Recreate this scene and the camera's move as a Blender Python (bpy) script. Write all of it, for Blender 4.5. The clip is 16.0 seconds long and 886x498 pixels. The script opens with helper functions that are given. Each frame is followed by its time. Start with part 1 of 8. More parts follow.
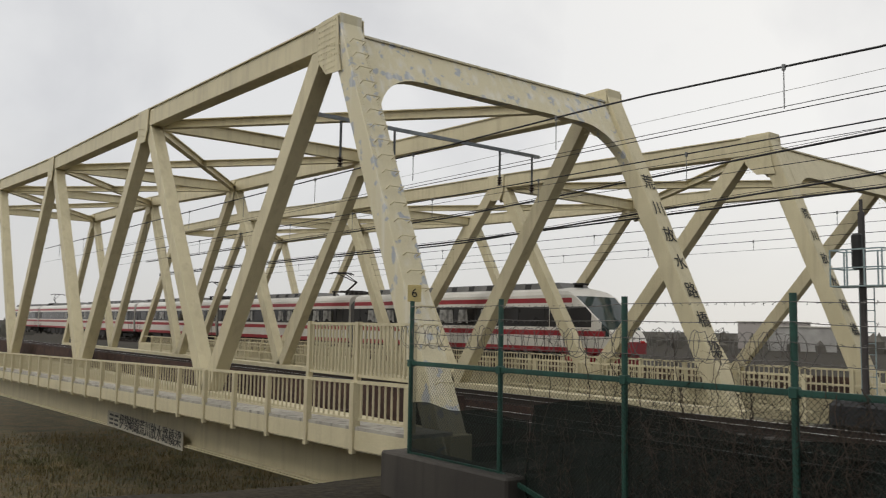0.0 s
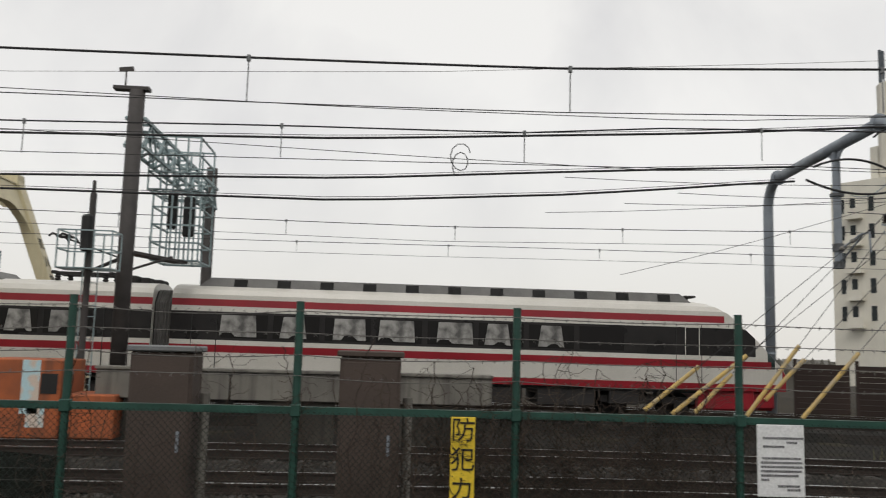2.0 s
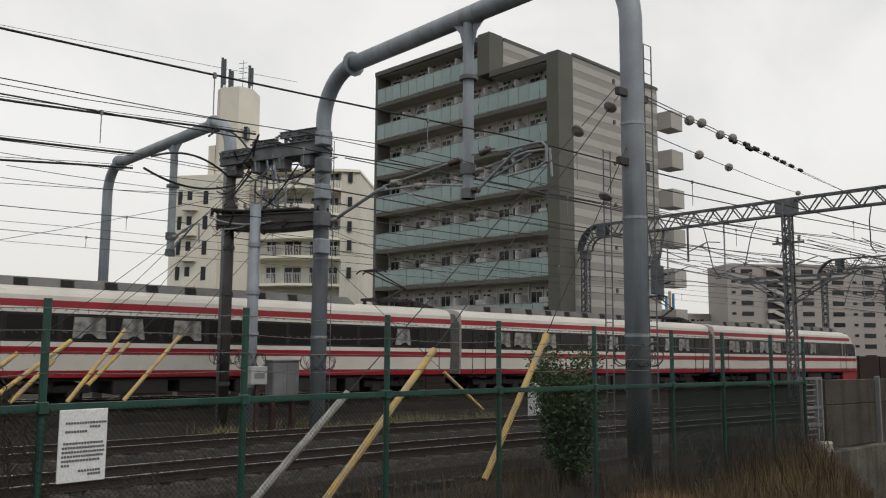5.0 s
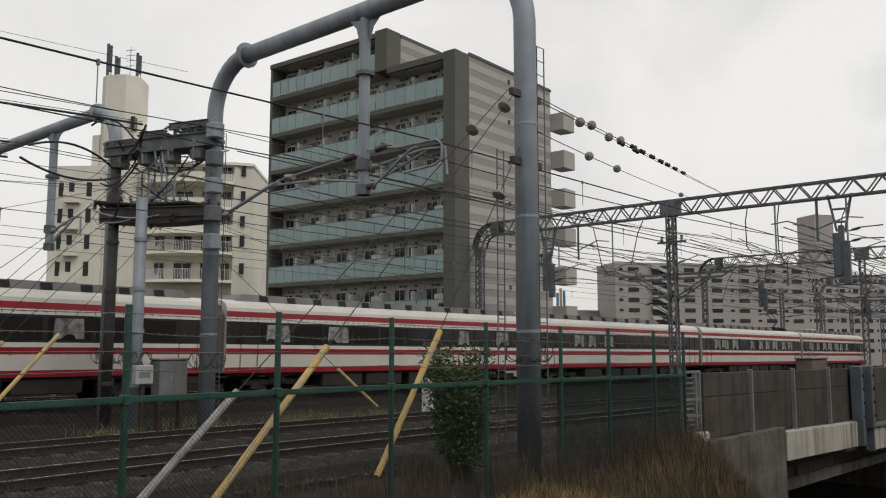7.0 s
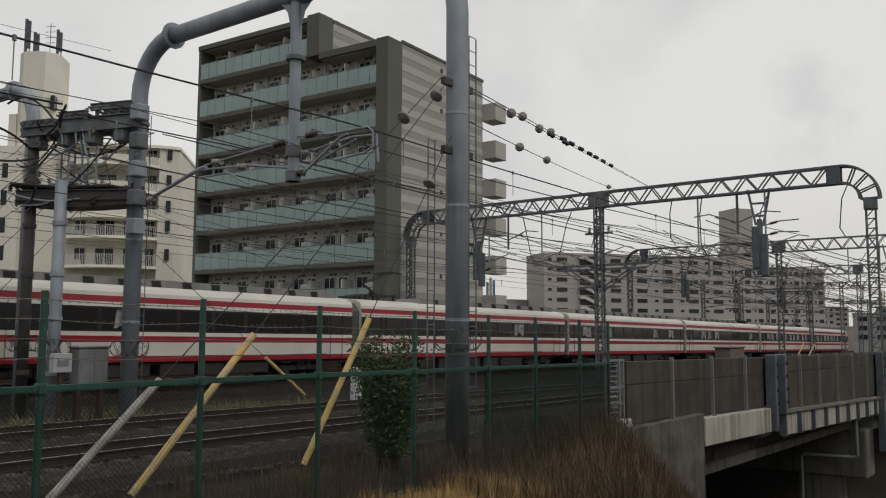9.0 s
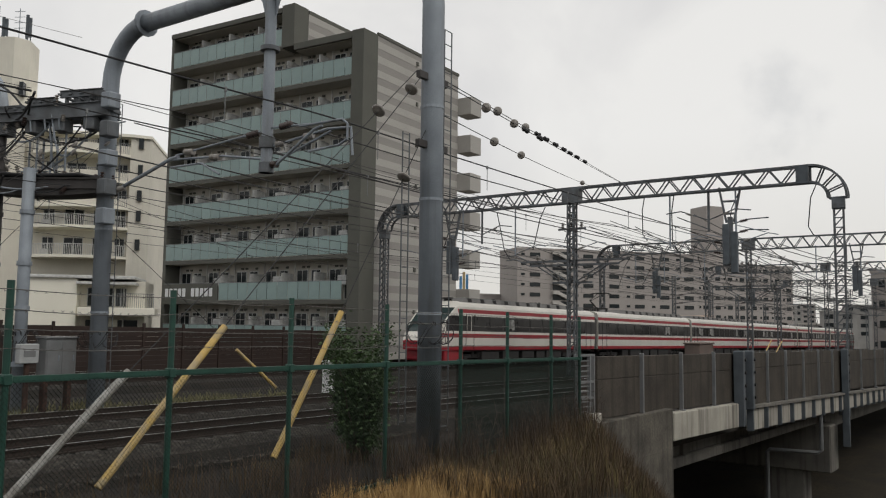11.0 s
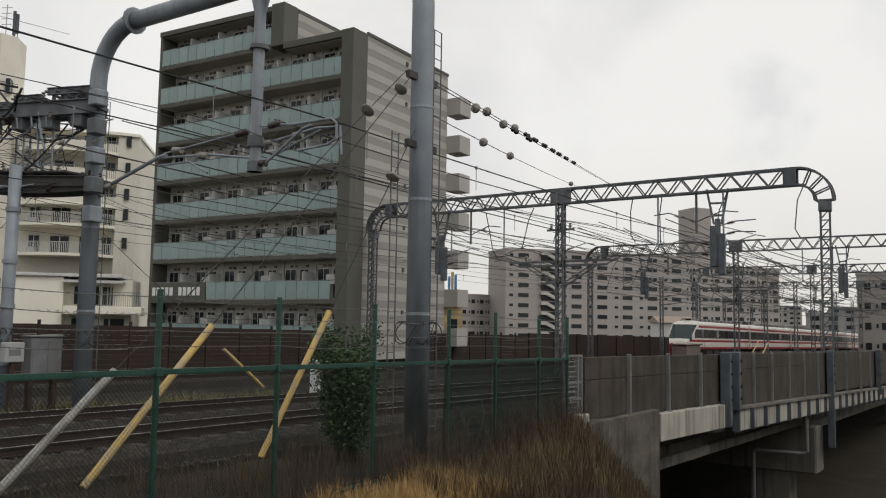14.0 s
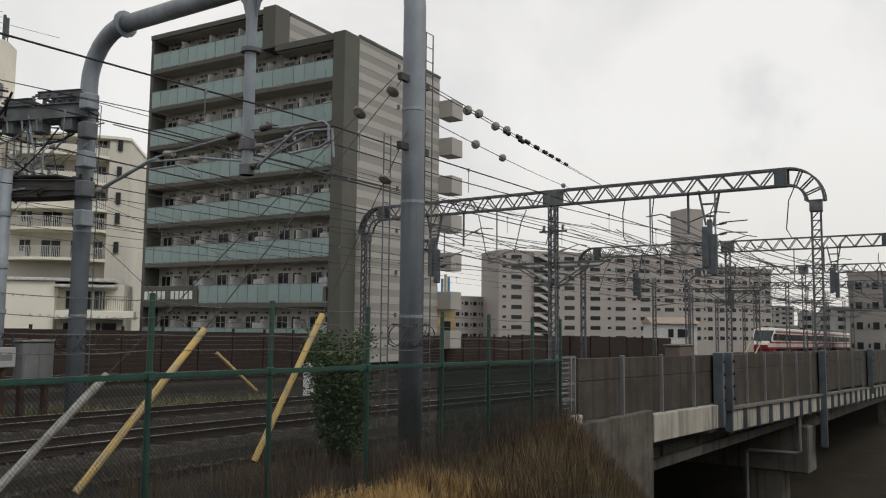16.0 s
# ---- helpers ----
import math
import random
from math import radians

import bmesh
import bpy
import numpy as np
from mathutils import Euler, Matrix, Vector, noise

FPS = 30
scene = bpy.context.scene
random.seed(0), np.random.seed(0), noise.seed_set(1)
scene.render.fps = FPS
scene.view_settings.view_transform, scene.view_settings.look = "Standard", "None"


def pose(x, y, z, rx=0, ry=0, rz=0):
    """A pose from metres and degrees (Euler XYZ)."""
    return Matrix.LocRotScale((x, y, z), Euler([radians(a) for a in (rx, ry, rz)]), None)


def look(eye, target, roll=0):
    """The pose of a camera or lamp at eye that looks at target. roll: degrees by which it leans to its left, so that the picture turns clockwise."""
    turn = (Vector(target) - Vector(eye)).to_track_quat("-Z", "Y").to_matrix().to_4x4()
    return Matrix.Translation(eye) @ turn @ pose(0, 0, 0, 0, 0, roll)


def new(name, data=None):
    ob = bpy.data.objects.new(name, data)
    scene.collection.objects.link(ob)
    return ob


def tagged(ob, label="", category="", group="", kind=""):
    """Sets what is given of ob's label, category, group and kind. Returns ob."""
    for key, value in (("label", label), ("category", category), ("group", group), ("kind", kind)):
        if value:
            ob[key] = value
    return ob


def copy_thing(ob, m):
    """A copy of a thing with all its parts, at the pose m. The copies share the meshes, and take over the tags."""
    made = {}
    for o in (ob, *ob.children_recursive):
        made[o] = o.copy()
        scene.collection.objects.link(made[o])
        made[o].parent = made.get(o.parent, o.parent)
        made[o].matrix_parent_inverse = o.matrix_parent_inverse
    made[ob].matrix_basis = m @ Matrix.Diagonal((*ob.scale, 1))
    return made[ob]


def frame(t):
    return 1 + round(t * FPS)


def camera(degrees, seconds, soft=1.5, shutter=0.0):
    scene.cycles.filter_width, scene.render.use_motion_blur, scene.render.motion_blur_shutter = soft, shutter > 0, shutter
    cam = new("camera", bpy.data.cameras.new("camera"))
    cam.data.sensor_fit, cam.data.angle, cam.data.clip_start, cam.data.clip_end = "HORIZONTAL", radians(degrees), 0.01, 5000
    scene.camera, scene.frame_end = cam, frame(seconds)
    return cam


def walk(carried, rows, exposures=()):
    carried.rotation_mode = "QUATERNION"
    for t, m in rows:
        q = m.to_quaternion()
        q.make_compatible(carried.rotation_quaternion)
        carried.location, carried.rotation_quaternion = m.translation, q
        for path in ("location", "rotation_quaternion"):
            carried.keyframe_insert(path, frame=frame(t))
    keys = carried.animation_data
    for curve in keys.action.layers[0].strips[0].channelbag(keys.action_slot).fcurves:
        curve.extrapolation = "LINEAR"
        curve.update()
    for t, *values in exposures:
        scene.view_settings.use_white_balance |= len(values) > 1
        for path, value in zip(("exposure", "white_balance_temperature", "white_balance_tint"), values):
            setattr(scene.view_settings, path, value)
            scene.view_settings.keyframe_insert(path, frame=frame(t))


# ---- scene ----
cam = camera(56.09, 16.0, soft=1.15, shutter=0.1)
EYE, ARM = 2.0, 0.257
ROWS = [  # seconds, yaw, pitch, roll of the camera, swung at arm's length
    (0.0, 51.87, 5.33, -1.05),
    (0.5, 42.67, 5.53, -0.56),
    (1.0, 28.20, 5.75, -0.63),
    (1.5, 12.45, 6.29, -1.25),
    (2.0, -4.47, 6.86, -1.59),
    (2.5, -18.41, 7.20, -1.27),
    (3.0, -28.62, 7.31, -0.84),
    (3.5, -35.90, 6.96, -0.38),
    (4.0, -41.01, 6.72, -0.19),
    (4.5, -44.83, 6.63, -0.28),
    (5.0, -47.85, 6.55, -0.33),
    (7.5, -56.21, 6.17, 0.02),
    (8.0, -57.48, 5.92, -0.04),
    (8.5, -58.85, 5.73, -0.11),
    (9.0, -59.78, 5.57, -0.20),
    (11.5, -61.79, 5.06, -0.75),
    (12.0, -61.85, 4.87, -0.79),
    (12.5, -62.07, 4.81, -0.82),
    (13.0, -62.38, 5.02, -0.87),
    (13.5, -62.47, 5.18, -0.91),
    (14.0, -62.44, 5.18, -0.95),
    (14.5, -62.52, 5.18, -0.89),
    (15.0, -62.57, 5.23, -0.83),
    (15.5, -62.64, 5.29, -0.80),
    (16.0, -62.90, 5.34, -0.59),
]


def swing(yaw, pitch, roll):
    a = radians(yaw)
    return pose(-math.sin(a) * ARM, math.cos(a) * ARM, EYE, 90 + pitch, roll, yaw)


walk(cam, [(t, swing(yaw, pitch, roll)) for t, yaw, pitch, roll in ROWS], [(0.0, 0.0), (1.0, -0.1), (2.0, -0.03), (5.0, -0.03), (7.5, -0.07), (8.0, -0.09), (8.5, -0.23), (9.0, -0.28), (11.5, -0.09), (16.0, -0.04)])

# ---- light: a bright overcast sky ----
world = bpy.data.worlds.new("sky")
scene.world = world
world.use_nodes = True
wn, wl = world.node_tree.nodes, world.node_tree.links
wn.clear()
w_out = wn.new("ShaderNodeOutputWorld")
w_bg = wn.new("ShaderNodeBackground")
w_sky = wn.new("ShaderNodeTexSky")
w_sky.sky_type, w_sky.sun_disc = "NISHITA", False
w_sky.sun_elevation, w_sky.sun_rotation = radians(49), radians(-167)
w_map = wn.new("ShaderNodeTexCoord")
w_noise = wn.new("ShaderNodeTexNoise")
w_noise.inputs["Scale"].default_value, w_noise.inputs["Detail"].default_value, w_noise.inputs["Distortion"].default_value = 3.4, 6, 0.4
w_ramp = wn.new("ShaderNodeValToRGB")
w_ramp.color_ramp.elements[0].position, w_ramp.color_ramp.elements[0].color = 0.3, (7.7, 7.6, 7.55, 1)
w_ramp.color_ramp.elements[1].position, w_ramp.color_ramp.elements[1].color = 0.56, (9.5, 9.35, 9.05, 1)
w_sep = wn.new("ShaderNodeSeparateXYZ")
w_low = wn.new("ShaderNodeMapRange")
w_low.inputs["From Min"].default_value, w_low.inputs["From Max"].default_value = 0.22, 0.0
w_warm = wn.new("ShaderNodeMix")
w_warm.data_type = "RGBA"
w_warm.inputs["B"].default_value = (7.9, 7.65, 7.2, 1)
w_mix = wn.new("ShaderNodeMix")
w_mix.data_type = "RGBA"
w_mix.inputs["Factor"].default_value = 0.93
wl.new(w_map.outputs["Generated"], w_noise.inputs["Vector"])
wl.new(w_noise.outputs["Fac"], w_ramp.inputs["Fac"])
wl.new(w_sky.outputs["Color"], w_mix.inputs["A"])
wl.new(w_map.outputs["Generated"], w_sep.inputs["Vector"])
wl.new(w_sep.outputs["Z"], w_low.inputs["Value"])
wl.new(w_low.outputs["Result"], w_warm.inputs["Factor"])
wl.new(w_ramp.outputs["Color"], w_warm.inputs["A"])
wl.new(w_warm.outputs["Result"], w_mix.inputs["B"])
w_west = wn.new("ShaderNodeMapRange")
w_west.interpolation_type = "SMOOTHSTEP"
w_west.inputs["From Min"].default_value, w_west.inputs["From Max"].default_value = -0.45, -0.95
w_west.inputs["To Min"].default_value, w_west.inputs["To Max"].default_value = 0.0, 0.75
w_dull = wn.new("ShaderNodeMix")
w_dull.data_type, w_dull.blend_type = "RGBA", "MULTIPLY"
w_dull.inputs["B"].default_value = (0.78, 0.8, 0.84, 1)
wl.new(w_sep.outputs["X"], w_west.inputs["Value"])
wl.new(w_west.outputs["Result"], w_dull.inputs["Factor"])
wl.new(w_mix.outputs["Result"], w_dull.inputs["A"])
# a small grey cloud low over the viaduct
w_dist = wn.new("ShaderNodeVectorMath")
w_dist.operation = "DISTANCE"
w_dist.inputs[1].default_value = (0.963, 0.108, 0.25)
w_puff = wn.new("ShaderNodeTexNoise")
w_puff.inputs["Scale"].default_value, w_puff.inputs["Detail"].default_value = 17, 6
w_blur = wn.new("ShaderNodeMath")
w_blur.operation, w_blur.inputs[1].default_value = "MULTIPLY_ADD", 0.16
w_cloud = wn.new("ShaderNodeMapRange")
w_cloud.interpolation_type = "SMOOTHSTEP"
w_cloud.inputs["From Min"].default_value, w_cloud.inputs["From Max"].default_value = 0.15, 0.055
w_cloud.inputs["To Max"].default_value = 0.42
w_grey = wn.new("ShaderNodeMix")
w_grey.data_type, w_grey.blend_type = "RGBA", "MULTIPLY"
w_grey.inputs["B"].default_value = (0.55, 0.58, 0.63, 1)
wl.new(w_map.outputs["Generated"], w_dist.inputs[0])
wl.new(w_map.outputs["Generated"], w_puff.inputs["Vector"])
wl.new(w_puff.outputs["Fac"], w_blur.inputs[0])
wl.new(w_dist.outputs["Value"], w_blur.inputs[2])
wl.new(w_blur.outputs[0], w_cloud.inputs["Value"])
wl.new(w_cloud.outputs["Result"], w_grey.inputs["Factor"])
wl.new(w_dull.outputs["Result"], w_grey.inputs["A"])
wl.new(w_grey.outputs["Result"], w_bg.inputs["Color"])
w_bg.inputs["Strength"].default_value = 0.1
wl.new(w_bg.outputs["Background"], w_out.inputs["Surface"])
sun_data = bpy.data.lights.new("sun", "SUN")
sun_data.energy, sun_data.angle, sun_data.color = 1.0, radians(25), (1, 0.96, 0.9)
sun = new("sun", sun_data)
sun.matrix_basis = look((0, 0, 50), (10, 42, 0))

# ---- materials ----
def material(name, colour, rough=0.7, metal=0.0, other=None, scale=4.0, low=0.35, high=0.65, bump=0.0, bump_scale=60.0,
             grain=0.12, stretch=(1, 1, 1), random_shade=0.0, streak=None, streak_amount=0.5):
    """Two-scale procedural paint: broad patches between colour and other, fine grain, optional streaks and bump."""
    m = bpy.data.materials.new(name)
    m.use_nodes = True
    n, l = m.node_tree.nodes, m.node_tree.links
    b = n["Principled BSDF"]
    b.inputs["Metallic"].default_value = metal
    other = other or tuple(c * 0.72 for c in colour)
    co = n.new("ShaderNodeTexCoord")
    mp = n.new("ShaderNodeMapping")
    mp.inputs["Scale"].default_value = stretch
    l.new(co.outputs["Object"], mp.inputs["Vector"])
    t1 = n.new("ShaderNodeTexNoise")
    t1.inputs["Scale"].default_value, t1.inputs["Detail"].default_value = scale, 6
    l.new(mp.outputs["Vector"], t1.inputs["Vector"])
    r1 = n.new("ShaderNodeValToRGB")
    e = r1.color_ramp.elements
    e[0].position, e[1].position = low, high
    e[0].color, e[1].color = (*other, 1), (*colour, 1)
    l.new(t1.outputs["Fac"], r1.inputs["Fac"])
    t2 = n.new("ShaderNodeTexNoise")
    t2.inputs["Scale"].default_value, t2.inputs["Detail"].default_value = bump_scale, 3
    l.new(co.outputs["Object"], t2.inputs["Vector"])
    g = n.new("ShaderNodeMapRange")
    g.inputs["To Min"].default_value, g.inputs["To Max"].default_value = 1 - grain, 1 + grain
    g.inputs["From Min"].default_value, g.inputs["From Max"].default_value = 0.3, 0.7
    l.new(t2.outputs["Fac"], g.inputs["Value"])
    mul = n.new("ShaderNodeMix")
    mul.data_type, mul.blend_type = "RGBA", "MULTIPLY"
    mul.inputs["Factor"].default_value = 1
    l.new(r1.outputs["Color"], mul.inputs["A"])
    l.new(g.outputs["Result"], mul.inputs["B"])
    last = mul.outputs["Result"]
    if random_shade:
        oi = n.new("ShaderNodeObjectInfo")
        geo = n.new("ShaderNodeNewGeometry")
        add = n.new("ShaderNodeMath")
        add.operation = "ADD"
        l.new(oi.outputs["Random"], add.inputs[0])
        l.new(geo.outputs["Random Per Island"], add.inputs[1])
        mr = n.new("ShaderNodeMapRange")
        mr.inputs["From Max"].default_value = 2
        mr.inputs["To Min"].default_value, mr.inputs["To Max"].default_value = 1 - random_shade, 1 + random_shade
        l.new(add.outputs[0], mr.inputs["Value"])
        m2 = n.new("ShaderNodeMix")
        m2.data_type, m2.blend_type = "RGBA", "MULTIPLY"
        m2.inputs["Factor"].default_value = 1
        l.new(last, m2.inputs["A"])
        l.new(mr.outputs["Result"], m2.inputs["B"])
        last = m2.outputs["Result"]
    if streak:
        mp2 = n.new("ShaderNodeMapping")
        mp2.inputs["Scale"].default_value = (3.0, 3.0, 0.16)
        l.new(co.outputs["Object"], mp2.inputs["Vector"])
        t3 = n.new("ShaderNodeTexNoise")
        t3.inputs["Scale"].default_value, t3.inputs["Detail"].default_value = 1.6, 7
        l.new(mp2.outputs["Vector"], t3.inputs["Vector"])
        r3 = n.new("ShaderNodeMapRange")
        r3.inputs["From Min"].default_value, r3.inputs["From Max"].default_value = 0.5, 0.72
        r3.inputs["To Max"].default_value = streak_amount
        l.new(t3.outputs["Fac"], r3.inputs["Value"])
        m3 = n.new("ShaderNodeMix")
        m3.data_type = "RGBA"
        l.new(r3.outputs["Result"], m3.inputs["Factor"])
        l.new(last, m3.inputs["A"])
        m3.inputs["B"].default_value = (*streak, 1)
        last = m3.outputs["Result"]
    l.new(last, b.inputs["Base Color"])
    rr = n.new("ShaderNodeMapRange")
    rr.inputs["To Min"].default_value, rr.inputs["To Max"].default_value = max(0.02, rough - 0.1), min(1, rough + 0.1)
    l.new(t1.outputs["Fac"], rr.inputs["Value"])
    l.new(rr.outputs["Result"], b.inputs["Roughness"])
    if bump:
        bp = n.new("ShaderNodeBump")
        bp.inputs["Strength"].default_value, bp.inputs["Distance"].default_value = bump, 0.02
        l.new(t2.outputs["Fac"], bp.inputs["Height"])
        l.new(bp.outputs["Normal"], b.inputs["Normal"])
    return m


def glass(name, colour, rough=0.05, alpha=1.0):
    m = bpy.data.materials.new(name)
    m.use_nodes = True
    b = m.node_tree.nodes["Principled BSDF"]
    b.inputs["Base Color"].default_value = (*colour, 1)
    b.inputs["Roughness"].default_value = rough
    b.inputs["Alpha"].default_value = alpha
    return m


M_CREAM = material("cream bridge paint", (0.575, 0.515, 0.34), 0.55, other=(0.51, 0.455, 0.295), scale=1.2, streak=(0.3, 0.25, 0.17), streak_amount=0.35)
M_PEEL = material("peeling cream paint", (0.56, 0.51, 0.35), 0.6, other=(0.34, 0.36, 0.385), scale=3.4, low=0.385, high=0.41, grain=0.16, streak=(0.66, 0.65, 0.61), streak_amount=0.6)
M_RUST = material("dark rusted steel", (0.075, 0.045, 0.035), 0.85, other=(0.035, 0.022, 0.02), scale=3)
M_BALLAST = material("brown railway ballast", (0.025, 0.02, 0.016), 0.95, other=(0.012, 0.0105, 0.009), scale=1.4, bump=1.0, bump_scale=22, grain=0.6)
M_STONE = material("ballast stones", (0.066, 0.06, 0.053), 0.95, scale=3, random_shade=0.7)
M_SOIL = material("bare soil and dead grass", (0.034, 0.027, 0.016), 0.95, other=(0.018, 0.015, 0.01), scale=0.5, bump=1.0, bump_scale=9, grain=0.5)
M_SLEEPER = material("weathered concrete sleeper", (0.05, 0.043, 0.037), 0.9, scale=3, random_shade=0.25)
M_RAIL = material("rusty rail web", (0.036, 0.024, 0.019), 0.8, scale=5)
M_RAILTOP = material("polished rail head", (0.62, 0.62, 0.64), 0.28, metal=0.9, other=(0.5, 0.49, 0.48), scale=8)
M_GREEN = material("dark green fence paint", (0.02, 0.075, 0.055), 0.5, other=(0.014, 0.05, 0.038), scale=6)
M_WIRE = material("green coated fence wire", (0.012, 0.02, 0.015), 0.6, scale=6)
M_BARB = material("galvanised barbed wire", (0.16, 0.15, 0.14), 0.6, metal=0.4, scale=9)
M_CONC = material("stained grey concrete", (0.2, 0.19, 0.165), 0.88, other=(0.13, 0.122, 0.108), scale=0.9, bump=0.25, streak=(0.05, 0.045, 0.04), streak_amount=0.75)
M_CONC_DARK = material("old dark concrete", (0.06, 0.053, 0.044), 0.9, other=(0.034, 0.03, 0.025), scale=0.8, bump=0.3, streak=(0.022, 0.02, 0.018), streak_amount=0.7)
M_CONC_PALE = material("pale concrete with drips", (0.44, 0.42, 0.36), 0.85, other=(0.32, 0.3, 0.26), scale=1.1, streak=(0.09, 0.08, 0.068), streak_amount=0.8)
M_PANEL = material("brown grey noise barrier panel", (0.078, 0.068, 0.056), 0.8, other=(0.048, 0.042, 0.036), scale=1.3, grain=0.22, bump=0.2, bump_scale=30, random_shade=0.18, streak=(0.03, 0.026, 0.022), streak_amount=0.7)
M_BROWN = material("dark brown noise wall", (0.04, 0.027, 0.023), 0.75, other=(0.028, 0.02, 0.017), scale=0.6, random_shade=0.2)
M_GALV = material("galvanised steel pole", (0.29, 0.325, 0.36), 0.55, metal=0.1, other=(0.22, 0.248, 0.28), scale=1.5, streak=(0.1, 0.095, 0.09), streak_amount=0.4)
M_POLE_DARK = material("dark weathered steel mast", (0.06, 0.054, 0.052), 0.7, other=(0.038, 0.034, 0.032), scale=2)
M_CAGE = material("grey green painted ladder steel", (0.3, 0.38, 0.39), 0.6, other=(0.22, 0.29, 0.3), scale=3)
M_LATTICE = material("grey lattice steel", (0.135, 0.148, 0.16), 0.6, metal=0.1, other=(0.075, 0.078, 0.08), scale=2)
M_CABLE = material("black cable", (0.02, 0.02, 0.022), 0.7, scale=8)
M_COPPER = material("dark contact wire", (0.035, 0.033, 0.032), 0.6, scale=8)
M_INSUL = material("brown grey porcelain", (0.3, 0.285, 0.26), 0.3, other=(0.2, 0.18, 0.16), scale=9)
M_INSUL_D = material("dark brown porcelain", (0.06, 0.04, 0.035), 0.3, scale=9)
M_YELLOW = material("chipped yellow guard pipe", (0.52, 0.36, 0.11), 0.6, other=(0.36, 0.29, 0.16), scale=5, low=0.3, high=0.5, streak=(0.3, 0.27, 0.22), streak_amount=0.8)
M_PALEPIPE = material("faded grey guard pipe", (0.34, 0.34, 0.32), 0.6, other=(0.22, 0.21, 0.19), scale=5)
M_SIGNYEL = material("bright yellow sign", (0.8, 0.58, 0.04), 0.5, other=(0.74, 0.53, 0.04), scale=3)
M_WHITE = material("white enamel sign", (0.78, 0.79, 0.79), 0.45, other=(0.72, 0.73, 0.73), scale=3)
M_BLACK = material("black lettering", (0.012, 0.012, 0.012), 0.6, scale=5)
M_GREYTXT = material("grey print", (0.12, 0.12, 0.13), 0.7, scale=5)
M_ORANGE = material("rusty orange paint with graffiti", (0.42, 0.11, 0.035), 0.75, other=(0.25, 0.075, 0.03), scale=1.6, streak=(0.14, 0.055, 0.03), streak_amount=0.7)
M_TAG = material("pale blue graffiti", (0.45, 0.62, 0.66), 0.8, other=(0.6, 0.5, 0.42), scale=3, low=0.45, high=0.55)
M_BOXBROWN = material("brown painted cabinet", (0.075, 0.054, 0.044), 0.75, other=(0.058, 0.042, 0.034), scale=2)
M_METER = material("dull white box", (0.4, 0.41, 0.41), 0.5, other=(0.33, 0.34, 0.34), scale=3)
M_BOXPINK = material("faded brown cabinet", (0.14, 0.105, 0.088), 0.75, other=(0.11, 0.084, 0.072), scale=2)
M_BOXGREY = material("light grey steel cabinet", (0.19, 0.197, 0.2), 0.6, other=(0.14, 0.147, 0.15), scale=2, streak=(0.14, 0.13, 0.12), streak_amount=0.4)
M_TRWHITE = material("ivory train paint", (0.62, 0.60, 0.55), 0.35, other=(0.56, 0.54, 0.49), scale=0.8)
M_TRRED = material("deep red train paint", (0.3, 0.012, 0.022), 0.4, other=(0.24, 0.01, 0.018), scale=0.8)
M_TRDARK = material("dark window band", (0.028, 0.026, 0.025), 0.3, other=(0.018, 0.017, 0.017), scale=1)
M_TRUNDER = material("dirty black underframe", (0.028, 0.026, 0.025), 0.85, other=(0.016, 0.015, 0.015), scale=3)
M_TRGREY = material("grey roof cover", (0.17, 0.168, 0.162), 0.6, other=(0.11, 0.108, 0.104), scale=1.2)
M_TRVENT = material("black roof grille", (0.03, 0.03, 0.03), 0.8, scale=4)
# daylight seen through the train windows, put into a pale colour
M_PANELIGHT = material("pale daylight patch behind glass", (0.27, 0.265, 0.25), 0.6, other=(0.075, 0.073, 0.07), scale=2.6, low=0.36, high=0.58, random_shade=0.35)
M_PANE = glass("dark train glass", (0.022, 0.021, 0.021), 0.1)
M_WINDSHIELD = glass("windscreen glass", (0.03, 0.045, 0.045), 0.04)
M_BELLOW = material("grey gangway bellows", (0.11, 0.105, 0.1), 0.8, scale=4)
M_LAMP_RED = glass("red tail lens", (0.5, 0.02, 0.02), 0.2)
M_BLDG = material("beige apartment wall", (0.5, 0.475, 0.42), 0.85, other=(0.43, 0.405, 0.36), scale=0.5)
M_BLDG_D = material("dark taupe apartment frame", (0.105, 0.105, 0.089), 0.8, other=(0.088, 0.088, 0.075), scale=0.5)
M_STRIPE_L = material("light grey cladding band", (0.4, 0.385, 0.355), 0.85, other=(0.365, 0.35, 0.325), scale=0.4)
M_STRIPE_D = material("mid grey cladding band", (0.29, 0.278, 0.257), 0.85, other=(0.265, 0.253, 0.235), scale=0.4)
M_BALGLASS = material("frosted green balcony glass", (0.25, 0.34, 0.325), 0.3, other=(0.215, 0.295, 0.285), scale=0.8, random_shade=0.14)
M_WINDOW = glass("dark apartment glazing", (0.025, 0.03, 0.032), 0.08)
M_FRAMEW = material("white window frame", (0.62, 0.62, 0.6), 0.5, scale=4)
M_TOWER = material("cream rendered wall", (0.72, 0.69, 0.6), 0.85, other=(0.65, 0.62, 0.54), scale=0.4, streak=(0.4, 0.375, 0.315), streak_amount=0.12)
M_SLAB = material("pinkish grey tower block wall", (0.36, 0.33, 0.31), 0.88, other=(0.325, 0.3, 0.28), scale=0.15)
M_FARWALL = material("far pale wall", (0.36, 0.35, 0.33), 0.9, scale=0.2)
M_BLUE = material("blue sheet cladding", (0.1, 0.27, 0.48), 0.6, scale=1)
M_OCHRE = material("ochre wall", (0.5, 0.38, 0.2), 0.8, scale=1)
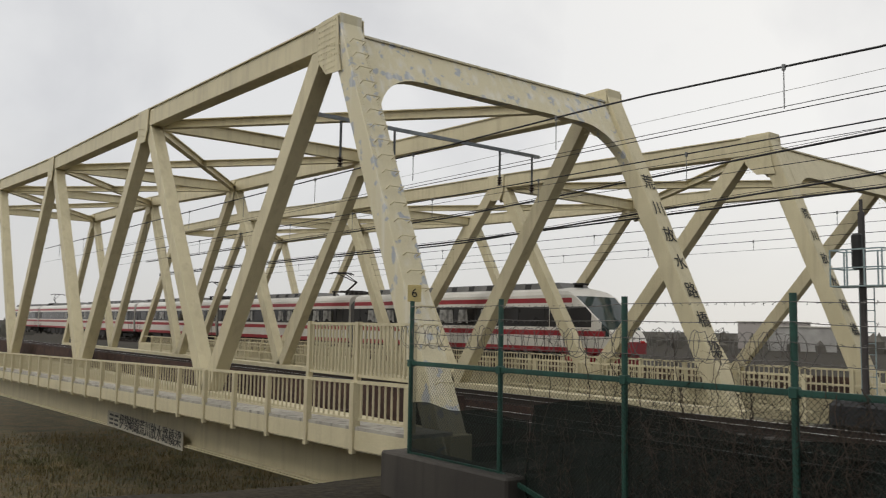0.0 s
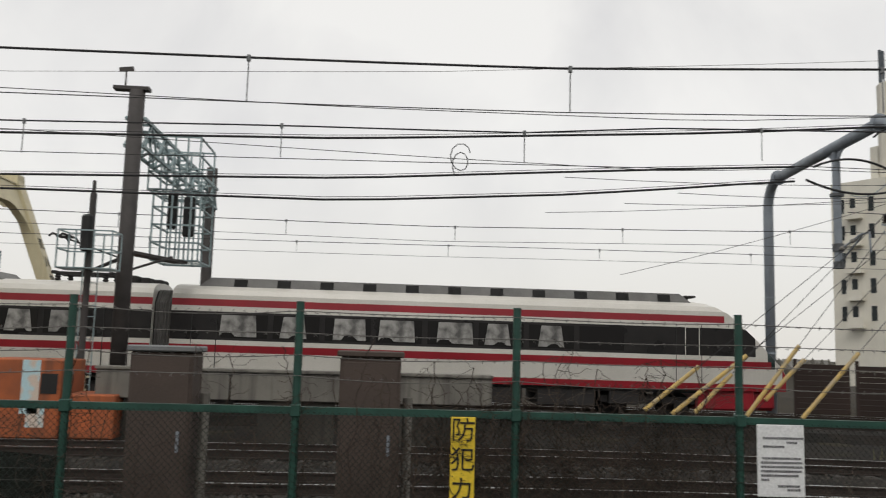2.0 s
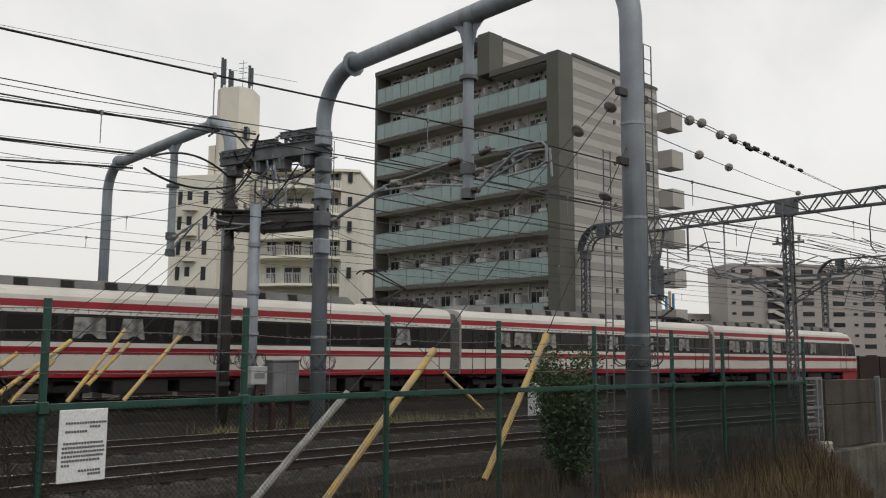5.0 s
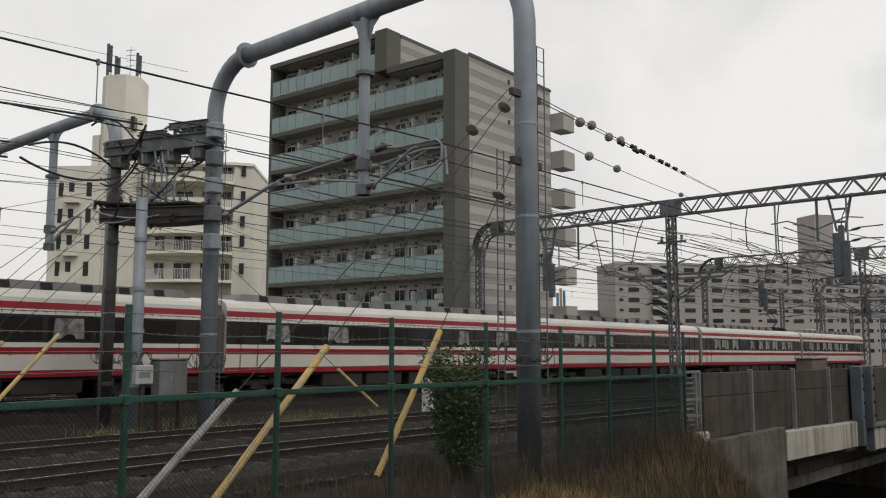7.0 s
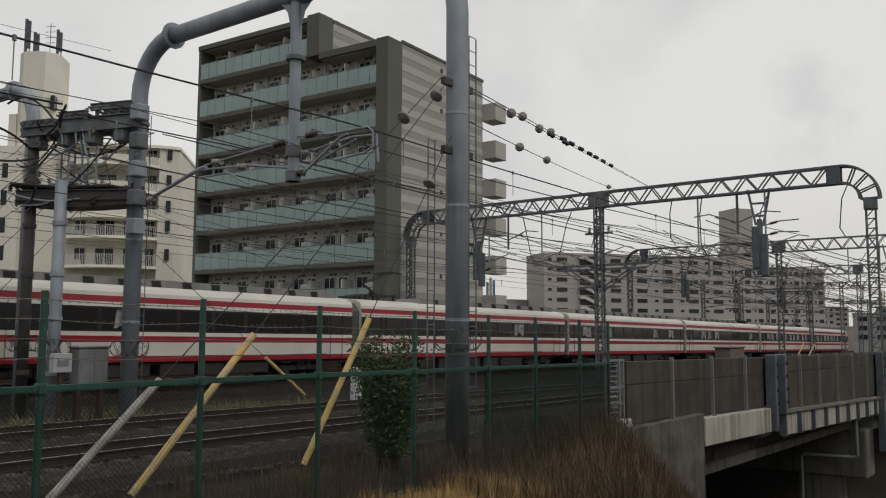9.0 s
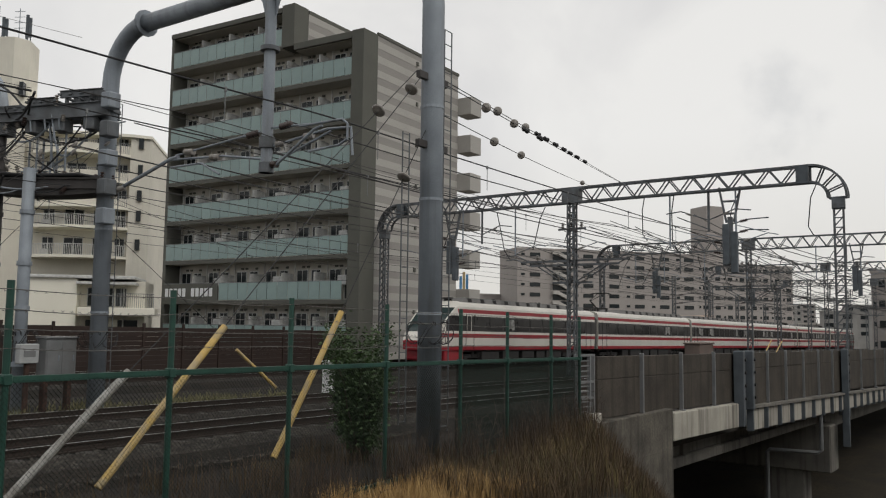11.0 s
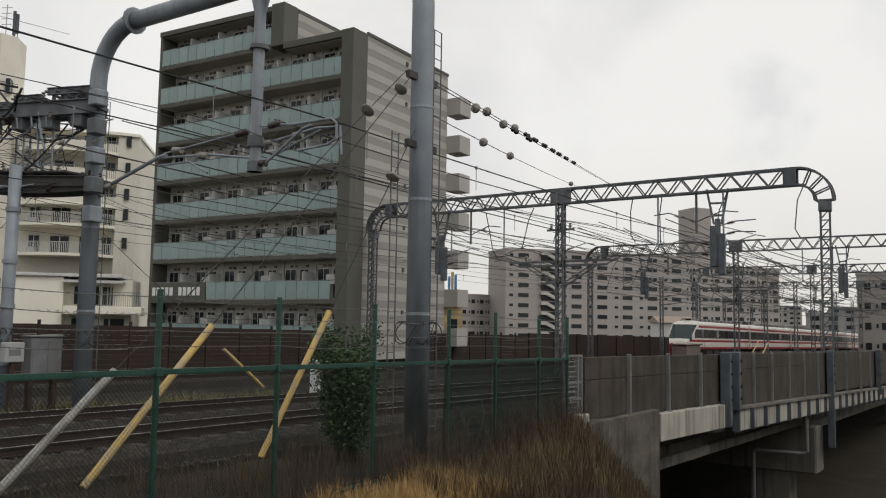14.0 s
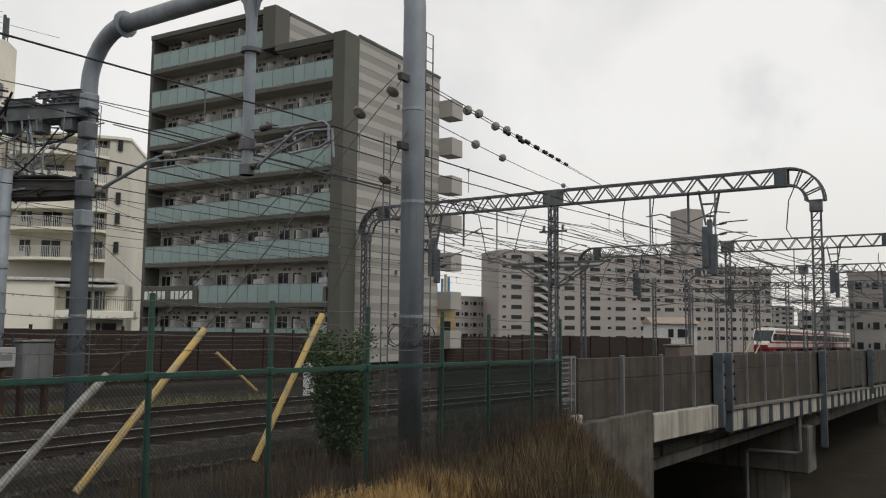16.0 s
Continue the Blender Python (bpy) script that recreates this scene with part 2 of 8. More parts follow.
M_LEAF = material("dark green leaves", (0.058, 0.11, 0.028), 0.6, other=(0.025, 0.052, 0.014), scale=5, random_shade=0.45)
M_TWIG = material("bare brown vine", (0.07, 0.05, 0.036), 0.9, other=(0.042, 0.031, 0.024), scale=9, random_shade=0.3)
M_DRY = material("dry golden grass", (0.36, 0.24, 0.095), 0.85, other=(0.24, 0.15, 0.06), scale=6, random_shade=0.4)
M_STRAW = material("pale greenish dry grass", (0.2, 0.18, 0.09), 0.9, other=(0.11, 0.11, 0.05), scale=4, random_shade=0.5)
M_DRYRED = material("reddish dead weeds", (0.085, 0.056, 0.03), 0.9, other=(0.048, 0.034, 0.019), scale=6, random_shade=0.8)
M_GRASS = material("dull green brown grass", (0.15, 0.112, 0.05), 0.9, other=(0.085, 0.085, 0.035), scale=0.8, random_shade=0.5)
M_ASPHALT = material("dark asphalt", (0.045, 0.045, 0.046), 0.9, scale=1, bump=0.3)
# scrub colour raised a little to carry the distance haze
M_WOODS = material("far grey trees lightened for haze", (0.11, 0.1, 0.085), 0.95, other=(0.075, 0.072, 0.06), scale=0.2, random_shade=0.3)

M_ABUT = material("streaked abutment concrete", (0.135, 0.122, 0.1), 0.9, other=(0.062, 0.056, 0.046), scale=1.5, bump=0.5, bump_scale=24, grain=0.28, streak=(0.03, 0.027, 0.023), streak_amount=0.9)
M_NET = glass("dark green shade net", (0.012, 0.018, 0.015), 0.9, 0.87)
M_STEELBLUE = material("blue grey painted steel", (0.1, 0.117, 0.132), 0.6, metal=0.1, other=(0.065, 0.077, 0.088), scale=2)
M_STAIR = material("pale stair parapet", (0.5, 0.475, 0.44), 0.85, other=(0.44, 0.42, 0.39), scale=0.3)
M_SHADE = glass("thin green shade net", (0.01, 0.028, 0.022), 0.9, 0.58)
M_BRICKY = material("brown tiled far house", (0.3, 0.235, 0.185), 0.85, other=(0.25, 0.195, 0.155), scale=0.6)
M_DULLCREAM = material("weathered cream name plate", (0.42, 0.39, 0.31), 0.7, other=(0.33, 0.31, 0.25), scale=3)
M_DULLYEL = material("faded yellow plate", (0.5, 0.4, 0.16), 0.6, other=(0.42, 0.35, 0.16), scale=6)
M_RUSTMARK = material("orange rust stain", (0.3, 0.13, 0.05), 0.85, other=(0.42, 0.3, 0.17), scale=5)
M_ANNEXE = material("clean cream render", (0.84, 0.81, 0.7), 0.85, other=(0.8, 0.77, 0.66), scale=0.6)
M_DEBRIS = material("pale rubble", (0.3, 0.29, 0.27), 0.9, scale=9, random_shade=0.3)

for m_ in (M_WIRE, M_WINDSHIELD, M_TRDARK, M_PANE, M_WINDOW, M_BALLAST, M_STONE, M_SOIL, M_RUST, M_PANEL, M_BROWN, M_NET, M_SHADE):
    m_.node_tree.nodes["Principled BSDF"].inputs["Specular IOR Level"].default_value = 0.22


# ---- mesh helpers ----
def part(name, bm, mat, parent=None, label="", smooth=False):
    me = bpy.data.meshes.new(name)
    bmesh.ops.recalc_face_normals(bm, faces=bm.faces)
    bm.to_mesh(me)
    bm.free()
    for m in (mat if isinstance(mat, (list, tuple)) else [mat]):
        me.materials.append(m)
    if smooth:
        me.polygons.foreach_set("use_smooth", [True] * len(me.polygons))
    ob = new(name, me)
    if parent:
        ob.parent = parent
    if label:
        ob["label"] = label
    return ob


def shared(name, me, parent, m=None):
    """Another object on a mesh that exists already."""
    ob = new(name, me)
    ob.parent = parent
    if m is not None:
        ob.matrix_basis = m
    return ob


def thing(name, label, category, group="", kind="", at=None):
    ob = new(name)
    if at is not None:
        ob.matrix_basis = at
    return tagged(ob, label, category, group, kind)


def box(bm, x0, y0, z0, x1, y1, z1, m=None, bevel=0.0, mat=0):
    vs = [bm.verts.new((x, y, z)) for x in (x0, x1) for y in (y0, y1) for z in (z0, z1)]
    fs = [bm.faces.new([vs[i] for i in q]) for q in ((0, 1, 3, 2), (4, 6, 7, 5), (0, 4, 5, 1), (2, 3, 7, 6), (0, 2, 6, 4), (1, 5, 7, 3))]
    for f in fs:
        f.material_index = mat
    if bevel:
        es = list({e for f in fs for e in f.edges})
        r = bmesh.ops.bevel(bm, geom=es, offset=bevel, segments=1, affect="EDGES")
        vs = list({v for f in r["faces"] for v in f.verts} | {v for v in vs if v.is_valid})
        for f in r["faces"]:
            f.material_index = mat
    if m is not None:
        for v in vs:
            v.co = m @ v.co
    return vs


def beam(bm, a, b, w, h, up=(0, 0, 1), mat=0, bevel=0.0):
    """A bar of section w across and h high from a to b."""
    a, b = Vector(a), Vector(b)
    d = b - a
    n = d.normalized()
    side = n.cross(Vector(up))
    if side.length < 1e-4:
        side = n.cross(Vector((0, 1, 0)))
    side.normalize()
    u = side.cross(n)
    m = Matrix((side, n, u)).transposed().to_4x4()
    m.translation = a
    return box(bm, -w / 2, 0, -h / 2, w / 2, d.length, h / 2, m, bevel, mat)


def ibeam(bm, a, b, w, h, t=0.03, up=(0, 0, 1)):
    """An I section: two flanges and a web."""
    a, b = Vector(a), Vector(b)
    n = (b - a).normalized()
    side = n.cross(Vector(up)).normalized()
    u = side.cross(n)
    beam(bm, a + u * (h / 2 - t / 2), b + u * (h / 2 - t / 2), w, t, up)
    beam(bm, a - u * (h / 2 - t / 2), b - u * (h / 2 - t / 2), w, t, up)
    beam(bm, a, b, t, h - 2 * t, up)


def tube(bm, pts, r, seg=8, cap=True, mat=0):
    """A round bar through the points, r a number or one radius a point."""
    pts = [Vector(p) for p in pts]
    rs = r if isinstance(r, (list, tuple)) else [r] * len(pts)
    rings, ref = [], None
    for i, p in enumerate(pts):
        d = (pts[min(i + 1, len(pts) - 1)] - pts[max(i - 1, 0)]).normalized()
        if ref is None:
            ref = d.cross(Vector((0, 0, 1)))
            if ref.length < 1e-3:
                ref = d.cross(Vector((0, 1, 0)))
        ref = (ref - d * ref.dot(d)).normalized()
        s = d.cross(ref)
        rings.append([bm.verts.new(p + (ref * math.cos(2 * math.pi * k / seg) + s * math.sin(2 * math.pi * k / seg)) * rs[i]) for k in range(seg)])
    for a, b in zip(rings, rings[1:]):
        for k in range(seg):
            bm.faces.new((a[k], a[(k + 1) % seg], b[(k + 1) % seg], b[k])).material_index = mat
    if cap and seg > 2:
        bm.faces.new(rings[0][::-1]).material_index = mat
        bm.faces.new(rings[-1]).material_index = mat


def sag(a, b, drop, n=12):
    a, b = Vector(a), Vector(b)
    return [a.lerp(b, i / n) - Vector((0, 0, 4 * drop * (i / n) * (1 - i / n))) for i in range(n + 1)]


def spun(bm, a, axis, prof, seg=12):
    """A lathe: prof is (distance along axis, radius)."""
    a, axis = Vector(a), Vector(axis).normalized()
    tube(bm, [a + axis * d for d, _ in prof], [max(r, 0.001) for _, r in prof], seg)


def words(text, size, mat, parent, m, name="lettering", spacing=1.0):
    cu = bpy.data.curves.new(name, "FONT")
    cu.body, cu.size, cu.extrude = text, size, 0.004
    cu.align_x, cu.align_y = "CENTER", "CENTER"
    cu.space_line = spacing
    cu.materials.append(mat)
    ob = new(name, cu)
    ob.parent = parent
    ob.matrix_basis = m
    return ob


# ---- the line of the railway: straight over the river, then a gentle bend and a fall ----
BEND, U0, U1 = radians(-8), -2.0, 22.0


def heading(u):
    return BEND * min(1, max(0, (u - U0) / (U1 - U0)))


LINE = {}
_x, _y, _u = -160.0, 20.0, -160.0
while _u < 420:
    LINE[round(_u * 2)] = (_x, _y)
    for _ in range(10):
        h_ = heading(_u + 0.025)
        _x, _y, _u = _x + 0.05 * math.cos(h_), _y + 0.05 * math.sin(h_), _u + 0.05


def fall(u):
    d = max(0.0, u - 3)
    return -0.013 * d * d / (d + 4) if d else 0.0


def at(u, v, z=0.0):
    """A point u metres along the railway and v metres across it from the camera's side, z above the rails there."""
    k = math.floor(u * 2)
    f_ = u * 2 - k
    (ax, ay), (bx, by) = LINE[k], LINE[k + 1]
    h = heading(u)
    return Vector((ax + (bx - ax) * f_ - math.sin(h) * (v - 20), ay + (by - ay) * f_ + math.cos(h) * (v - 20), z + fall(u)))


def frame_at(u, v, z=0.0):
    m = Matrix.Rotation(heading(u), 4, "Z")
    m.translation = at(u, v, z)
    return m


def bearing(az, d, z):
    """A point d metres away at the bearing az, counted to the left from the way across the line."""
    return Vector((-math.sin(radians(az)) * d, math.cos(radians(az)) * d, z))


def strip(bm, us, v0, v1, z0, z1=None, mat=0):
    z1 = z0 if z1 is None else z1
    a = [bm.verts.new(at(u, v0, z0)) for u in us]
    b = [bm.verts.new(at(u, v1, z1)) for u in us]
    for i in range(len(us) - 1):
        bm.faces.new((a[i], a[i + 1], b[i + 1], b[i])).material_index = mat


def ramp(a, b, step):
    n = max(1, round((b - a) / step))
    return [a + (b - a) * i / n for i in range(n + 1)]

# ---- ground ----
def smooth(a, b, x):
    k = min(1, max(0, (x - a) / (b - a)))
    return k * k * (3 - 2 * k)


def rail_uv(x, y):
    """The place (x, y) as metres along and across the railway."""
    u = x
    for _ in range(5):
        h = heading(u)
        p = at(min(200.0, max(-150.0, u)), 20)
        u = min(200.0, max(-150.0, u + (x - p.x) * math.cos(h) + (y - p.y) * math.sin(h)))
    p, h = at(u, 20), heading(u)
    return u, 20 - (x - p.x) * math.sin(h) + (y - p.y) * math.cos(h)


def ground_z(x, y):
    u, v = rail_uv(x, y)
    z = fall(min(u, 80)) - 0.42
    z += (0.75 - 0.3) * smooth(6.0, -1.0, v)
    z += (-4.6 - z) * smooth(-11.5, -19, u)
    if v < 7.9:
        # the bank rises to the fence end and then drops beside the abutment
        z += 0.36 * smooth(13.0, 18.5, u) * smooth(2.5, 6.0, v)
        z = max(-6.2, z - 0.525 * max(0.0, u - 18.9 + 1.9 * (7 - min(7.0, max(v, 0.0)))))
    else:
        z += (-6.2 - z) * smooth(24.0, 24.3, u)
    return z + 0.07 * noise.noise(Vector((x * 0.7, y * 0.7, 0)))


def build_ground():
    def axis(lo, hi, step, far):
        a = [lo + step * i for i in range(int((hi - lo) / step) + 1)]
        d, p = step * 2, a[-1]
        while p < far:
            p += d
            d *= 1.5
            a.append(p)
        d, p = step * 2, a[0]
        while p > -far:
            p -= d
            d *= 1.5
            a.insert(0, p)
        return a
    xs, ys = axis(-40, 40, 0.6, 2500), axis(-6, 42, 0.6, 2500)
    verts = [(x, y, ground_z(x, y)) for x in xs for y in ys]
    n = len(ys)
    faces = [(i * n + j, (i + 1) * n + j, (i + 1) * n + j + 1, i * n + j + 1) for i in range(len(xs) - 1) for j in range(n - 1)]
    me = bpy.data.meshes.new("ground")
    me.from_pydata(verts, [], faces)
    me.materials.append(M_SOIL)
    me.polygons.foreach_set("use_smooth", [True] * len(me.polygons))
    tagged(new("ground", me), "brown winter soil with dead grass along the railway bank", "ground", kind="structure")


build_ground()
M_BANK = material("short winter grass on the river bank", (0.125, 0.09, 0.043), 0.95, other=(0.045, 0.048, 0.022), scale=0.9, low=0.3, high=0.7, bump=1.0, bump_scale=14, grain=0.55)
bm = bmesh.new()
xs_, ys_ = ramp(-150, -19.5, 2.5), ramp(-20, 80, 2.5)
grid_ = [[bm.verts.new((x, y, -4.53 + 0.06 * noise.noise(Vector((x * 0.4, y * 0.4, 3))))) for y in ys_] for x in xs_]
for ra, rb in zip(grid_, grid_[1:]):
    for j in range(len(ys_) - 1):
        bm.faces.new((ra[j], rb[j], rb[j + 1], ra[j + 1]))
tagged(part("river_bank", bm, M_BANK, smooth=True), "flat brown green winter grass of the river bank", "grass", kind="structure")

# ---- ballast beds and tracks ----
TRACKS = (13.3, 17.1, 28.3, 32.1)
us = ramp(-11.5, 330, 1.5)
for v0, v1 in ((10.6, 19.2), (25.4, 34.8)):
    rows_ = [(v0, -0.42), (v0 + 0.7, -0.17), (v1 - 0.7, -0.17), (v1, -0.42)]
    bm = bmesh.new()
    lines_ = [[bm.verts.new(at(u, v, z)) for u in us] for v, z in rows_]
    for la, lb in zip(lines_, lines_[1:]):
        for i in range(len(us) - 1):
            bm.faces.new((la[i], la[i + 1], lb[i + 1], lb[i]))
    tagged(part("ballast_bed", bm, M_BALLAST), "dark brown stone ballast bed under a pair of tracks", "ballast", "ballast beds", "structure")
for v0, v1 in ((8.0, 10.6), (19.2, 25.4), (34.8, 38)):
    bm = bmesh.new()
    strip(bm, us, v0, v1, -0.40)
    tagged(part("track_margin", bm, M_BALLAST), "dark gravel strip beside the ballast bed", "gravel strip", "gravel strips", "structure")
rng = random.Random(4)
bm = bmesh.new()
for _ in range(24000):
    u, v = rng.uniform(-11, 30), rng.choice((rng.uniform(10.7, 15.0), rng.uniform(10.7, 19.0)))
    p = at(u, v, -0.17 if 11.3 < v < 18.5 else -0.3)
    r = rng.uniform(0.03, 0.065)
    q = [bm.verts.new(p + Vector((rng.uniform(0.6, 1) * r * a, rng.uniform(0.6, 1) * r * b, rng.uniform(0.3, 0.9) * r * c))) for a, b, c in ((1, 0, 0), (-1, 0.2, 0), (0, 1, 0), (0, -1, 0.1), (0, 0, 1))]
    for a, b in ((0, 2), (2, 1), (1, 3), (3, 0)):
        bm.faces.new((q[a], q[b], q[4]))
tagged(part("ballast_stones", bm, M_STONE), "loose grey brown ballast stones between the rails", "gravel", kind="stuff")

for v in TRACKS:
    track = thing("railway_track", "rusty steel rails on concrete sleepers in ballast", "railway track", "tracks of the line", "structure")
    us = ramp(-110, 330, 1.5)
    for s in (-0.565, 0.565):
        bm = bmesh.new()
        for dv, z0, z1, mt in ((0.065, -0.15, -0.13, 0), (0.01, -0.13, -0.03, 0), (0.034, -0.03, 0.0, 1)):
            rows_ = [[bm.verts.new(at(u, v + s + e, z)) for u in us] for e, z in ((-dv, z0), (-dv, z1), (dv, z1), (dv, z0))]
            for k in range(4):
                a, b = rows_[k], rows_[(k + 1) % 4]
                for i in range(len(us) - 1):
                    bm.faces.new((a[i], a[i + 1], b[i + 1], b[i])).material_index = 1 if mt and k == 1 else 0
        part("rail", bm, [M_RAIL, M_RAILTOP], track)
    near = v < 20
    bm = bmesh.new()
    box(bm, -0.12, -1.0, -0.3, 0.12, 1.0, -0.15, bevel=0.02)
    first = part("sleeper", bm, M_SLEEPER, track)
    first.matrix_basis = frame_at(-11, v)
    u = -10.35
    while u < (45 if near else 60):
        shared("sleeper", first.data, track, frame_at(u, v))
        u += 0.65


# ---- the truss bridges ----
def truss_bridge(v0, v1, top, x_top, x_base, label, lettered, peel):
    br = thing("truss_bridge", label, "railway bridge", "truss bridges over the river", "structure")
    zb = 0.1
    lower = [x_base + 0.0, x_base - 11.2, x_base - 24.6, x_base - 38.0, x_base - 51.4, x_base - 64.8]
    upper = [x_top, x_top - 13.4, x_top - 26.8, x_top - 40.2, x_top - 53.6]
    rise = [0.0, 0.4, 0.72, 1.3, 1.4]
    tops = [top + r_ for r_ in rise]
    for side, v in ((0, v0), (1, v1)):
        inward = 1 if side == 0 else -1
        bm = bmesh.new()
        for i in range(4):
            a, b = (upper[i], v, tops[i] - 0.3), (upper[i + 1], v, tops[i + 1] - 0.3)
            beam(bm, a, b, 0.46, 0.6, bevel=0.012)
            beam(bm, (a[0] + 0.1, v, a[2] + 0.31), (b[0], v, b[2] + 0.31), 0.56, 0.035)
        part("top_chord", bm, M_CREAM, br)
        bm = bmesh.new()
        beam(bm, (lower[0] + 0.3, v, zb - 0.45), (lower[-1], v, zb - 0.45), 0.5, 0.8, bevel=0.012)
        part("bottom_chord", bm, M_CREAM, br)
        # end post
        bm = bmesh.new()
        beam(bm, (lower[0] + 0.0, v, zb - 0.5), (upper[0] - 0.18, v, top - 0.1), 0.6, 0.5, up=(1, 0, 0), bevel=0.015)
        box(bm, upper[0] - 0.75, v - 0.3, top - 0.75, upper[0] + 0.12, v + 0.3, top + 0.08, bevel=0.015)
        ob = part("end_post", bm, M_PEEL if peel and side == 0 else M_CREAM, br, "end post with flaking paint" if peel and side == 0 else "")
        d = (Vector((upper[0] - 0.18, v, top - 0.1)) - Vector((lower[0], v, zb - 0.5)))
        if lettered and side == 1:
            m = Matrix((Vector((0, 1, 0)), d.normalized(), Vector((0, 1, 0)).cross(d.normalized()))).transposed().to_4x4()
            for k, ch in enumerate("荒川放水路橋梁"):
                m2 = m.copy()
                m2.translation = Vector((lower[0], v, zb - 0.5)) + d * (0.69 - 0.083 * k) + m.to_3x3() @ Vector((0, 0, 0.266))
                words(ch, 0.5, M_BLACK, br, m2)
        if lettered and side == 0 and not peel:
            m = Matrix((Vector((0, 1, 0)), d.normalized(), Vector((0, 1, 0)).cross(d.normalized()))).transposed().to_4x4()
            for k, ch in enumerate("荒川放水路橋梁"):
                m2 = m.copy()
                m2.translation = Vector((lower[0], v, zb - 0.5)) + d * (0.69 - 0.083 * k) + m.to_3x3() @ Vector((0, 0, 0.266))
                words(ch, 0.42, M_BLACK, br, m2)
        # rivets along the upper end post and on the node
        bm = bmesh.new()
        nrm = Vector((0, 1, 0)).cross(d.normalized())
        if nrm.x < 0:
            nrm = -nrm
        for e in (-0.26, -0.2, 0.2, 0.26):
            for k in range(46):
                c = Vector((lower[0], v + e, zb - 0.5)) + d * (0.62 + 0.0072 * k) + nrm * 0.25
                vs_ = [bm.verts.new(c + Vector((0, a_, 0)) * 0.014 + d.normalized() * b_ * 0.014) for a_, b_ in ((-1, -1), (1, -1), (1, 1), (-1, 1))]
                t_ = bm.verts.new(c + nrm * 0.014)
                for j in range(4):
                    bm.faces.new((vs_[j], vs_[(j + 1) % 4], t_))
        for gx in range(7):
            for gz in range(9):
                px, pz = upper[0] - 0.7 + 0.12 * gx, top - 0.08 - 0.14 * gz
                box(bm, px - 0.014, v - 0.372, pz - 0.014, px + 0.014, v - 0.355, pz + 0.014)
        part("rivet_row", bm, M_CREAM, br)["kind"] = "stuff"
        # web diagonals
        for i in range(5):
            for a, b in ((upper[i], lower[i + 1]), (upper[i], lower[i]) if i else (None, None)):
                if a is None:
                    continue
                bm = bmesh.new()
                beam(bm, (a + (0.25 if b > a else -0.25 if i else -0.95), v, tops[i] - 0.5), (b, v, zb - 0.2), 0.42, 0.5, up=(1, 0, 0), bevel=0.012)
                part("web_member", bm, M_CREAM, br)
        # gusset plates with rivets at the nodes
        for i in range(5):
            bm = bmesh.new()
            g = [(-0.55, 0), (0.55, 0), (0.5, -0.75), (0.28, -1.15), (-0.28, -1.15), (-0.5, -0.75)]
            if i == 0:
                g = [(-0.9, 0), (0.1, 0.03), (0.2, -0.9), (0.32, -1.35), (-0.35, -1.3), (-0.75, -0.9)]
            for sy in (-0.262, 0.262):
                vs = [bm.verts.new((upper[i] + gx, v + sy * (1.25 if i == 0 else 1), tops[i] + gz)) for gx, gz in g]
                f = bm.faces.new(vs)
                r = bmesh.ops.extrude_face_region(bm, geom=[f])
                for w in [e for e in r["geom"] if isinstance(e, bmesh.types.BMVert)]:
                    w.co.y += 0.03 * (1 if sy > 0 else -1)
                for k in range(6):
                    for j in range(2):
                        px, pz = upper[i] - 0.35 + 0.12 * k, tops[i] - 0.62 - 0.22 * j - 0.02 * k
                        s_ = sy * (1.25 if i == 0 else 1) + (0.03 if sy > 0 else -0.03)
                        box(bm, px - 0.02, v + s_ - 0.012, pz - 0.02, px + 0.02, v + s_ + 0.012, pz + 0.02)
            part("gusset_plate", bm, M_CREAM, br)
        if peel and side == 0:
            for k in range(22):
                bm = bmesh.new()
                f_ = 0.13 + 0.038 * k
                p = Vector((lower[0], v, zb - 0.5)) + d * f_ + Vector((0.25, 0, 0.1))
                tube(bm, [p + Vector((0, -0.17, 0)), p + Vector((0.13, -0.17, 0.05)), p + Vector((0.13, 0.17, 0.05)), p + Vector((0, 0.17, 0))], 0.014, 6)
                part("step_iron", bm, M_CREAM, br)
    # portal with rounded knees
    bm = bmesh.new()
    n = 10
    depth, span = 0.95, v1 - v0
    kn = 1.5
    prof = [(0.25, -3.0)]
    for k in range(n + 1):
        a = math.pi / 2 * k / n
        prof.append((0.25 + kn - kn * math.cos(a), -depth - kn + kn * math.sin(a)))
    full = prof + [(span - a, b) for a, b in reversed(prof)]
    batter = (x_base + 0.18 - x_top) / (top + 0.3)
    for du in (-0.3, 0.05):
        low_ = [bm.verts.new((x_top + du - b_ * batter, v0 + a_, top - 0.3 + b_)) for a_, b_ in full]
        up_ = [bm.verts.new((x_top + du, v0 + a_, top - 0.36)) for a_, b_ in full]
        for i in range(len(full) - 1):
            bm.faces.new((low_[i], low_[i + 1], up_[i + 1], up_[i]))
        if du < 0:
            first_, first_u = low_, up_
        else:
            for i in range(len(full) - 1):
                bm.faces.new((first_[i], first_[i + 1], low_[i + 1], low_[i]))
                bm.faces.new((first_u[i], up_[i], up_[i + 1], first_u[i + 1]))
    beam(bm, (x_top - 0.15, v0, top - 0.33), (x_top - 0.15, v1, top - 0.33), 0.5, 0.05)
    part("portal", bm, M_PEEL if peel else M_CREAM, br)
    # cross struts and lateral bracing under the top chord
    for i in range(1, 5):
        bm = bmesh.new()
        ibeam(bm, (upper[i], v0, tops[i] - 0.35), (upper[i], v1, tops[i] - 0.35), 0.3, 0.5)
        part("cross_strut", bm, M_CREAM, br)
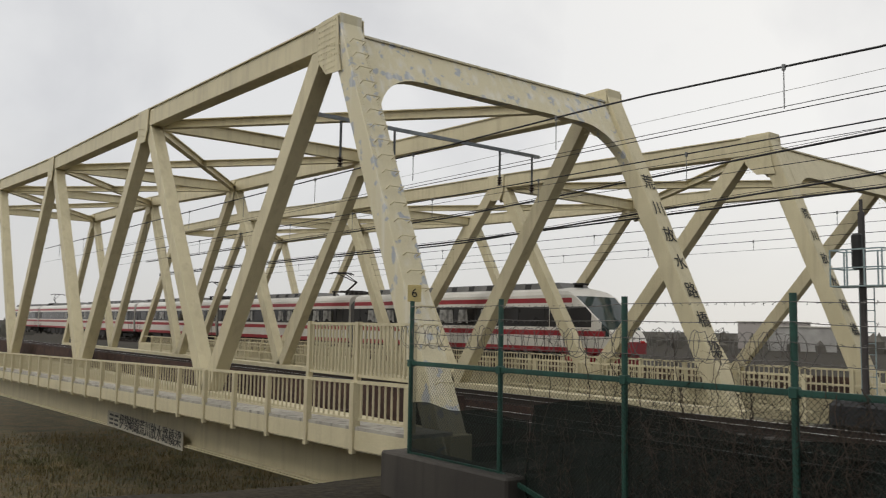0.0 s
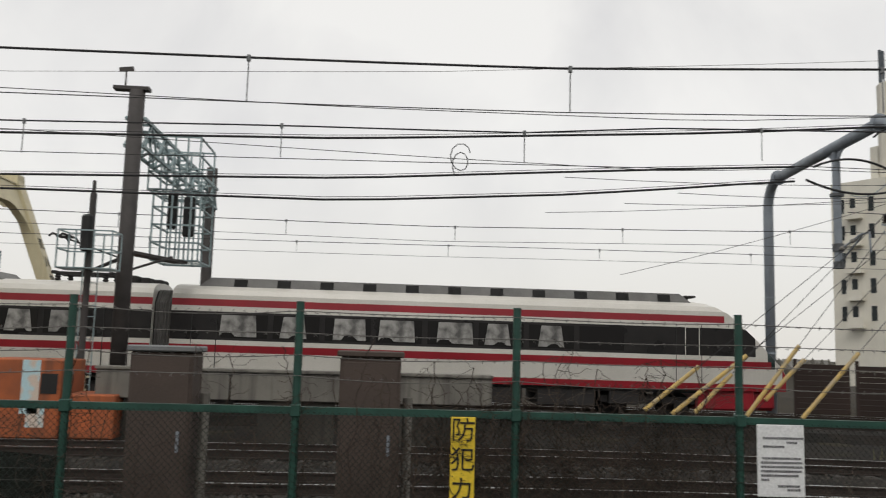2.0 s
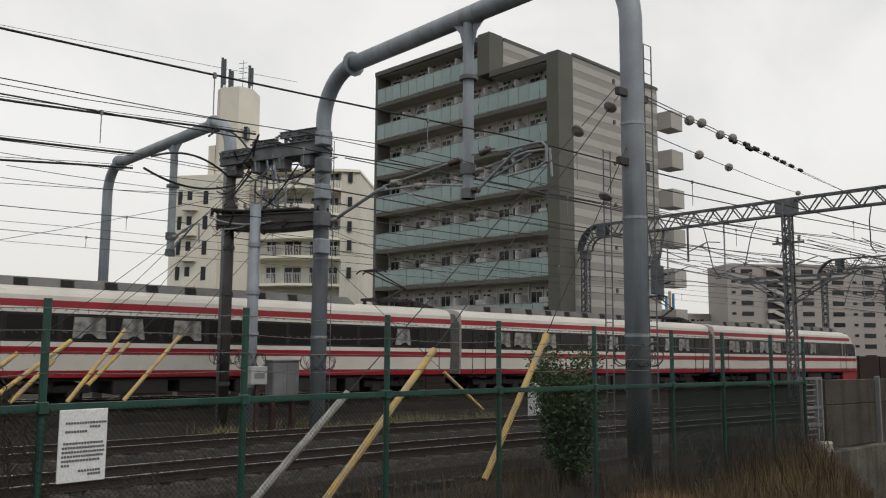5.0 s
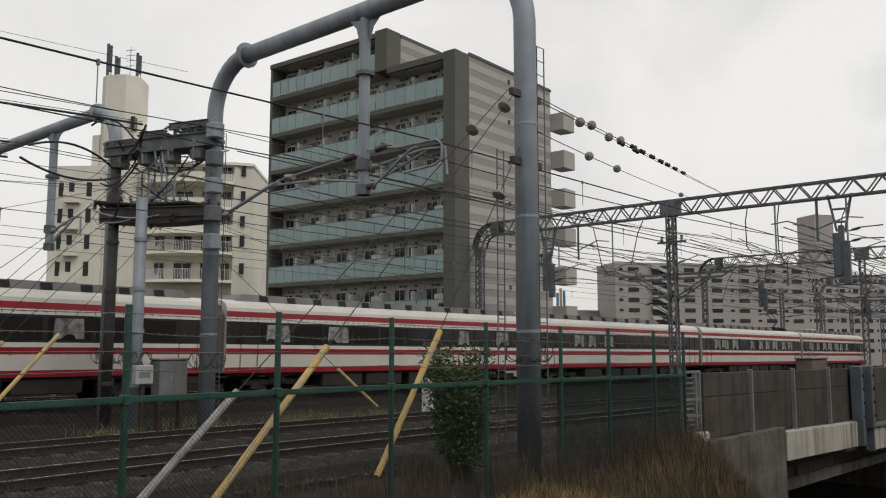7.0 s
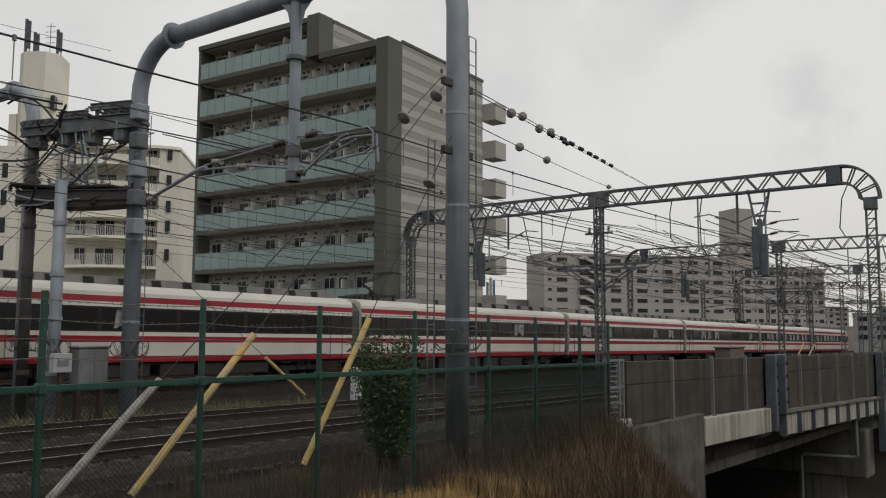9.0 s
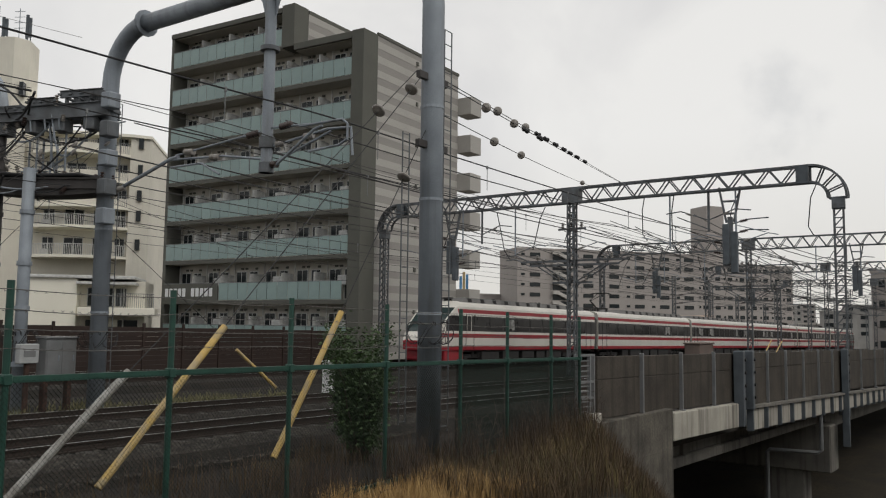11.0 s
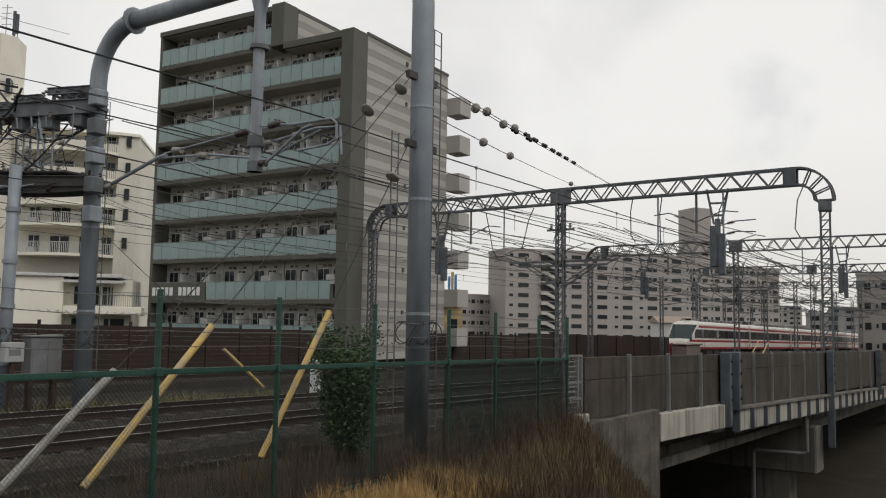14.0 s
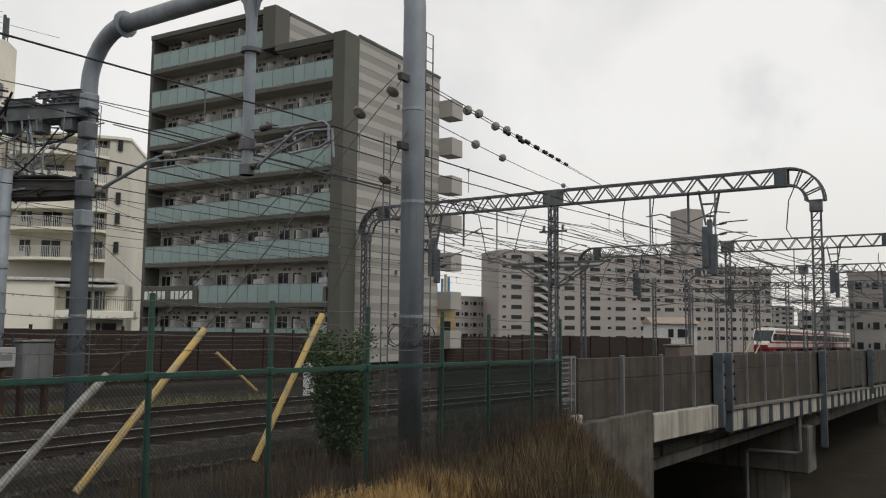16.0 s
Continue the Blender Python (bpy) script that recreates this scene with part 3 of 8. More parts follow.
    for i in range(4):
        for a, b in ((v0, v1), (v1, v0)):
            bm = bmesh.new()
            mid = (a + b) / 2
            ibeam(bm, (upper[i], a, tops[i] - 0.4), (upper[i + 1], b, tops[i + 1] - 0.44 if a < b else tops[i + 1] - 0.47), 0.26, 0.3)
            part("lateral_brace", bm, M_CREAM, br)
    # deck floor beams and dark track stringers
    for x in ramp(x_base - 64, x_base - 0.5, 6.7):
        bm = bmesh.new()
        ibeam(bm, (x, v0, zb - 0.75), (x, v1, zb - 0.75), 0.3, 0.7)
        part("floor_beam", bm, M_RUST, br)
    bm = bmesh.new()
    for v in [t_ for t_ in TRACKS if v0 < t_ < v1]:
        for s in (-0.565, 0.565):
            beam(bm, (x_base + 0.5, v + s, zb - 0.65), (x_base - 64.8, v + s, zb - 0.65), 0.3, 0.75)
    part("track_stringers", bm, M_RUST, br)
    bm = bmesh.new()
    beam(bm, (x_base - 0.6, v0 + 0.75, 0.35), (x_base - 64, v0 + 0.75, 0.35), 0.1, 0.62)
    part("guard_plate", bm, M_RUST, br, "dark rusty plate girder beside the track")
    return br


near_bridge = truss_bridge(9.9, 19.1, 9.06, -16.38, -12.3, "cream painted riveted steel truss bridge with flaking portal", True, True)
far_bridge = truss_bridge(25.4, 35.0, 8.5, -14.9, -11.6, "cream painted steel truss bridge carrying the far tracks", True, False)

# ---- the walkway beside the near bridge ----
def lean(x):
    return 0.019 * (x + 11.5)


def walkway():
    wk = thing("bridge_walkway", "cream steel walkway with barred railing beside the bridge", "walkway", kind="structure")
    x0, x1 = -11.4, -62.0
    bm = bmesh.new()
    beam(bm, (x0, 8.75, 0.18 + lean(x0)), (x1, 8.75, 0.18 + lean(x1)), 0.9, 0.06)
    part("deck_plate", bm, M_CONC_PALE, wk)
    bm = bmesh.new()
    beam(bm, (x0, 8.32, -0.02 + lean(x0)), (x1, 8.32, -0.02 + lean(x1)), 0.05, 0.34)
    part("edge_plate", bm, M_CREAM, wk)
    bm = bmesh.new()
    ibeam(bm, (x0 - 1.0, 9.25, -0.82 + lean(x0)), (x1, 9.25, -0.82 + lean(x1)), 0.34, 0.8)
    beam(bm, (x0 - 1.0, 9.06, -1.24 + lean(x0)), (x1, 9.06, -1.24 + lean(x1)), 0.03, 0.03)
    part("main_girder", bm, M_CREAM, wk)
    bm = bmesh.new()
    beam(bm, (x0, 8.36, 1.0 + lean(x0)), (x1, 8.36, 1.0 + lean(x1)), 0.06, 0.06)
    part("handrail", bm, M_CREAM, wk)
    bm = bmesh.new()
    beam(bm, (x0, 8.36, 0.34 + lean(x0)), (x1, 8.36, 0.34 + lean(x1)), 0.04, 0.04)
    part("lower_rail", bm, M_CREAM, wk)
    bm = bmesh.new()
    box(bm, -0.011, -0.016, 0.34, 0.011, 0.016, 0.99)
    bar = part("baluster", bm, M_CREAM, wk)
    bar.matrix_basis = pose(x0 - 0.1, 8.36, lean(x0))
    x, k = x0 - 0.25, 0
    rest = bmesh.new()
    while x > x1:
        if k < 260:
            shared("baluster", bar.data, wk, pose(x, 8.36, lean(x)))
        else:
            box(rest, x - 0.018, 8.342, 0.34 + lean(x), x + 0.018, 8.378, 0.99 + lean(x))
        x -= 0.19
        k += 1
    part("far_balusters", rest, M_CREAM, wk)["kind"] = "stuff"
    bm = bmesh.new()
    box(bm, -0.06, -0.07, -0.28, 0.06, 0.03, 1.0, bevel=0.01)
    post = part("post", bm, M_CREAM, wk)
    post.matrix_basis = pose(x0 - 0.05, 8.32, lean(x0))
    x = x0 - 1.75
    while x > x1:
        shared("post", post.data, wk, pose(x, 8.32, lean(x)))
        x -= 1.7
    # tall barred gate screen at the end
    bm = bmesh.new()
    for z in (1.08, 2.02):
        beam(bm, (-11.5, 8.4, z), (-15.0, 8.4, z), 0.05, 0.05)
    part("screen_rail", bm, M_CREAM, wk)
    bm = bmesh.new()
    box(bm, -0.016, -0.016, 1.08, 0.016, 0.016, 2.0)
    sb = part("screen_bar", bm, M_CREAM, wk)
    sb.matrix_basis = pose(-11.6, 8.4, 0)
    for k in range(1, 28):
        shared("screen_bar", sb.data, wk, pose(-11.6 - 0.125 * k, 8.4, 0))
    for x in (-11.5, -13.2, -14.98):
        bm = bmesh.new()
        box(bm, x - 0.05, 8.35, 0.1, x + 0.05, 8.45, 2.06)
        part("screen_post", bm, M_CREAM, wk)
    # name board on the girder: two characters as bars, the rest as letters
    bm = bmesh.new()
    box(bm, -29.9, 8.985, -1.28 + lean(-26), -23.0, 9.0, -0.78 + lean(-26))
    part("name_board", bm, M_DULLCREAM, wk)
    names = "伊勢崎線荒川放水路橋梁"
    bm = bmesh.new()
    for k in range(2):
        for j in range(3):
            box(bm, -29.65 + 0.52 * k, 8.976, -1.2 + 0.14 * j + lean(-26), -29.25 + 0.52 * k, 8.982, -1.13 + 0.14 * j + lean(-26))
    part("lettering_bars", bm, M_BLACK, wk)
    for k, ch in enumerate(names):
        words(ch, 0.5, M_BLACK, wk, pose(-28.35 + 0.5 * k, 8.975, -1.03 + lean(-26), 90, 0, 0))
    return wk


walkway()

# second railing, on the far side of the near bridge and along the far bridge
for v, zt in ((20.0, 0.95), (24.6, 0.95)):
    rl = thing("bridge_railing", "cream steel railing along the bridge deck", "railing", "inner bridge railings")
    for z in (0.95, 0.5, 0.1):
        bm = bmesh.new()
        beam(bm, (-8.0 if v > 22 else -10.8, v, z), (-60, v, z), 0.06, 0.06)
        part("rail_bar", bm, M_CREAM, rl)
    bm = bmesh.new()
    box(bm, -0.015, -0.015, 0.1, 0.015, 0.015, 0.95)
    first = part("baluster", bm, M_CREAM, rl)
    xs_ = ramp(-58, -8.2 if v > 22 else -11, 0.17)
    first.matrix_basis = pose(xs_[0], v, 0)
    for x in xs_[1:]:
        shared("baluster", first.data, rl, pose(x, v, 0))
    for x in ramp(-58, -8.2 if v > 22 else -11, 1.9):
        bm = bmesh.new()
        box(bm, x - 0.05, v - 0.05, -0.45, x + 0.05, v + 0.05, 1.0)
        part("rail_post", bm, M_CREAM, rl)

# number plate on the end post
pl = thing("number_plate", "small yellow plate with a black number six", "sign")
bm = bmesh.new()
box(bm, -0.13, -0.02, -0.16, 0.13, 0.0, 0.16, bevel=0.006)
part("plate", bm, M_DULLYEL, pl)
words("6", 0.24, M_BLACK, pl, pose(0, -0.024, 0, 90, 0, 0))
pl.matrix_basis = pose(-13.0, 9.5, 2.62, 0, 0, 55)

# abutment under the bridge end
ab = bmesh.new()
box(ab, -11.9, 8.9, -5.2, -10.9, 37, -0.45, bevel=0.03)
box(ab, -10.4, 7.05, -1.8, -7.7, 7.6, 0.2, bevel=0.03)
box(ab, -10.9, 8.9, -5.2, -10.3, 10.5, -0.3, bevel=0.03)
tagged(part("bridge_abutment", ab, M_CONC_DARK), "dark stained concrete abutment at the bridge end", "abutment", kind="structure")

# ---- the green fence ----
POSTS = (-9.96, -8.05, -6.07, -4.15, -2.46, -0.52, 1.44, 3.49, 5.52, 7.51, 9.55, 11.77, 14.0, 15.72, 17.61, 19.0)
FV = 7.25


def foot(u):
    return 0.2 if u < -7.8 else (-0.3 if u < 9.6 else -0.3 + 0.28 * (u - 9.6) / 9.4)


fence = thing("security_fence", "dark green chain-link fence topped with barbed wire", "fence", kind="structure")
bm = bmesh.new()
tube(bm, [(0, 0, -0.6), (0, 0, 2.36)], 0.034, 10)
box(bm, -0.04, -0.05, 1.42, 0.04, 0.05, 1.52, bevel=0.008)
fpost = part("fence_post", bm, M_GREEN, fence)
fpost.matrix_basis = frame_at(POSTS[0], FV)
for u in POSTS[1:]:
    shared("fence_post", fpost.data, fence, frame_at(u, FV))
for a, b in zip(POSTS, POSTS[1:]):
    bm = bmesh.new()
    beam(bm, at(a, FV, 1.47), at(b, FV, 1.47), 0.05, 0.06)
    part("top_rail", bm, M_GREEN, fence)
    bm = bmesh.new()
    beam(bm, at(a, FV, foot(a + 0.01)), at(b, FV, foot(b - 0.01)), 0.04, 0.05)
    part("bottom_rail", bm, M_GREEN, fence)
    # chain-link: two sets of slanting wires
    bm = bmesh.new()
    f0 = min(foot(a + 0.01), foot(b - 0.01))
    ln, ht = b - a, 1.46 - f0
    s_ = -ht
    while s_ < ln:
        for sg in (1, -1):
            e0, e1 = max(0, s_), min(ln, s_ + ht)
            if e1 > e0:
                z0, z1 = f0 + (e0 - s_), f0 + (e1 - s_)
                if sg < 0:
                    z0, z1 = f0 + ht - (e0 - s_), f0 + ht - (e1 - s_)
                tube(bm, [at(a + e0, FV - 0.03 + 0.004 * sg, z0), at(a + e1, FV - 0.03 + 0.004 * sg, z1)], 0.0022, 3, cap=False)
        s_ += 0.055
    part("chain_link_mesh", bm, M_WIRE, fence)["kind"] = "stuff"
rng = random.Random(9)
for z in (1.75, 1.92, 2.1, 2.28):
    bm = bmesh.new()
    for a, b in zip(POSTS, POSTS[1:]):
        tube(bm, sag(at(a, FV - 0.03, z), at(b, FV - 0.03, z), rng.uniform(0.0, 0.05), 6), 0.004, 4)
        n = int((b - a) / 0.1)
        for k in range(n):
            p = at(a + (k + 0.5) * 0.1, FV - 0.03, z - 0.015)
            for _ in range(2):
                d = Vector((rng.uniform(-1, 1), rng.uniform(-1, 1), rng.uniform(-1, 1))).normalized() * 0.02
                tube(bm, [p - d, p + d], 0.0022, 3, cap=False)
    part("barbed_wire", bm, M_BARB, fence)


def coil(u0, u1, v, z, r, turns, rad=0.006, seed=1):
    bm = bmesh.new()
    g = random.Random(seed)
    pts = []
    for k in range(turns * 12 + 1):
        a = 2 * math.pi * k / 12
        u = u0 + (u1 - u0) * k / (turns * 12)
        rr = r * (1 + 0.15 * g.uniform(-1, 1))
        pts.append(at(u, v, z) + Vector((0.25 * r * math.sin(a * 0.5), 0.25 * rr * math.cos(a), rr * math.sin(a))) + Vector((rr * 0.5 * math.cos(a), 0, 0)))
    tube(bm, pts, rad, 4)
    return bm


for k, (u0, u1) in enumerate(((-10.2, -7.9), (-7.9, -6.0), (-6.0, -4.0))):
    part("razor_coil", coil(u0, u1, FV, 1.85, 0.16, 16, 0.004, k), M_BARB, fence)

# bare vines on the fence
rng = random.Random(21)


def vine(bm, u, z0, height, n):
    for _ in range(n):
        p = at(u + rng.uniform(-0.25, 0.25), FV + rng.uniform(-0.02, 0.08), z0)
        pts = [p.copy()]
        lean_ = rng.uniform(-0.3, 0.3)
        steps = rng.randint(14, 24)
        for k in range(steps):
            p = p + Vector((lean_ * 0.05 + rng.uniform(-0.035, 0.035), rng.uniform(-0.02, 0.02), height / steps * rng.uniform(0.7, 1.3)))
            pts.append(p.copy())
            for _ in range(rng.randint(0, 2)):
                q, tw = p.copy(), [p.copy()]
                d = Vector((rng.choice((-1, 1)) * rng.uniform(0.015, 0.05), rng.uniform(-0.015, 0.02), rng.uniform(-0.035, 0.03)))
                for _ in range(rng.randint(2, 6)):
                    q = q + d + Vector((rng.uniform(-0.018, 0.018), 0, rng.uniform(-0.03, 0.018)))
                    tw.append(q.copy())
                tube(bm, tw, rng.uniform(0.0013, 0.0028), 3, cap=False)
        tube(bm, pts, rng.uniform(0.0025, 0.005), 4, cap=False)


bm = bmesh.new()
for _ in range(130):
    vine(bm, rng.choice((rng.uniform(-7.5, -0.5), rng.uniform(-6.5, -3.0), rng.uniform(-0.7, 3.2))), rng.uniform(-0.4, 0.8), rng.uniform(0.7, 1.4), 2)
for _ in range(55):
    vine(bm, rng.uniform(0.4, 3.4), rng.uniform(0.3, 0.9), rng.uniform(0.6, 1.1), 2)
tagged(part("fence_vines", bm, M_TWIG), "tangled bare brown creepers on the fence", "creeper", kind="stuff")

# dark shade net tied to the back of the fence
bm = bmesh.new()
nu, nz = 34, 10
grid_ = []
for i in range(nu):
    u = -7.7 + 5.2 * i / (nu - 1)
    hi_ = 1.12 + 0.1 * math.sin(1.7 * u) - 0.16 * smooth(-4.2, -2.5, u)
    col = []
    for j in range(nz):
        z = -0.4 + (hi_ + 0.4) * j / (nz - 1)
        du = -0.28 * (1 - j / (nz - 1)) * (1 - i / (nu - 1)) + 0.25 * (j / (nz - 1)) * (1 - i / (nu - 1))
        col.append(bm.verts.new(at(u + du * 0.6, FV + 0.07 + 0.05 * math.sin(2.3 * u + 1.2 * z), z)))
    grid_.append(col)
for i in range(nu - 1):
    for j in range(nz - 1):
        bm.faces.new((grid_[i][j], grid_[i + 1][j], grid_[i + 1][j + 1], grid_[i][j + 1]))
net = thing("shade_net", "dark green shade net hung behind the wire fence", "net")
part("net_panel", bm, M_NET, net, smooth=True)
bm = bmesh.new()
lowcols = []
for i in range(14):
    u = -10.15 + 2.5 * i / 13
    hi_ = 0.9 + 0.03 * math.sin(5 * u)
    lowcols.append([bm.verts.new(at(u, FV + 0.1 + 0.02 * math.sin(3 * u), -0.5 + (hi_ + 0.5) * j / 3)) for j in range(4)])
for i in range(13):
    for j in range(3):
        bm.faces.new((lowcols[i][j], lowcols[i + 1][j], lowcols[i + 1][j + 1], lowcols[i][j + 1]))
part("net_panel", bm, M_NET, net, smooth=True)
for ua, ub in zip((13.9, 15.72, 17.61), (15.72, 17.61, 18.9)):
    bm = bmesh.new()
    cols = []
    for i in range(9):
        u = ua + 0.03 + (ub - ua - 0.06) * i / 8
        f0 = foot(u)
        cols.append([bm.verts.new(at(u, FV + 0.05 + 0.015 * math.sin(9 * u + 2 * j), f0 + (1.42 - f0) * j / 3)) for j in range(4)])
    for i in range(8):
        for j in range(3):
            bm.faces.new((cols[i][j], cols[i + 1][j], cols[i + 1][j + 1], cols[i][j + 1]))
    part("thin_net_panel", bm, M_SHADE, net, "thin see-through green net", smooth=True)
bm = bmesh.new()
g_ = random.Random(61)
for _ in range(90):
    p = at(-6.5 + g_.gauss(0, 0.4), 8.6 + g_.gauss(0, 0.3), -0.34)
    r_ = g_.uniform(0.03, 0.09)
    box(bm, p.x - r_, p.y - r_ * 0.6, p.z, p.x + r_ * g_.uniform(0.3, 1), p.y + r_, p.z + r_ * g_.uniform(0.3, 0.9))
tagged(part("rubble", bm, M_DEBRIS), "scattered pale rubble behind the fence", "rubble", kind="stuff")

# ---- signs and cabinets ----
ys = thing("camera_warning_sign", "tall narrow yellow warning sign with black characters", "sign", at=frame_at(0.965, FV - 0.06))
bm = bmesh.new()
box(bm, -0.1, -0.008, 0.2, 0.1, 0.004, 1.45, bevel=0.004)
part("board", bm, M_SIGNYEL, ys)
for k, ch in enumerate("防犯カメラ"):
    words(ch, 0.205, M_BLACK, ys, pose(0, -0.011, 1.335 - 0.235 * k, 90, 0, 0))
ws = thing("notice_board", "white notice board with rows of small black print", "sign", at=frame_at(3.84, FV - 0.05))
bm = bmesh.new()
box(bm, -0.2, -0.008, 0.86, 0.2, 0.004, 1.45, bevel=0.004)
part("board", bm, M_WHITE, ws)
bm = bmesh.new()
rng = random.Random(3)
for z, a, b in ((1.34, -0.15, 0.17), (1.305, 0.05, 0.13), (1.27, -0.15, 0.03), (1.175, -0.16, 0.17), (1.14, -0.17, 0.17), (1.105, -0.17, 0.17), (1.07, -0.17, 0.17), (1.035, -0.17, 0.13), (1.0, -0.17, -0.1), (0.95, -0.03, 0.15), (0.92, 0.05, 0.15)):
    x = a
    while x < b:
        w = rng.uniform(0.014, 0.02)
        box(bm, x, -0.012, z - 0.009, x + w, -0.0085, z + 0.009)
        x += w + 0.006
part("small_print", bm, M_GREYTXT, ws)["kind"] = "stuff"

for u in (-2.05, 0.1):
    cb = thing("equipment_cabinet", "tall brown steel lineside cabinet behind the fence", "cabinet", "brown cabinets", at=frame_at(u, 8.75))
    bm = bmesh.new()
    box(bm, -0.3, -0.2, -0.42, 0.3, 0.25, 1.9, bevel=0.015)
    part("body", bm, M_BOXBROWN, cb)
    bm = bmesh.new()
    box(bm, -0.33, -0.24, 1.9, 0.33, 0.28, 1.96, bevel=0.012)
    part("lid", bm, M_BOXGREY if u < 0 else M_BOXBROWN, cb)
    bm = bmesh.new()
    box(bm, -0.27, -0.215, 0.1, 0.27, -0.2, 1.85, bevel=0.005)
    door_ = part("door", bm, M_BOXBROWN, cb)
    bm = bmesh.new()
    box(bm, 0.18, -0.24, 0.95, 0.21, -0.215, 1.15, bevel=0.006)
    part("door_handle", bm, M_GALV, door_)
    bm = bmesh.new()
    tube(bm, [(0.38, 0.05, -0.42), (0.38, 0.05, 1.5)], 0.05, 8)
    part("cable_pipe", bm, M_CONC, cb)

ob_ = thing("orange_container", "rusty orange steel hut covered in graffiti", "hut", at=frame_at(-7.4, 20.6))
bm = bmesh.new()
box(bm, -1.5, -0.7, -0.25, 0.3, 0.9, 1.52, bevel=0.03)
part("body", bm, M_ORANGE, ob_)
bm = bmesh.new()
box(bm, 0.3, -0.6, -0.25, 1.5, 0.8, 0.75, bevel=0.03)
part("low_body", bm, M_ORANGE, ob_)
bm = bmesh.new()
for x0, x1, z0, z1 in ((-0.55, -0.15, 0.3, 1.5), (-0.4, 0.0, 0.0, 0.5)):
    box(bm, x0, -0.712, z0, x1, -0.705, z1, bevel=0.003)
part("graffiti", bm, M_TAG, ob_, "pale blue painted graffiti")
bm = bmesh.new()
box(bm, -0.12, -0.712, 0.75, 0.24, -0.704, 1.2)
part("opening", bm, M_BLACK, ob_)
bm = bmesh.new()
box(bm, -3.1, -0.5, -0.3, -1.6, 0.3, 0.4, bevel=0.12)
box(bm, -2.7, -0.3, 0.3, -2.1, 0.2, 0.55, bevel=0.1)
tagged(part("sheeted_mound", bm, M_CABLE), "mound covered in black sheeting beside the track", "mound").matrix_basis = frame_at(-7.4, 20.6)

tr = thing("cable_trough", "long stained concrete cable trough on short posts", "cable trough", kind="structure")
for a, b in zip(ramp(-6.5, 2.8, 3.1), ramp(-6.5, 2.8, 3.1)[1:]):
    bm = bmesh.new()
    beam(bm, at(a + 0.02, 20.6, 1.0), at(b - 0.02, 20.6, 1.0), 0.5, 0.66, bevel=0.02)
    part("trough_segment", bm, M_CONC, tr)
    bm = bmesh.new()
    beam(bm, at(a, 20.6, 1.36), at(b, 20.6, 1.36), 0.62, 0.07, bevel=0.01)
    part("trough_cover", bm, M_CONC, tr)
    bm = bmesh.new()
    p = at((a + b) / 2, 20.6)
    box(bm, p.x - 0.9, p.y - 0.15, -0.45, p.x + 0.9, p.y + 0.15, 0.68, bevel=0.01)
    part("support_block", bm, M_CONC_DARK, tr)

gb = thing("grey_cabinet", "grey steel trackside cabinet on short legs", "cabinet", at=frame_at(15.2, 21))
bm = bmesh.new()
box(bm, -0.44, -0.2, 0.55, 0.44, 0.25, 1.6, bevel=0.02)
part("body", bm, M_BOXGREY, gb)
bm = bmesh.new()
box(bm, -0.48, -0.24, 1.6, 0.48, 0.28, 1.65, bevel=0.01)
part("lid", bm, M_BOXGREY, gb)
for x_ in (-0.34, 0.34):
    bm = bmesh.new()
    box(bm, x_ - 0.06, -0.1, -0.45, x_ + 0.06, 0.1, 0.55, bevel=0.01)
    part("leg", bm, M_RUST, gb)
for x_ in (-0.4, 0.02):
    bm = bmesh.new()
    box(bm, x_, -0.215, 0.65, x_ + 0.38, -0.2, 1.52, bevel=0.005)
    dr = part("door", bm, M_BOXGREY, gb)
    bm = bmesh.new()
    box(bm, x_ + 0.3, -0.235, 1.0, x_ + 0.33, -0.215, 1.16, bevel=0.006)
    part("door_handle", bm, M_GALV, dr)
mb = thing("meter_box", "small pale grey box on a stand beside the mast", "cabinet", at=frame_at(14.25, 20.8))
bm = bmesh.new()
box(bm, -0.26, -0.12, 0.95, 0.26, 0.12, 1.46, bevel=0.02)
part("body", bm, M_METER, mb)
bm = bmesh.new()
box(bm, -0.05, -0.05, -0.45, 0.05, 0.05, 0.95)
part("stand", bm, M_RUST, mb)
bm = bmesh.new()
box(bm, -0.16, -0.128, 1.12, 0.16, -0.12, 1.28)
part("face_plate", bm, M_BOXGREY, mb)
wb = thing("louvred_box", "white louvred steel trackside box", "cabinet", at=frame_at(25.1, 19.9))
bm = bmesh.new()
box(bm, -0.5, -0.25, -0.42, 0.5, 0.25, 0.84, bevel=0.02)
part("body", bm, M_WHITE, wb)
for k in range(9):
    bm = bmesh.new()
    box(bm, -0.44, -0.275, -0.08 + 0.1 * k, 0.44, -0.25, -0.03 + 0.1 * k)
    part("slat", bm, M_BOXGREY, wb)
bm = bmesh.new()
box(bm, -0.55, -0.3, 0.84, 0.55, 0.3, 0.9, bevel=0.015)
part("lid", bm, M_WHITE, wb)


vc = thing("lineside_box", "brown steel box behind the viaduct parapet", "cabinet", at=frame_at(35.4, 10.3))
bm = bmesh.new()
box(bm, -0.8, -0.3, -0.42, 0.8, 0.3, 1.72, bevel=0.03)
part("body", bm, M_BOXPINK, vc)
bm = bmesh.new()
box(bm, -0.85, -0.34, 1.72, 0.85, 0.34, 1.78, bevel=0.02)
part("lid", bm, M_BOXPINK, vc)


# ---- masts, gantries ----
def band(bm, m, z, r):
    tube(bm, [m @ Vector((0, 0, z - 0.06)), m @ Vector((0, 0, z + 0.06))], r, 12)


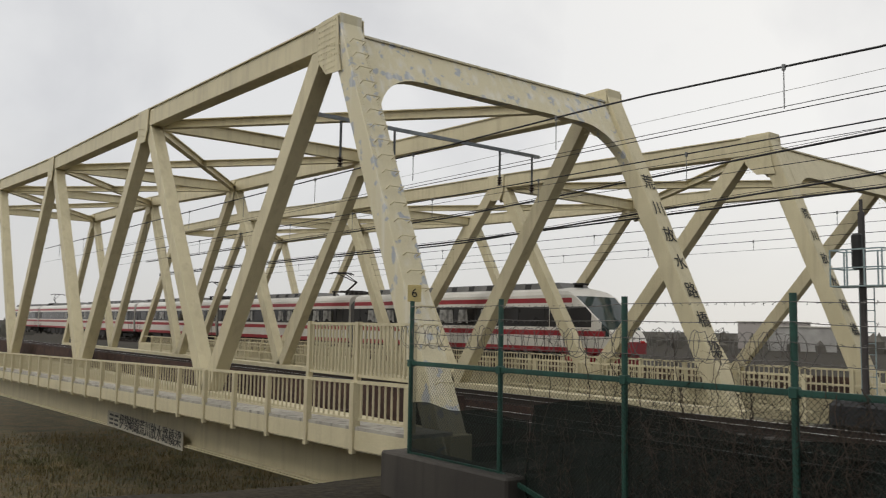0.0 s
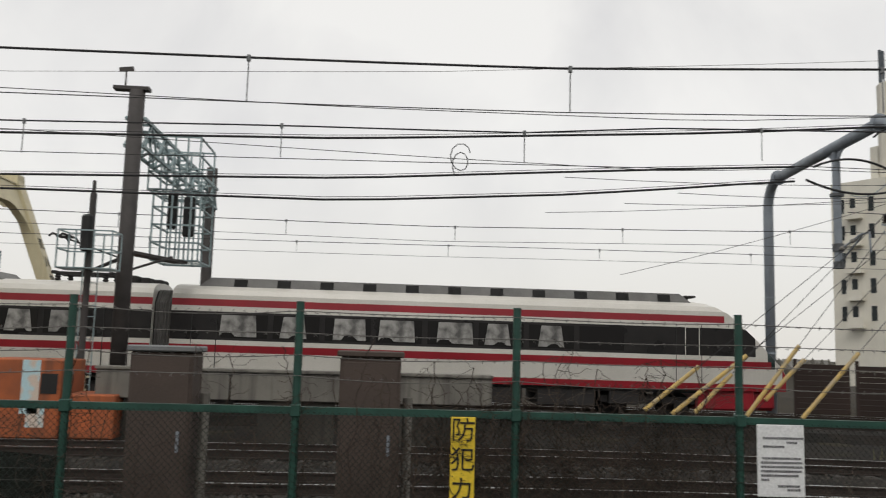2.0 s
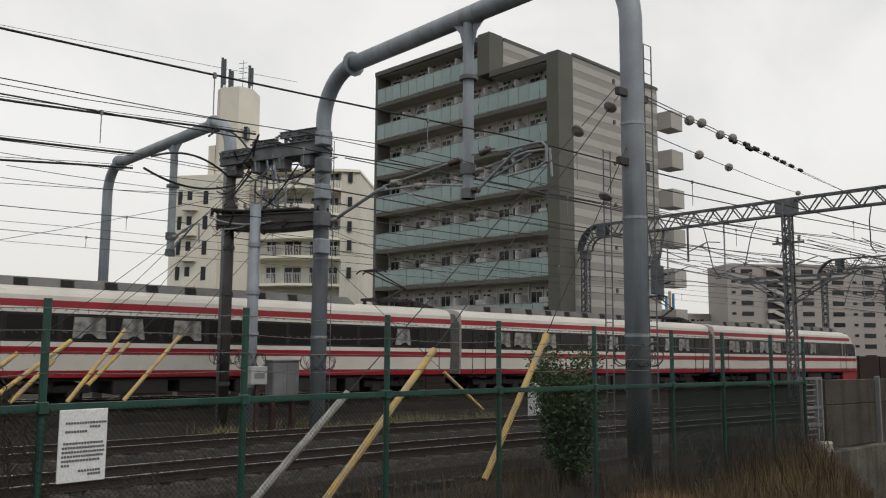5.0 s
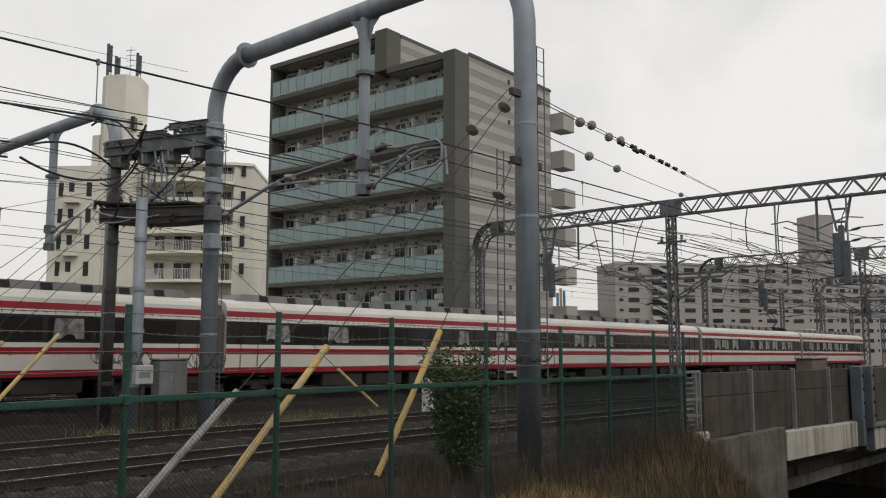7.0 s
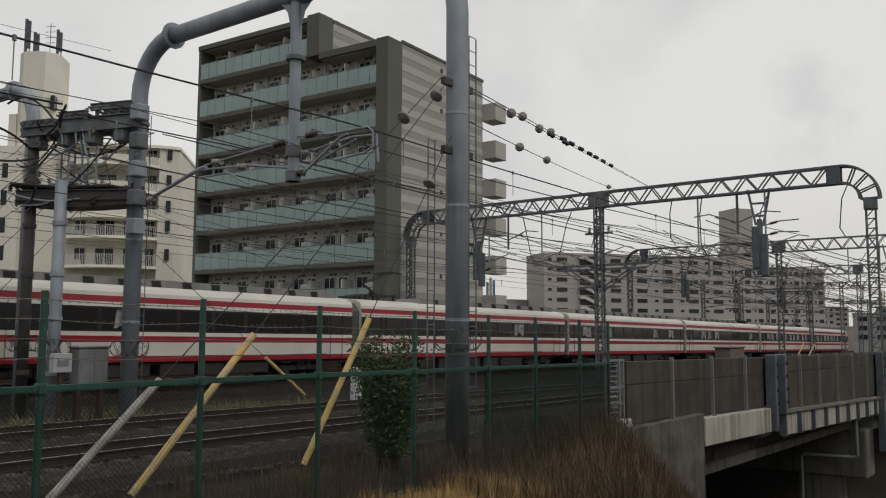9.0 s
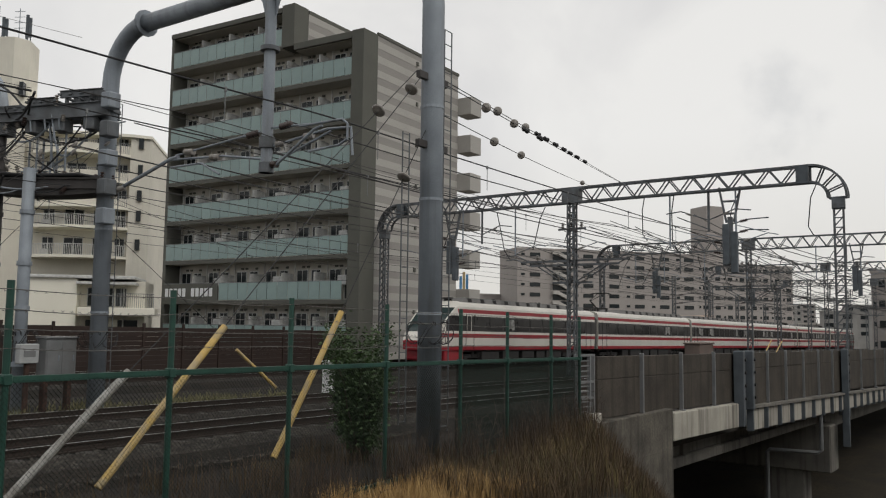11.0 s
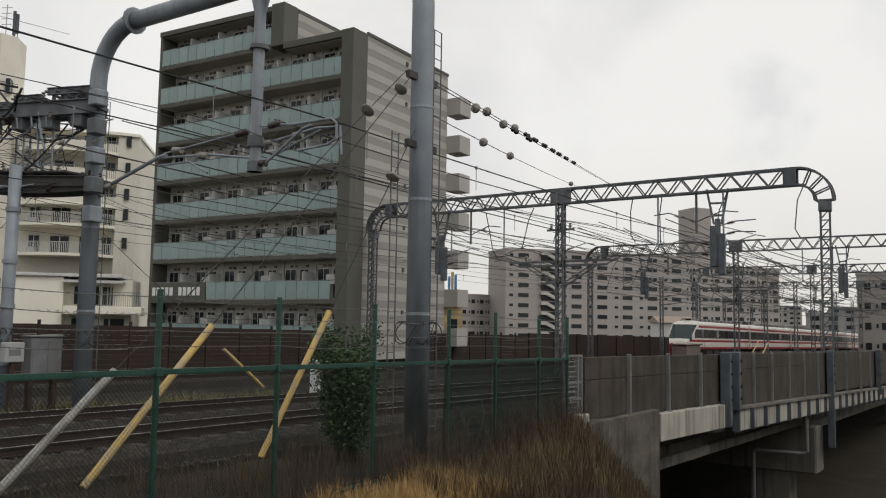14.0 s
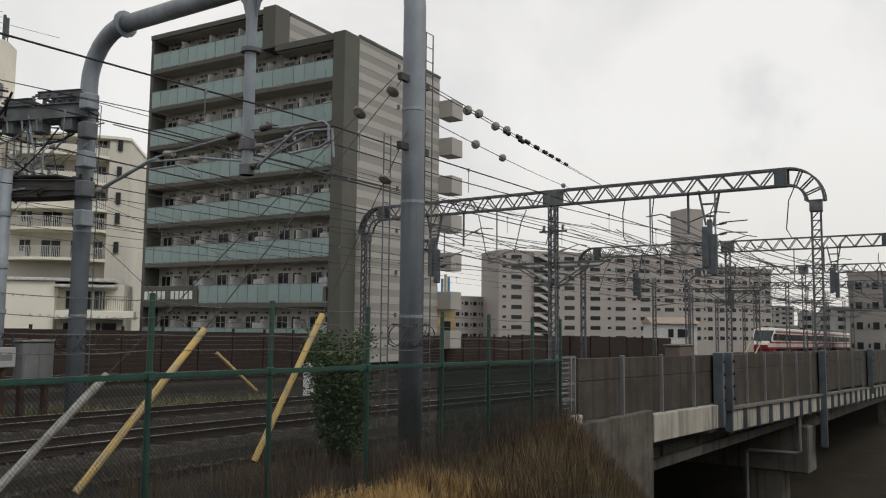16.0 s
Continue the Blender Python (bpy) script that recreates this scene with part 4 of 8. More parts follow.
def pipe_gantry(u, va, vb, za, zp, r, label, bend=1.5, short_b=False):
    """A portal of steel pipe across the line with rounded corners."""
    g = thing("pipe_gantry", label, "catenary gantry", "pipe gantries over the tracks")
    a, b = at(u, va), at(u, vb)
    d = (b - a).normalized()
    d.z = 0

    def corner(p, s):
        pts = [Vector((p.x, p.y, za))]
        for k in range(9):
            t_ = math.pi / 2 * k / 8
            pts.append(Vector((p.x, p.y, 0)) + d * s * (bend - bend * math.cos(t_)) + Vector((0, 0, zp - bend + bend * math.sin(t_))))
        return pts
    for p, s in ((a, 1), (b, -1)):
        bm = bmesh.new()
        tube(bm, corner(p, s), r, 14)
        post_ = part("post", bm, M_GALV, g, smooth=True)
        for z in (2.2, 4.5, 6.4):
            bm = bmesh.new()
            tube(bm, [(p.x, p.y, z - 0.03), (p.x, p.y, z + 0.03)], r * 1.05, 14)
            part("pole_band", bm, M_GALV, post_)
        bm = bmesh.new()
        q = Vector((p.x, p.y, zp)) + d * s * bend
        spun(bm, q - d * 0.03, d, ((0, r * 1.55), (0.06, r * 1.55)), 14)
        part("flange", bm, M_GALV, post_)
    bm = bmesh.new()
    tube(bm, [Vector((a.x, a.y, zp)) + d * bend, Vector((b.x, b.y, zp)) - d * bend], r, 14)
    part("cross_pipe", bm, M_GALV, g, smooth=True)
    return g, a, b, d


g2, g2a, g2b, g2d = pipe_gantry(15.95, 9.17, 20.3, -0.6, 10.1, 0.235, "thick grey galvanised pipe gantry over the near tracks")
g1, g1a, g1b, g1d = pipe_gantry(14.85, 24.0, 34.7, -0.5, 9.35, 0.2, "grey galvanised pipe gantry over the far tracks", bend=1.2)


def hanger(g, p, zt, zb, along):
    """A hanging pipe with its swung bracket arm for the wire."""
    bm = bmesh.new()
    tube(bm, [(p.x, p.y, zt), (p.x, p.y, zb)], 0.135, 14)
    pipe_ = part("hanging_pipe", bm, M_GALV, g)
    for z, hh, rr in ((zt - 1.5, 0.05, 0.23), (zb + 0.72, 0.13, 0.19), (zb + 0.12, 0.12, 0.18)):
        bm = bmesh.new()
        tube(bm, [(p.x, p.y, z - hh), (p.x, p.y, z + hh)], rr, 14)
        part("collar", bm, M_LATTICE, pipe_)
    # flared gusset plates under the cross pipe
    flat = Vector((along.x, along.y, 0)).normalized()
    side = Vector((-flat.y, flat.x, 0))
    bm = bmesh.new()
    edge = [(0.62, zt), (0.4, zt - 0.12), (0.24, zt - 0.32), (0.14, zt - 0.7)]
    ring = [flat * w_ + Vector((p.x, p.y, z_)) for w_, z_ in edge] + [flat * -w_ + Vector((p.x, p.y, z_)) for w_, z_ in reversed(edge)]
    front, rear = [bm.verts.new(q_ - side * 0.02) for q_ in ring], [bm.verts.new(q_ + side * 0.02) for q_ in ring]
    bm.faces.new(front)
    bm.faces.new(rear[::-1])
    for i in range(8):
        bm.faces.new((front[i], rear[i], rear[(i + 1) % 8], front[(i + 1) % 8]))
    part("gusset_plate", bm, M_GALV, pipe_)
    bm = bmesh.new()
    tube(bm, [p + Vector((0, 0, zb + 0.6 - p.z)), p + along * 1.6 + Vector((0, 0, zb + 0.95 - p.z)), p + along * 2.2 + Vector((0, 0, zb + 0.95 - p.z)), p + along * 2.25 + Vector((0, 0, zb + 0.3 - p.z))], 0.035, 8)
    tube(bm, [p + along * -0.1 + Vector((0, 0, zb + 0.1 - p.z)), p + along * 1.7 + Vector((0, 0, zb + 0.9 - p.z))], 0.03, 8)
    arm_ = part("bracket_arm", bm, M_GALV, g)
    for k in (0.25, 1.0):
        bm = bmesh.new()
        spun(bm, p + along * k + Vector((0, 0, zb + 0.62 - p.z + k * 0.2)), along, [(0.03 * j, 0.03 if j % 2 else 0.075) for j in range(9)], 10)
        part("insulator", bm, M_INSUL, arm_)


for v, zb in ((13.95, 5.5), ):
    q = g2a.lerp(g2b, (v - 9.17) / 11.13)
    hanger(g2, q, 10.0, zb, (-g2d + Vector((0.25, 0, 0))).normalized())
q = g1a.lerp(g1b, 0.4)
hanger(g1, q, 9.15, 5.1, (-g1d).normalized())


def steel_mast(u, v, h, w, mat, label, group="masts between the tracks"):
    m = thing("catenary_mast", label, "mast", group, at=frame_at(u, v))
    bm = bmesh.new()
    tube(bm, [(0, 0, -0.5), (0, 0, h)], w, 12)
    pole_ = part("pole", bm, mat, m, smooth=True)
    for z in (0.9, 2.4, 3.6, 5.0, 6.2):
        if z < h:
            bm = bmesh.new()
            tube(bm, [(0, 0, z - 0.06), (0, 0, z + 0.06)], w * 1.2, 12)
            part("pole_band", bm, mat, pole_)
    return m


m1 = steel_mast(14.28, 22.8, 7.5, 0.15, M_POLE_DARK, "brown weathered steel catenary mast between the track pairs")
m2 = steel_mast(14.43, 21.5, 6.2, 0.16, M_GALV, "grey tubular steel mast between the track pairs")
bm = bmesh.new()
for px_ in (0.36, 0.62):
    tube(bm, [(px_, 0, 0), (px_, 0, 8.2)], 0.014, 6)
for k in range(28):
    tube(bm, [(0.36, 0, 0.3 * k + 0.1), (0.62, 0, 0.3 * k + 0.1)], 0.01, 5)
lad = part("ladder", bm, M_LATTICE)
tagged(lad, "thin grey steel ladder on a catenary mast", "ladder").matrix_basis = frame_at(15.6, 20.1)
lad2 = tagged(new("ladder", lad.data), "thin grey steel ladder on the thick pole", "ladder")
lad2.matrix_basis = frame_at(15.75, 9.0)
bm = bmesh.new()
for px_ in (-0.62, -0.4):
    tube(bm, [(px_, 0, 0.2), (px_, 0, 5.9)], 0.014, 6)
for k in range(18):
    tube(bm, [(-0.62, 0, 0.33 * k + 0.25), (-0.4, 0, 0.33 * k + 0.25)], 0.01, 5)
lad3 = part("ladder", bm, M_LATTICE)
tagged(lad3, "narrow grey steel ladder beside the thick pole", "ladder").matrix_basis = frame_at(15.75, 9.3)

# equipment beams carrying switchgear between the masts
eq = thing("switchgear_platform", "dark steel beams crowded with insulators and cables between masts", "switchgear")
pa, pb = at(14.25, 23.1, 0), at(15.9, 20.0, 0)
for z, w, h in ((7.62, 0.6, 0.42), (5.72, 0.75, 0.3)):
    bm = bmesh.new()
    a, b = Vector((pa.x, pa.y, z)), Vector((pb.x, pb.y, z + (0.2 if z > 7 else -0.02)))
    ax = (b - a).normalized()
    s_ = ax.cross(Vector((0, 0, 1))).normalized()
    for e in (-w / 2, w / 2):
        ibeam(bm, a + s_ * e, b + s_ * e, 0.16, h, 0.03)
    for k in range(11):
        c = a.lerp(b, k / 10)
        beam(bm, c - s_ * w / 2, c + s_ * w / 2, 0.08, 0.1)
    part("platform_beam", bm, M_LATTICE if z > 7 else M_POLE_DARK, eq)
    rng = random.Random(int(z * 10))
    if z > 7:
        # raised switch frames on the upper beam
        for f0, f1, dz in ((0.02, 0.3, 0.14), (0.33, 0.56, 0.3), (0.6, 0.95, 0.46)):
            bm = bmesh.new()
            p, q = a.lerp(b, f0) + Vector((0, 0, dz)), a.lerp(b, f1) + Vector((0, 0, dz))
            for e in (-0.34, 0.34):
                ibeam(bm, p + s_ * e, q + s_ * e, 0.1, 0.2, 0.02)
            for k in range(5):
                c = p.lerp(q, k / 4)
                beam(bm, c - s_ * 0.4, c + s_ * 0.4, 0.1, 0.05)
                beam(bm, c, c + Vector((0, 0, -dz)), 0.08, 0.08, up=(0, 1, 0))
            part("switch_frame", bm, M_LATTICE, eq)
        for k in range(4):
            bm = bmesh.new()
            c = a.lerp(b, 0.12 + 0.24 * k) + s_ * 0.1
            box(bm, -0.22, -0.16, -0.55, 0.22, 0.16, -0.2, pose(c.x, c.y, c.z, 0, 0, 20), bevel=0.02)
            part("switch_box", bm, M_LATTICE, eq)
        for k in range(6):
            bm = bmesh.new()
            c = a.lerp(b, 0.18 + 0.06 * k + 0.12 * (k % 2)) + s_ * (0.35 if k % 2 else -0.3)
            tube(bm, [c + Vector((0, 0, -0.2)), c + Vector((0.04, 0, -0.5)), c + Vector((0.3, 0.05, -0.55)), c + Vector((0.3, 0.05, -1.9))], 0.03, 6)
            part("conduit", bm, M_GALV, eq)
    else:
        # bundled cables laid on the deck, its underside curved
        for k in range(9):
            bm = bmesh.new()
            e = s_ * (-0.42 + 0.105 * k)
            tube(bm, [a + e + ax * -0.15 + Vector((0, 0, 0.3 + 0.02 * (k % 3))), a.lerp(b, 0.35) + e + Vector((0, 0, 0.22 - 0.02 * (k % 2))), a.lerp(b, 0.8) + e + Vector((0, 0, 0.24)), b + e * 0.6 + Vector((0, 0, 0.14))], 0.05, 7)
            part("cable", bm, M_CABLE, eq)
        bm = bmesh.new()
        n_ = 12
        for e in (-0.4, 0.4):
            tp, bt = [], []
            for k in range(n_ + 1):
                c = a.lerp(b, k / n_) + s_ * e
                tp.append(bm.verts.new(c + Vector((0, 0, 0.1))))
                bt.append(bm.verts.new(c + Vector((0, 0, -0.14 - 0.2 * math.sin(math.pi * (0.15 + 0.7 * k / n_))))))
            for k in range(n_):
                bm.faces.new((tp[k], tp[k + 1], bt[k + 1], bt[k]))
        bm.verts.ensure_lookup_table()
        for k in range(n_):
            i0, i1 = 2 * k + 1, 2 * k + 3
            bm.faces.new((bm.verts[i0], bm.verts[i1], bm.verts[2 * (n_ + 1) + i1], bm.verts[2 * (n_ + 1) + i0]))
        part("deck_skirt", bm, M_POLE_DARK, eq)
    for k in range(24):
        c = a.lerp(b, rng.uniform(-0.08, 1)) + s_ * rng.uniform(-w, w) * 0.7
        bm = bmesh.new()
        dirn = Vector((rng.uniform(-0.5, 0.5), rng.uniform(-0.5, 0.5), rng.choice((1, 1, -0.6) if z < 7 else (1, -1, -1))))
        spun(bm, c + Vector((0, 0, 0.15 * (1 if dirn.z > 0 else -1))), dirn, [(0.035 * j, 0.025 if j % 2 else 0.07) for j in range(rng.randint(6, 11))], 9)
        part("insulator", bm, M_INSUL if k % 3 else M_INSUL_D, eq)
    for k in range(13):
        bm = bmesh.new()
        c = a.lerp(b, rng.random()) + s_ * rng.uniform(-0.3, 0.3)
        c2 = a.lerp(b, rng.random()) + Vector((rng.uniform(-1.6, 0.7), 0, rng.uniform(-1.6, 0.3) if z > 7 else rng.uniform(-0.5, 1.6)))
        tube(bm, sag(c, c2, rng.uniform(0.05, 0.5), 10), rng.choice((0.014, 0.022, 0.03)), 6)
        part("cable", bm, M_CABLE if k % 3 else M_GALV, eq)
for k in range(7):
    bm = bmesh.new()
    c = pa.lerp(pb, 0.1 + 0.14 * k)
    c = Vector((c.x - 0.5 * (k % 2), c.y, 6.2 + 0.12 * k))
    dd = Vector((0.7, -0.3, 0.5 - 0.2 * k)).normalized()
    spun(bm, c, dd, ((0, 0.02), (0.02, 0.1), (0.05, 0.12), (0.08, 0.1), (0.11, 0.03), (0.18, 0.02)), 12)
    part("insulator_disc", bm, M_INSUL, eq)
for k in range(5):
    bm = bmesh.new()
    c = pb + Vector((-0.3, -0.2, 8.0 - 0.8 * k - pb.z))
    box(bm, -0.2, -0.18, -0.22, 0.2, 0.18, 0.22, pose(c.x, c.y, c.z), bevel=0.03)
    part("pole_clamp", bm, M_LATTICE if k % 2 else M_GALV, eq)

# swung bracket between the mast and the hanging pipe of the near gantry
gp = lambda v, z: (lambda q: Vector((q.x, q.y, z + q.z)))(g2a.lerp(g2b, (v - 9.17) / 11.13))
sw = thing("swing_bracket", "grey tubular wire bracket with a long slanting strut", "bracket")
for pts, r_ in ((((19.9, 5.66), (18.6, 6.02), (17.5, 6.33), (17.2, 6.36)), 0.05), (((17.6, 6.31), (15.5, 6.2), (14.1, 5.98)), 0.03), (((17.5, 6.1), (16.3, 6.1), (15.6, 5.75)), 0.028), (((13.7, 5.75), (12.45, 6.49), (12.2, 6.55)), 0.035), (((12.9, 6.62), (11.6, 6.62), (11.45, 6.5), (11.45, 6.15), (11.7, 6.05), (12.6, 6.0)), 0.03), (((17.3, 6.4), (14.2, 6.65)), 0.028), (((13.8, 6.7), (12.4, 6.62)), 0.028)):
    bm = bmesh.new()
    tube(bm, [gp(v, z) for v, z in pts], r_, 8)
    part("arm", bm, M_GALV, sw)
for v, z, dv in ((14.6, 6.6, -1), (13.5, 6.68, -1), (13.6, 5.8, 1), (16.6, 6.42, 1), (15.6, 6.18, 1), (19.8, 5.7, -1)):
    bm = bmesh.new()
    spun(bm, gp(v, z), gp(v + dv, z + 0.1) - gp(v, z), [(0.04 * j, 0.04 if j % 2 else 0.085) for j in range(10)], 10)
    part("insulator", bm, M_INSUL if v > 15 else M_INSUL_D, sw)

# the tall pole's brackets and side boxes
pb_ = thing("pole_brackets", "dark steel bracket arms on the thick grey pole", "bracket")
for z in (5.6, 7.0):
    bm = bmesh.new()
    beam(bm, g2a + Vector((-0.5, 0.05, z - g2a.z)), g2a + Vector((0.5, -0.05, z - g2a.z)), 0.1, 0.14)
    part("arm", bm, M_POLE_DARK, pb_)

# ---- guy stays with yellow guards ----
def stay(foot_, top, guard, label, mat=M_YELLOW, discs=(), start=0.25):
    s = thing("guy_stay", label, "guy wire", "guy stays of the masts")
    f, t_ = Vector(foot_), Vector(top)
    bm = bmesh.new()
    tube(bm, [f, t_], 0.009, 5)
    part("wire", bm, M_CABLE, s)
    d = (t_ - f).normalized()
    bm = bmesh.new()
    tube(bm, [f + d * start, f + d * guard], 0.054 if guard > 2 else 0.042, 10)
    part("guard_pipe", bm, mat, s)
    for k in discs:
        bm = bmesh.new()
        c = f + d * k
        spun(bm, c - d * 0.08, d, ((0, 0.025), (0.025, 0.125), (0.05, 0.14), (0.08, 0.12), (0.11, 0.045), (0.18, 0.025)), 16)
        part("insulator_disc", bm, M_INSUL, s)
    return s


pole = Vector((g2a.x, g2a.y, 0))
stay(at(11.6, 9.45, -0.3), pole + Vector((-0.1, 0, 6.1)), 3.02, "guy wire in a chipped yellow guard pipe", discs=(6.15,))
stay(at(8.2, 9.5, -0.3), pole + Vector((-0.4, 0, 7.0)), 3.1, "guy wire in a long yellow guard pipe", discs=(9.55,))
stay(at(7.0, 9.7, -0.3), pole + Vector((-0.5, 0.1, 7.05)), 2.4, "guy wire in a faded grey guard pipe", M_PALEPIPE, discs=(9.3,))
for (x, z), (x1, z1) in (((8.13, 1.74), (6.71, 0.63)), ((9.39, 2.05), (7.41, 0.55)), ((8.98, 1.57), (7.99, 0.59)), ((10.79, 2.34), (9.33, 0.54)), ((10.91, 1.99), (9.83, 0.94)), ((12.37, 2.19), (10.78, 0.51))):
    k = (z1 + 0.45) / (z - z1)
    fx = x1 - (x - x1) * k
    L = math.hypot(x - fx, z + 0.45)
    k2 = (7.2 - z) / (z - z1)
    stay((fx, 20.8, -0.45), (x + (x - x1) * k2, 21.2, 7.2), L, "guy wire in a slim yellow guard pipe beside the tracks", start=math.hypot(x1 - fx, z1 + 0.45))
stay(at(22.65, 19.6, -0.45), at(16.2, 20.1, 4.5), 2.9, "short leaning yellow guard pipe beside the tracks", start=0.85)

for u0_, u1_ in ((79.2, 82.25), (82.6, 86.0)):
    stay(at(u0_, 20, 0.3), at(u0_ + (u1_ - u0_) * 3.4, 20, 6.0), 3.4 if u0_ > 80 else 3.3, "guy wire in an orange yellow guard pipe on the viaduct")
# barbed rings wound round the poles against climbing
for pu, pv, zc, rr in ((15.95, 9.17, 1.95, 0.33), (15.95, 20.3, 1.6, 0.36), (14.43, 21.5, 1.6, 0.3), (14.28, 22.8, 1.7, 0.3)):
    ac = thing("anti_climb_coil", "loops of barbed wire wound round a steel pole", "barbed wire", "pole coils")
    bm = bmesh.new()
    pts = []
    g_ = random.Random(int(pu * 10 + pv))
    c = at(pu, pv, zc)
    for k in range(161):
        a_ = math.tau * k / 40
        b_ = math.tau * k / 11.3
        pts.append(c + Vector(((rr + 0.16 * math.cos(b_)) * math.cos(a_), (rr + 0.16 * math.cos(b_)) * math.sin(a_), 0.22 * math.sin(b_) + g_.uniform(-0.02, 0.02))))
    tube(bm, pts, 0.008, 4)
    part("strand", bm, M_CABLE, ac)

# ---- the train ----
# body bands from the sill up: height, material index
BANDS = ((0.98, 1), (1.2, 0), (1.70, 1), (1.93, 0), (2.08, 2), (2.97, 0), (3.14, 1), (3.36, 0), (3.5, 0))
ROOF = ((1.42, 3.5), (1.3, 3.66), (1.0, 3.78), (0.55, 3.85), (0.0, 3.87))


def side_y(z):
    """Half width of the body at a height."""
    if z < 1.9:
        return 1.37 + 0.07 * (z - 0.98) / 0.92
    return 1.44 - 0.05 * ((z - 1.9) / 1.6) ** 2


def section():
    prof, mats = [], []
    for z, mt in BANDS:
        prof.append((side_y(z), z))
        mats.append(mt)
    mats = mats[:-1]
    for y, z in ROOF:
        prof.append((y if y < 1.4 else side_y(3.5), z))
    prof = prof[:len(BANDS) - 1] + prof[len(BANDS):]
    return prof, mats


def car_body(bm, x0, x1, nose):
    prof, mats = section()
    half = len(prof)
    stations = [(x, 0.0) for x in ramp(x0, x1 - (3.0 if nose else 0), 2.0)]
    if nose:
        stations += [(x1 - 3.0 + 3.0 * k / 20, k / 20) for k in range(1, 21)]
    rings = []
    for x, k in stations:
        top = float(np.interp(3.0 * (1 - k), (0, 0.12, 1.5, 2.1, 2.65, 3.0), (1.5, 1.72, 2.95, 3.45, 3.76, 3.87))) if nose else 3.87
        wid = 1 - 0.08 * smooth(0.1, 0.6, k) - 0.34 * smooth(0.55, 1.1, k)
        pts = []
        for y, z in prof:
            f_ = (z - 0.98) / 2.89
            zz = z if k == 0 else min(z, top - 0.05 * (1 - y / 1.44)) if z > top else z
            zz = min(zz, top)
            if z > top:
                zz = top - 0.02 * (y / 1.44)
            pts.append((y * wid, zz))
        ring = [bm.verts.new((x, -y, z)) for y, z in pts] + [bm.verts.new((x, y, z)) for y, z in reversed(pts[:-1])]
        rings.append(ring)
    n = len(rings[0])
    for i in range(len(rings) - 1):
        a, b = rings[i], rings[i + 1]
        for j in range(n - 1):
            jj = j if j < half - 1 else n - 2 - j
            mt = mats[jj] if jj < len(mats) else 0
            k = stations[i + 1][1]
            if nose and k > 0.0:
                za = (a[j].co.z + a[j + 1].co.z + b[j].co.z + b[j + 1].co.z) / 4
                top_here = max(v.co.z for v in b)
                onroof = jj >= len(mats) or za > top_here - 0.25
                mt = mt if not onroof or k < 0.2 else 0
                if onroof and 0.3 < k < 0.86 and abs(b[j].co.y + b[j + 1].co.y) / 2 < 1.12:
                    mt = 3
                if za < 1.4 and k > 0.6:
                    mt = 1
            bm.faces.new((a[j], a[j + 1], b[j + 1], b[j])).material_index = mt
    for ring in (rings[0], rings[-1]):
        bm.faces.new(ring).material_index = 1 if nose and ring is rings[-1] else 0


def box_at(bm, x0, x1, y0, y1, z0, z1, b=0.02):
    box(bm, x0, y0, z0, x1, y1, z1, bevel=b)


SHARED_ME = {}


def window_meshes():
    made = {}
    bm = bmesh.new()
    box(bm, -0.72, -0.006, 2.16, 0.72, 0.006, 2.9, bevel=0.004)
    made["pane"] = part("window_pane", bm, M_PANE)
    rng = random.Random(12)
    for k in range(3):
        bm = bmesh.new()
        # pale patch painting daylight between tied-back curtains, seat backs cutting its lower edge
        w = (0.52, 0.42, 0.58)[k]
        n_ = 12
        seat_at, deep = rng.uniform(0.2, 0.8) * n_, rng.uniform(0.08, 0.2)
        cut = [deep * max(0.0, 1 - ((i - seat_at) / 2.6) ** 4) for i in range(n_ + 1)]
        low_, top_row = [], []
        for y in (-0.004, 0.004):
            low_.append([bm.verts.new((-w + 2 * w * i / n_, y, 2.2 + cut[i])) for i in range(n_ + 1)])
            top_row.append([bm.verts.new((w * (0.92 if k != 1 else 0.75) * (-1 + 2 * i / n_), y, 2.87)) for i in range(n_ + 1)])
        for i in range(n_):
            bm.faces.new((low_[0][i], low_[0][i + 1], top_row[0][i + 1], top_row[0][i]))
            bm.faces.new((low_[1][i + 1], low_[1][i], top_row[1][i], top_row[1][i + 1]))
        made["curtain%d" % k] = part("curtain", bm, M_PANELIGHT)
    # wheelset and bogie frame
    bm = bmesh.new()
    for y in (-0.56, 0.56):
        spun(bm, (0, y - 0.06, 0.43), (0, 1, 0), ((0, 0.43), (0.1, 0.43), (0.12, 0.4)), 20)
    tube(bm, [(0, -0.85, 0.43), (0, 0.85, 0.43)], 0.08, 10)
    made["wheelset"] = part("wheelset", bm, M_TRUNDER)
    bm = bmesh.new()
    for y in (-0.95, 0.95):
        beam(bm, (-1.6, y, 0.6), (1.6, y, 0.6), 0.14, 0.24, bevel=0.03)
        for x in (-1.05, 1.05):
            box(bm, x - 0.2, y - 0.12, 0.3, x + 0.2, y + 0.12, 0.62, bevel=0.04)
        tube(bm, [(-0.3, y, 0.55), (-0.3, y, 0.85)], 0.16, 12)
        tube(bm, [(0.3, y, 0.55), (0.3, y, 0.85)], 0.16, 12)
    beam(bm, (0, -0.95, 0.6), (0, 0.95, 0.6), 0.5, 0.2)
    made["bogie"] = part("bogie_frame", bm, M_TRUNDER)
    for key, o in made.items():
        SHARED_ME[key] = o.data
        bpy.data.objects.remove(o)


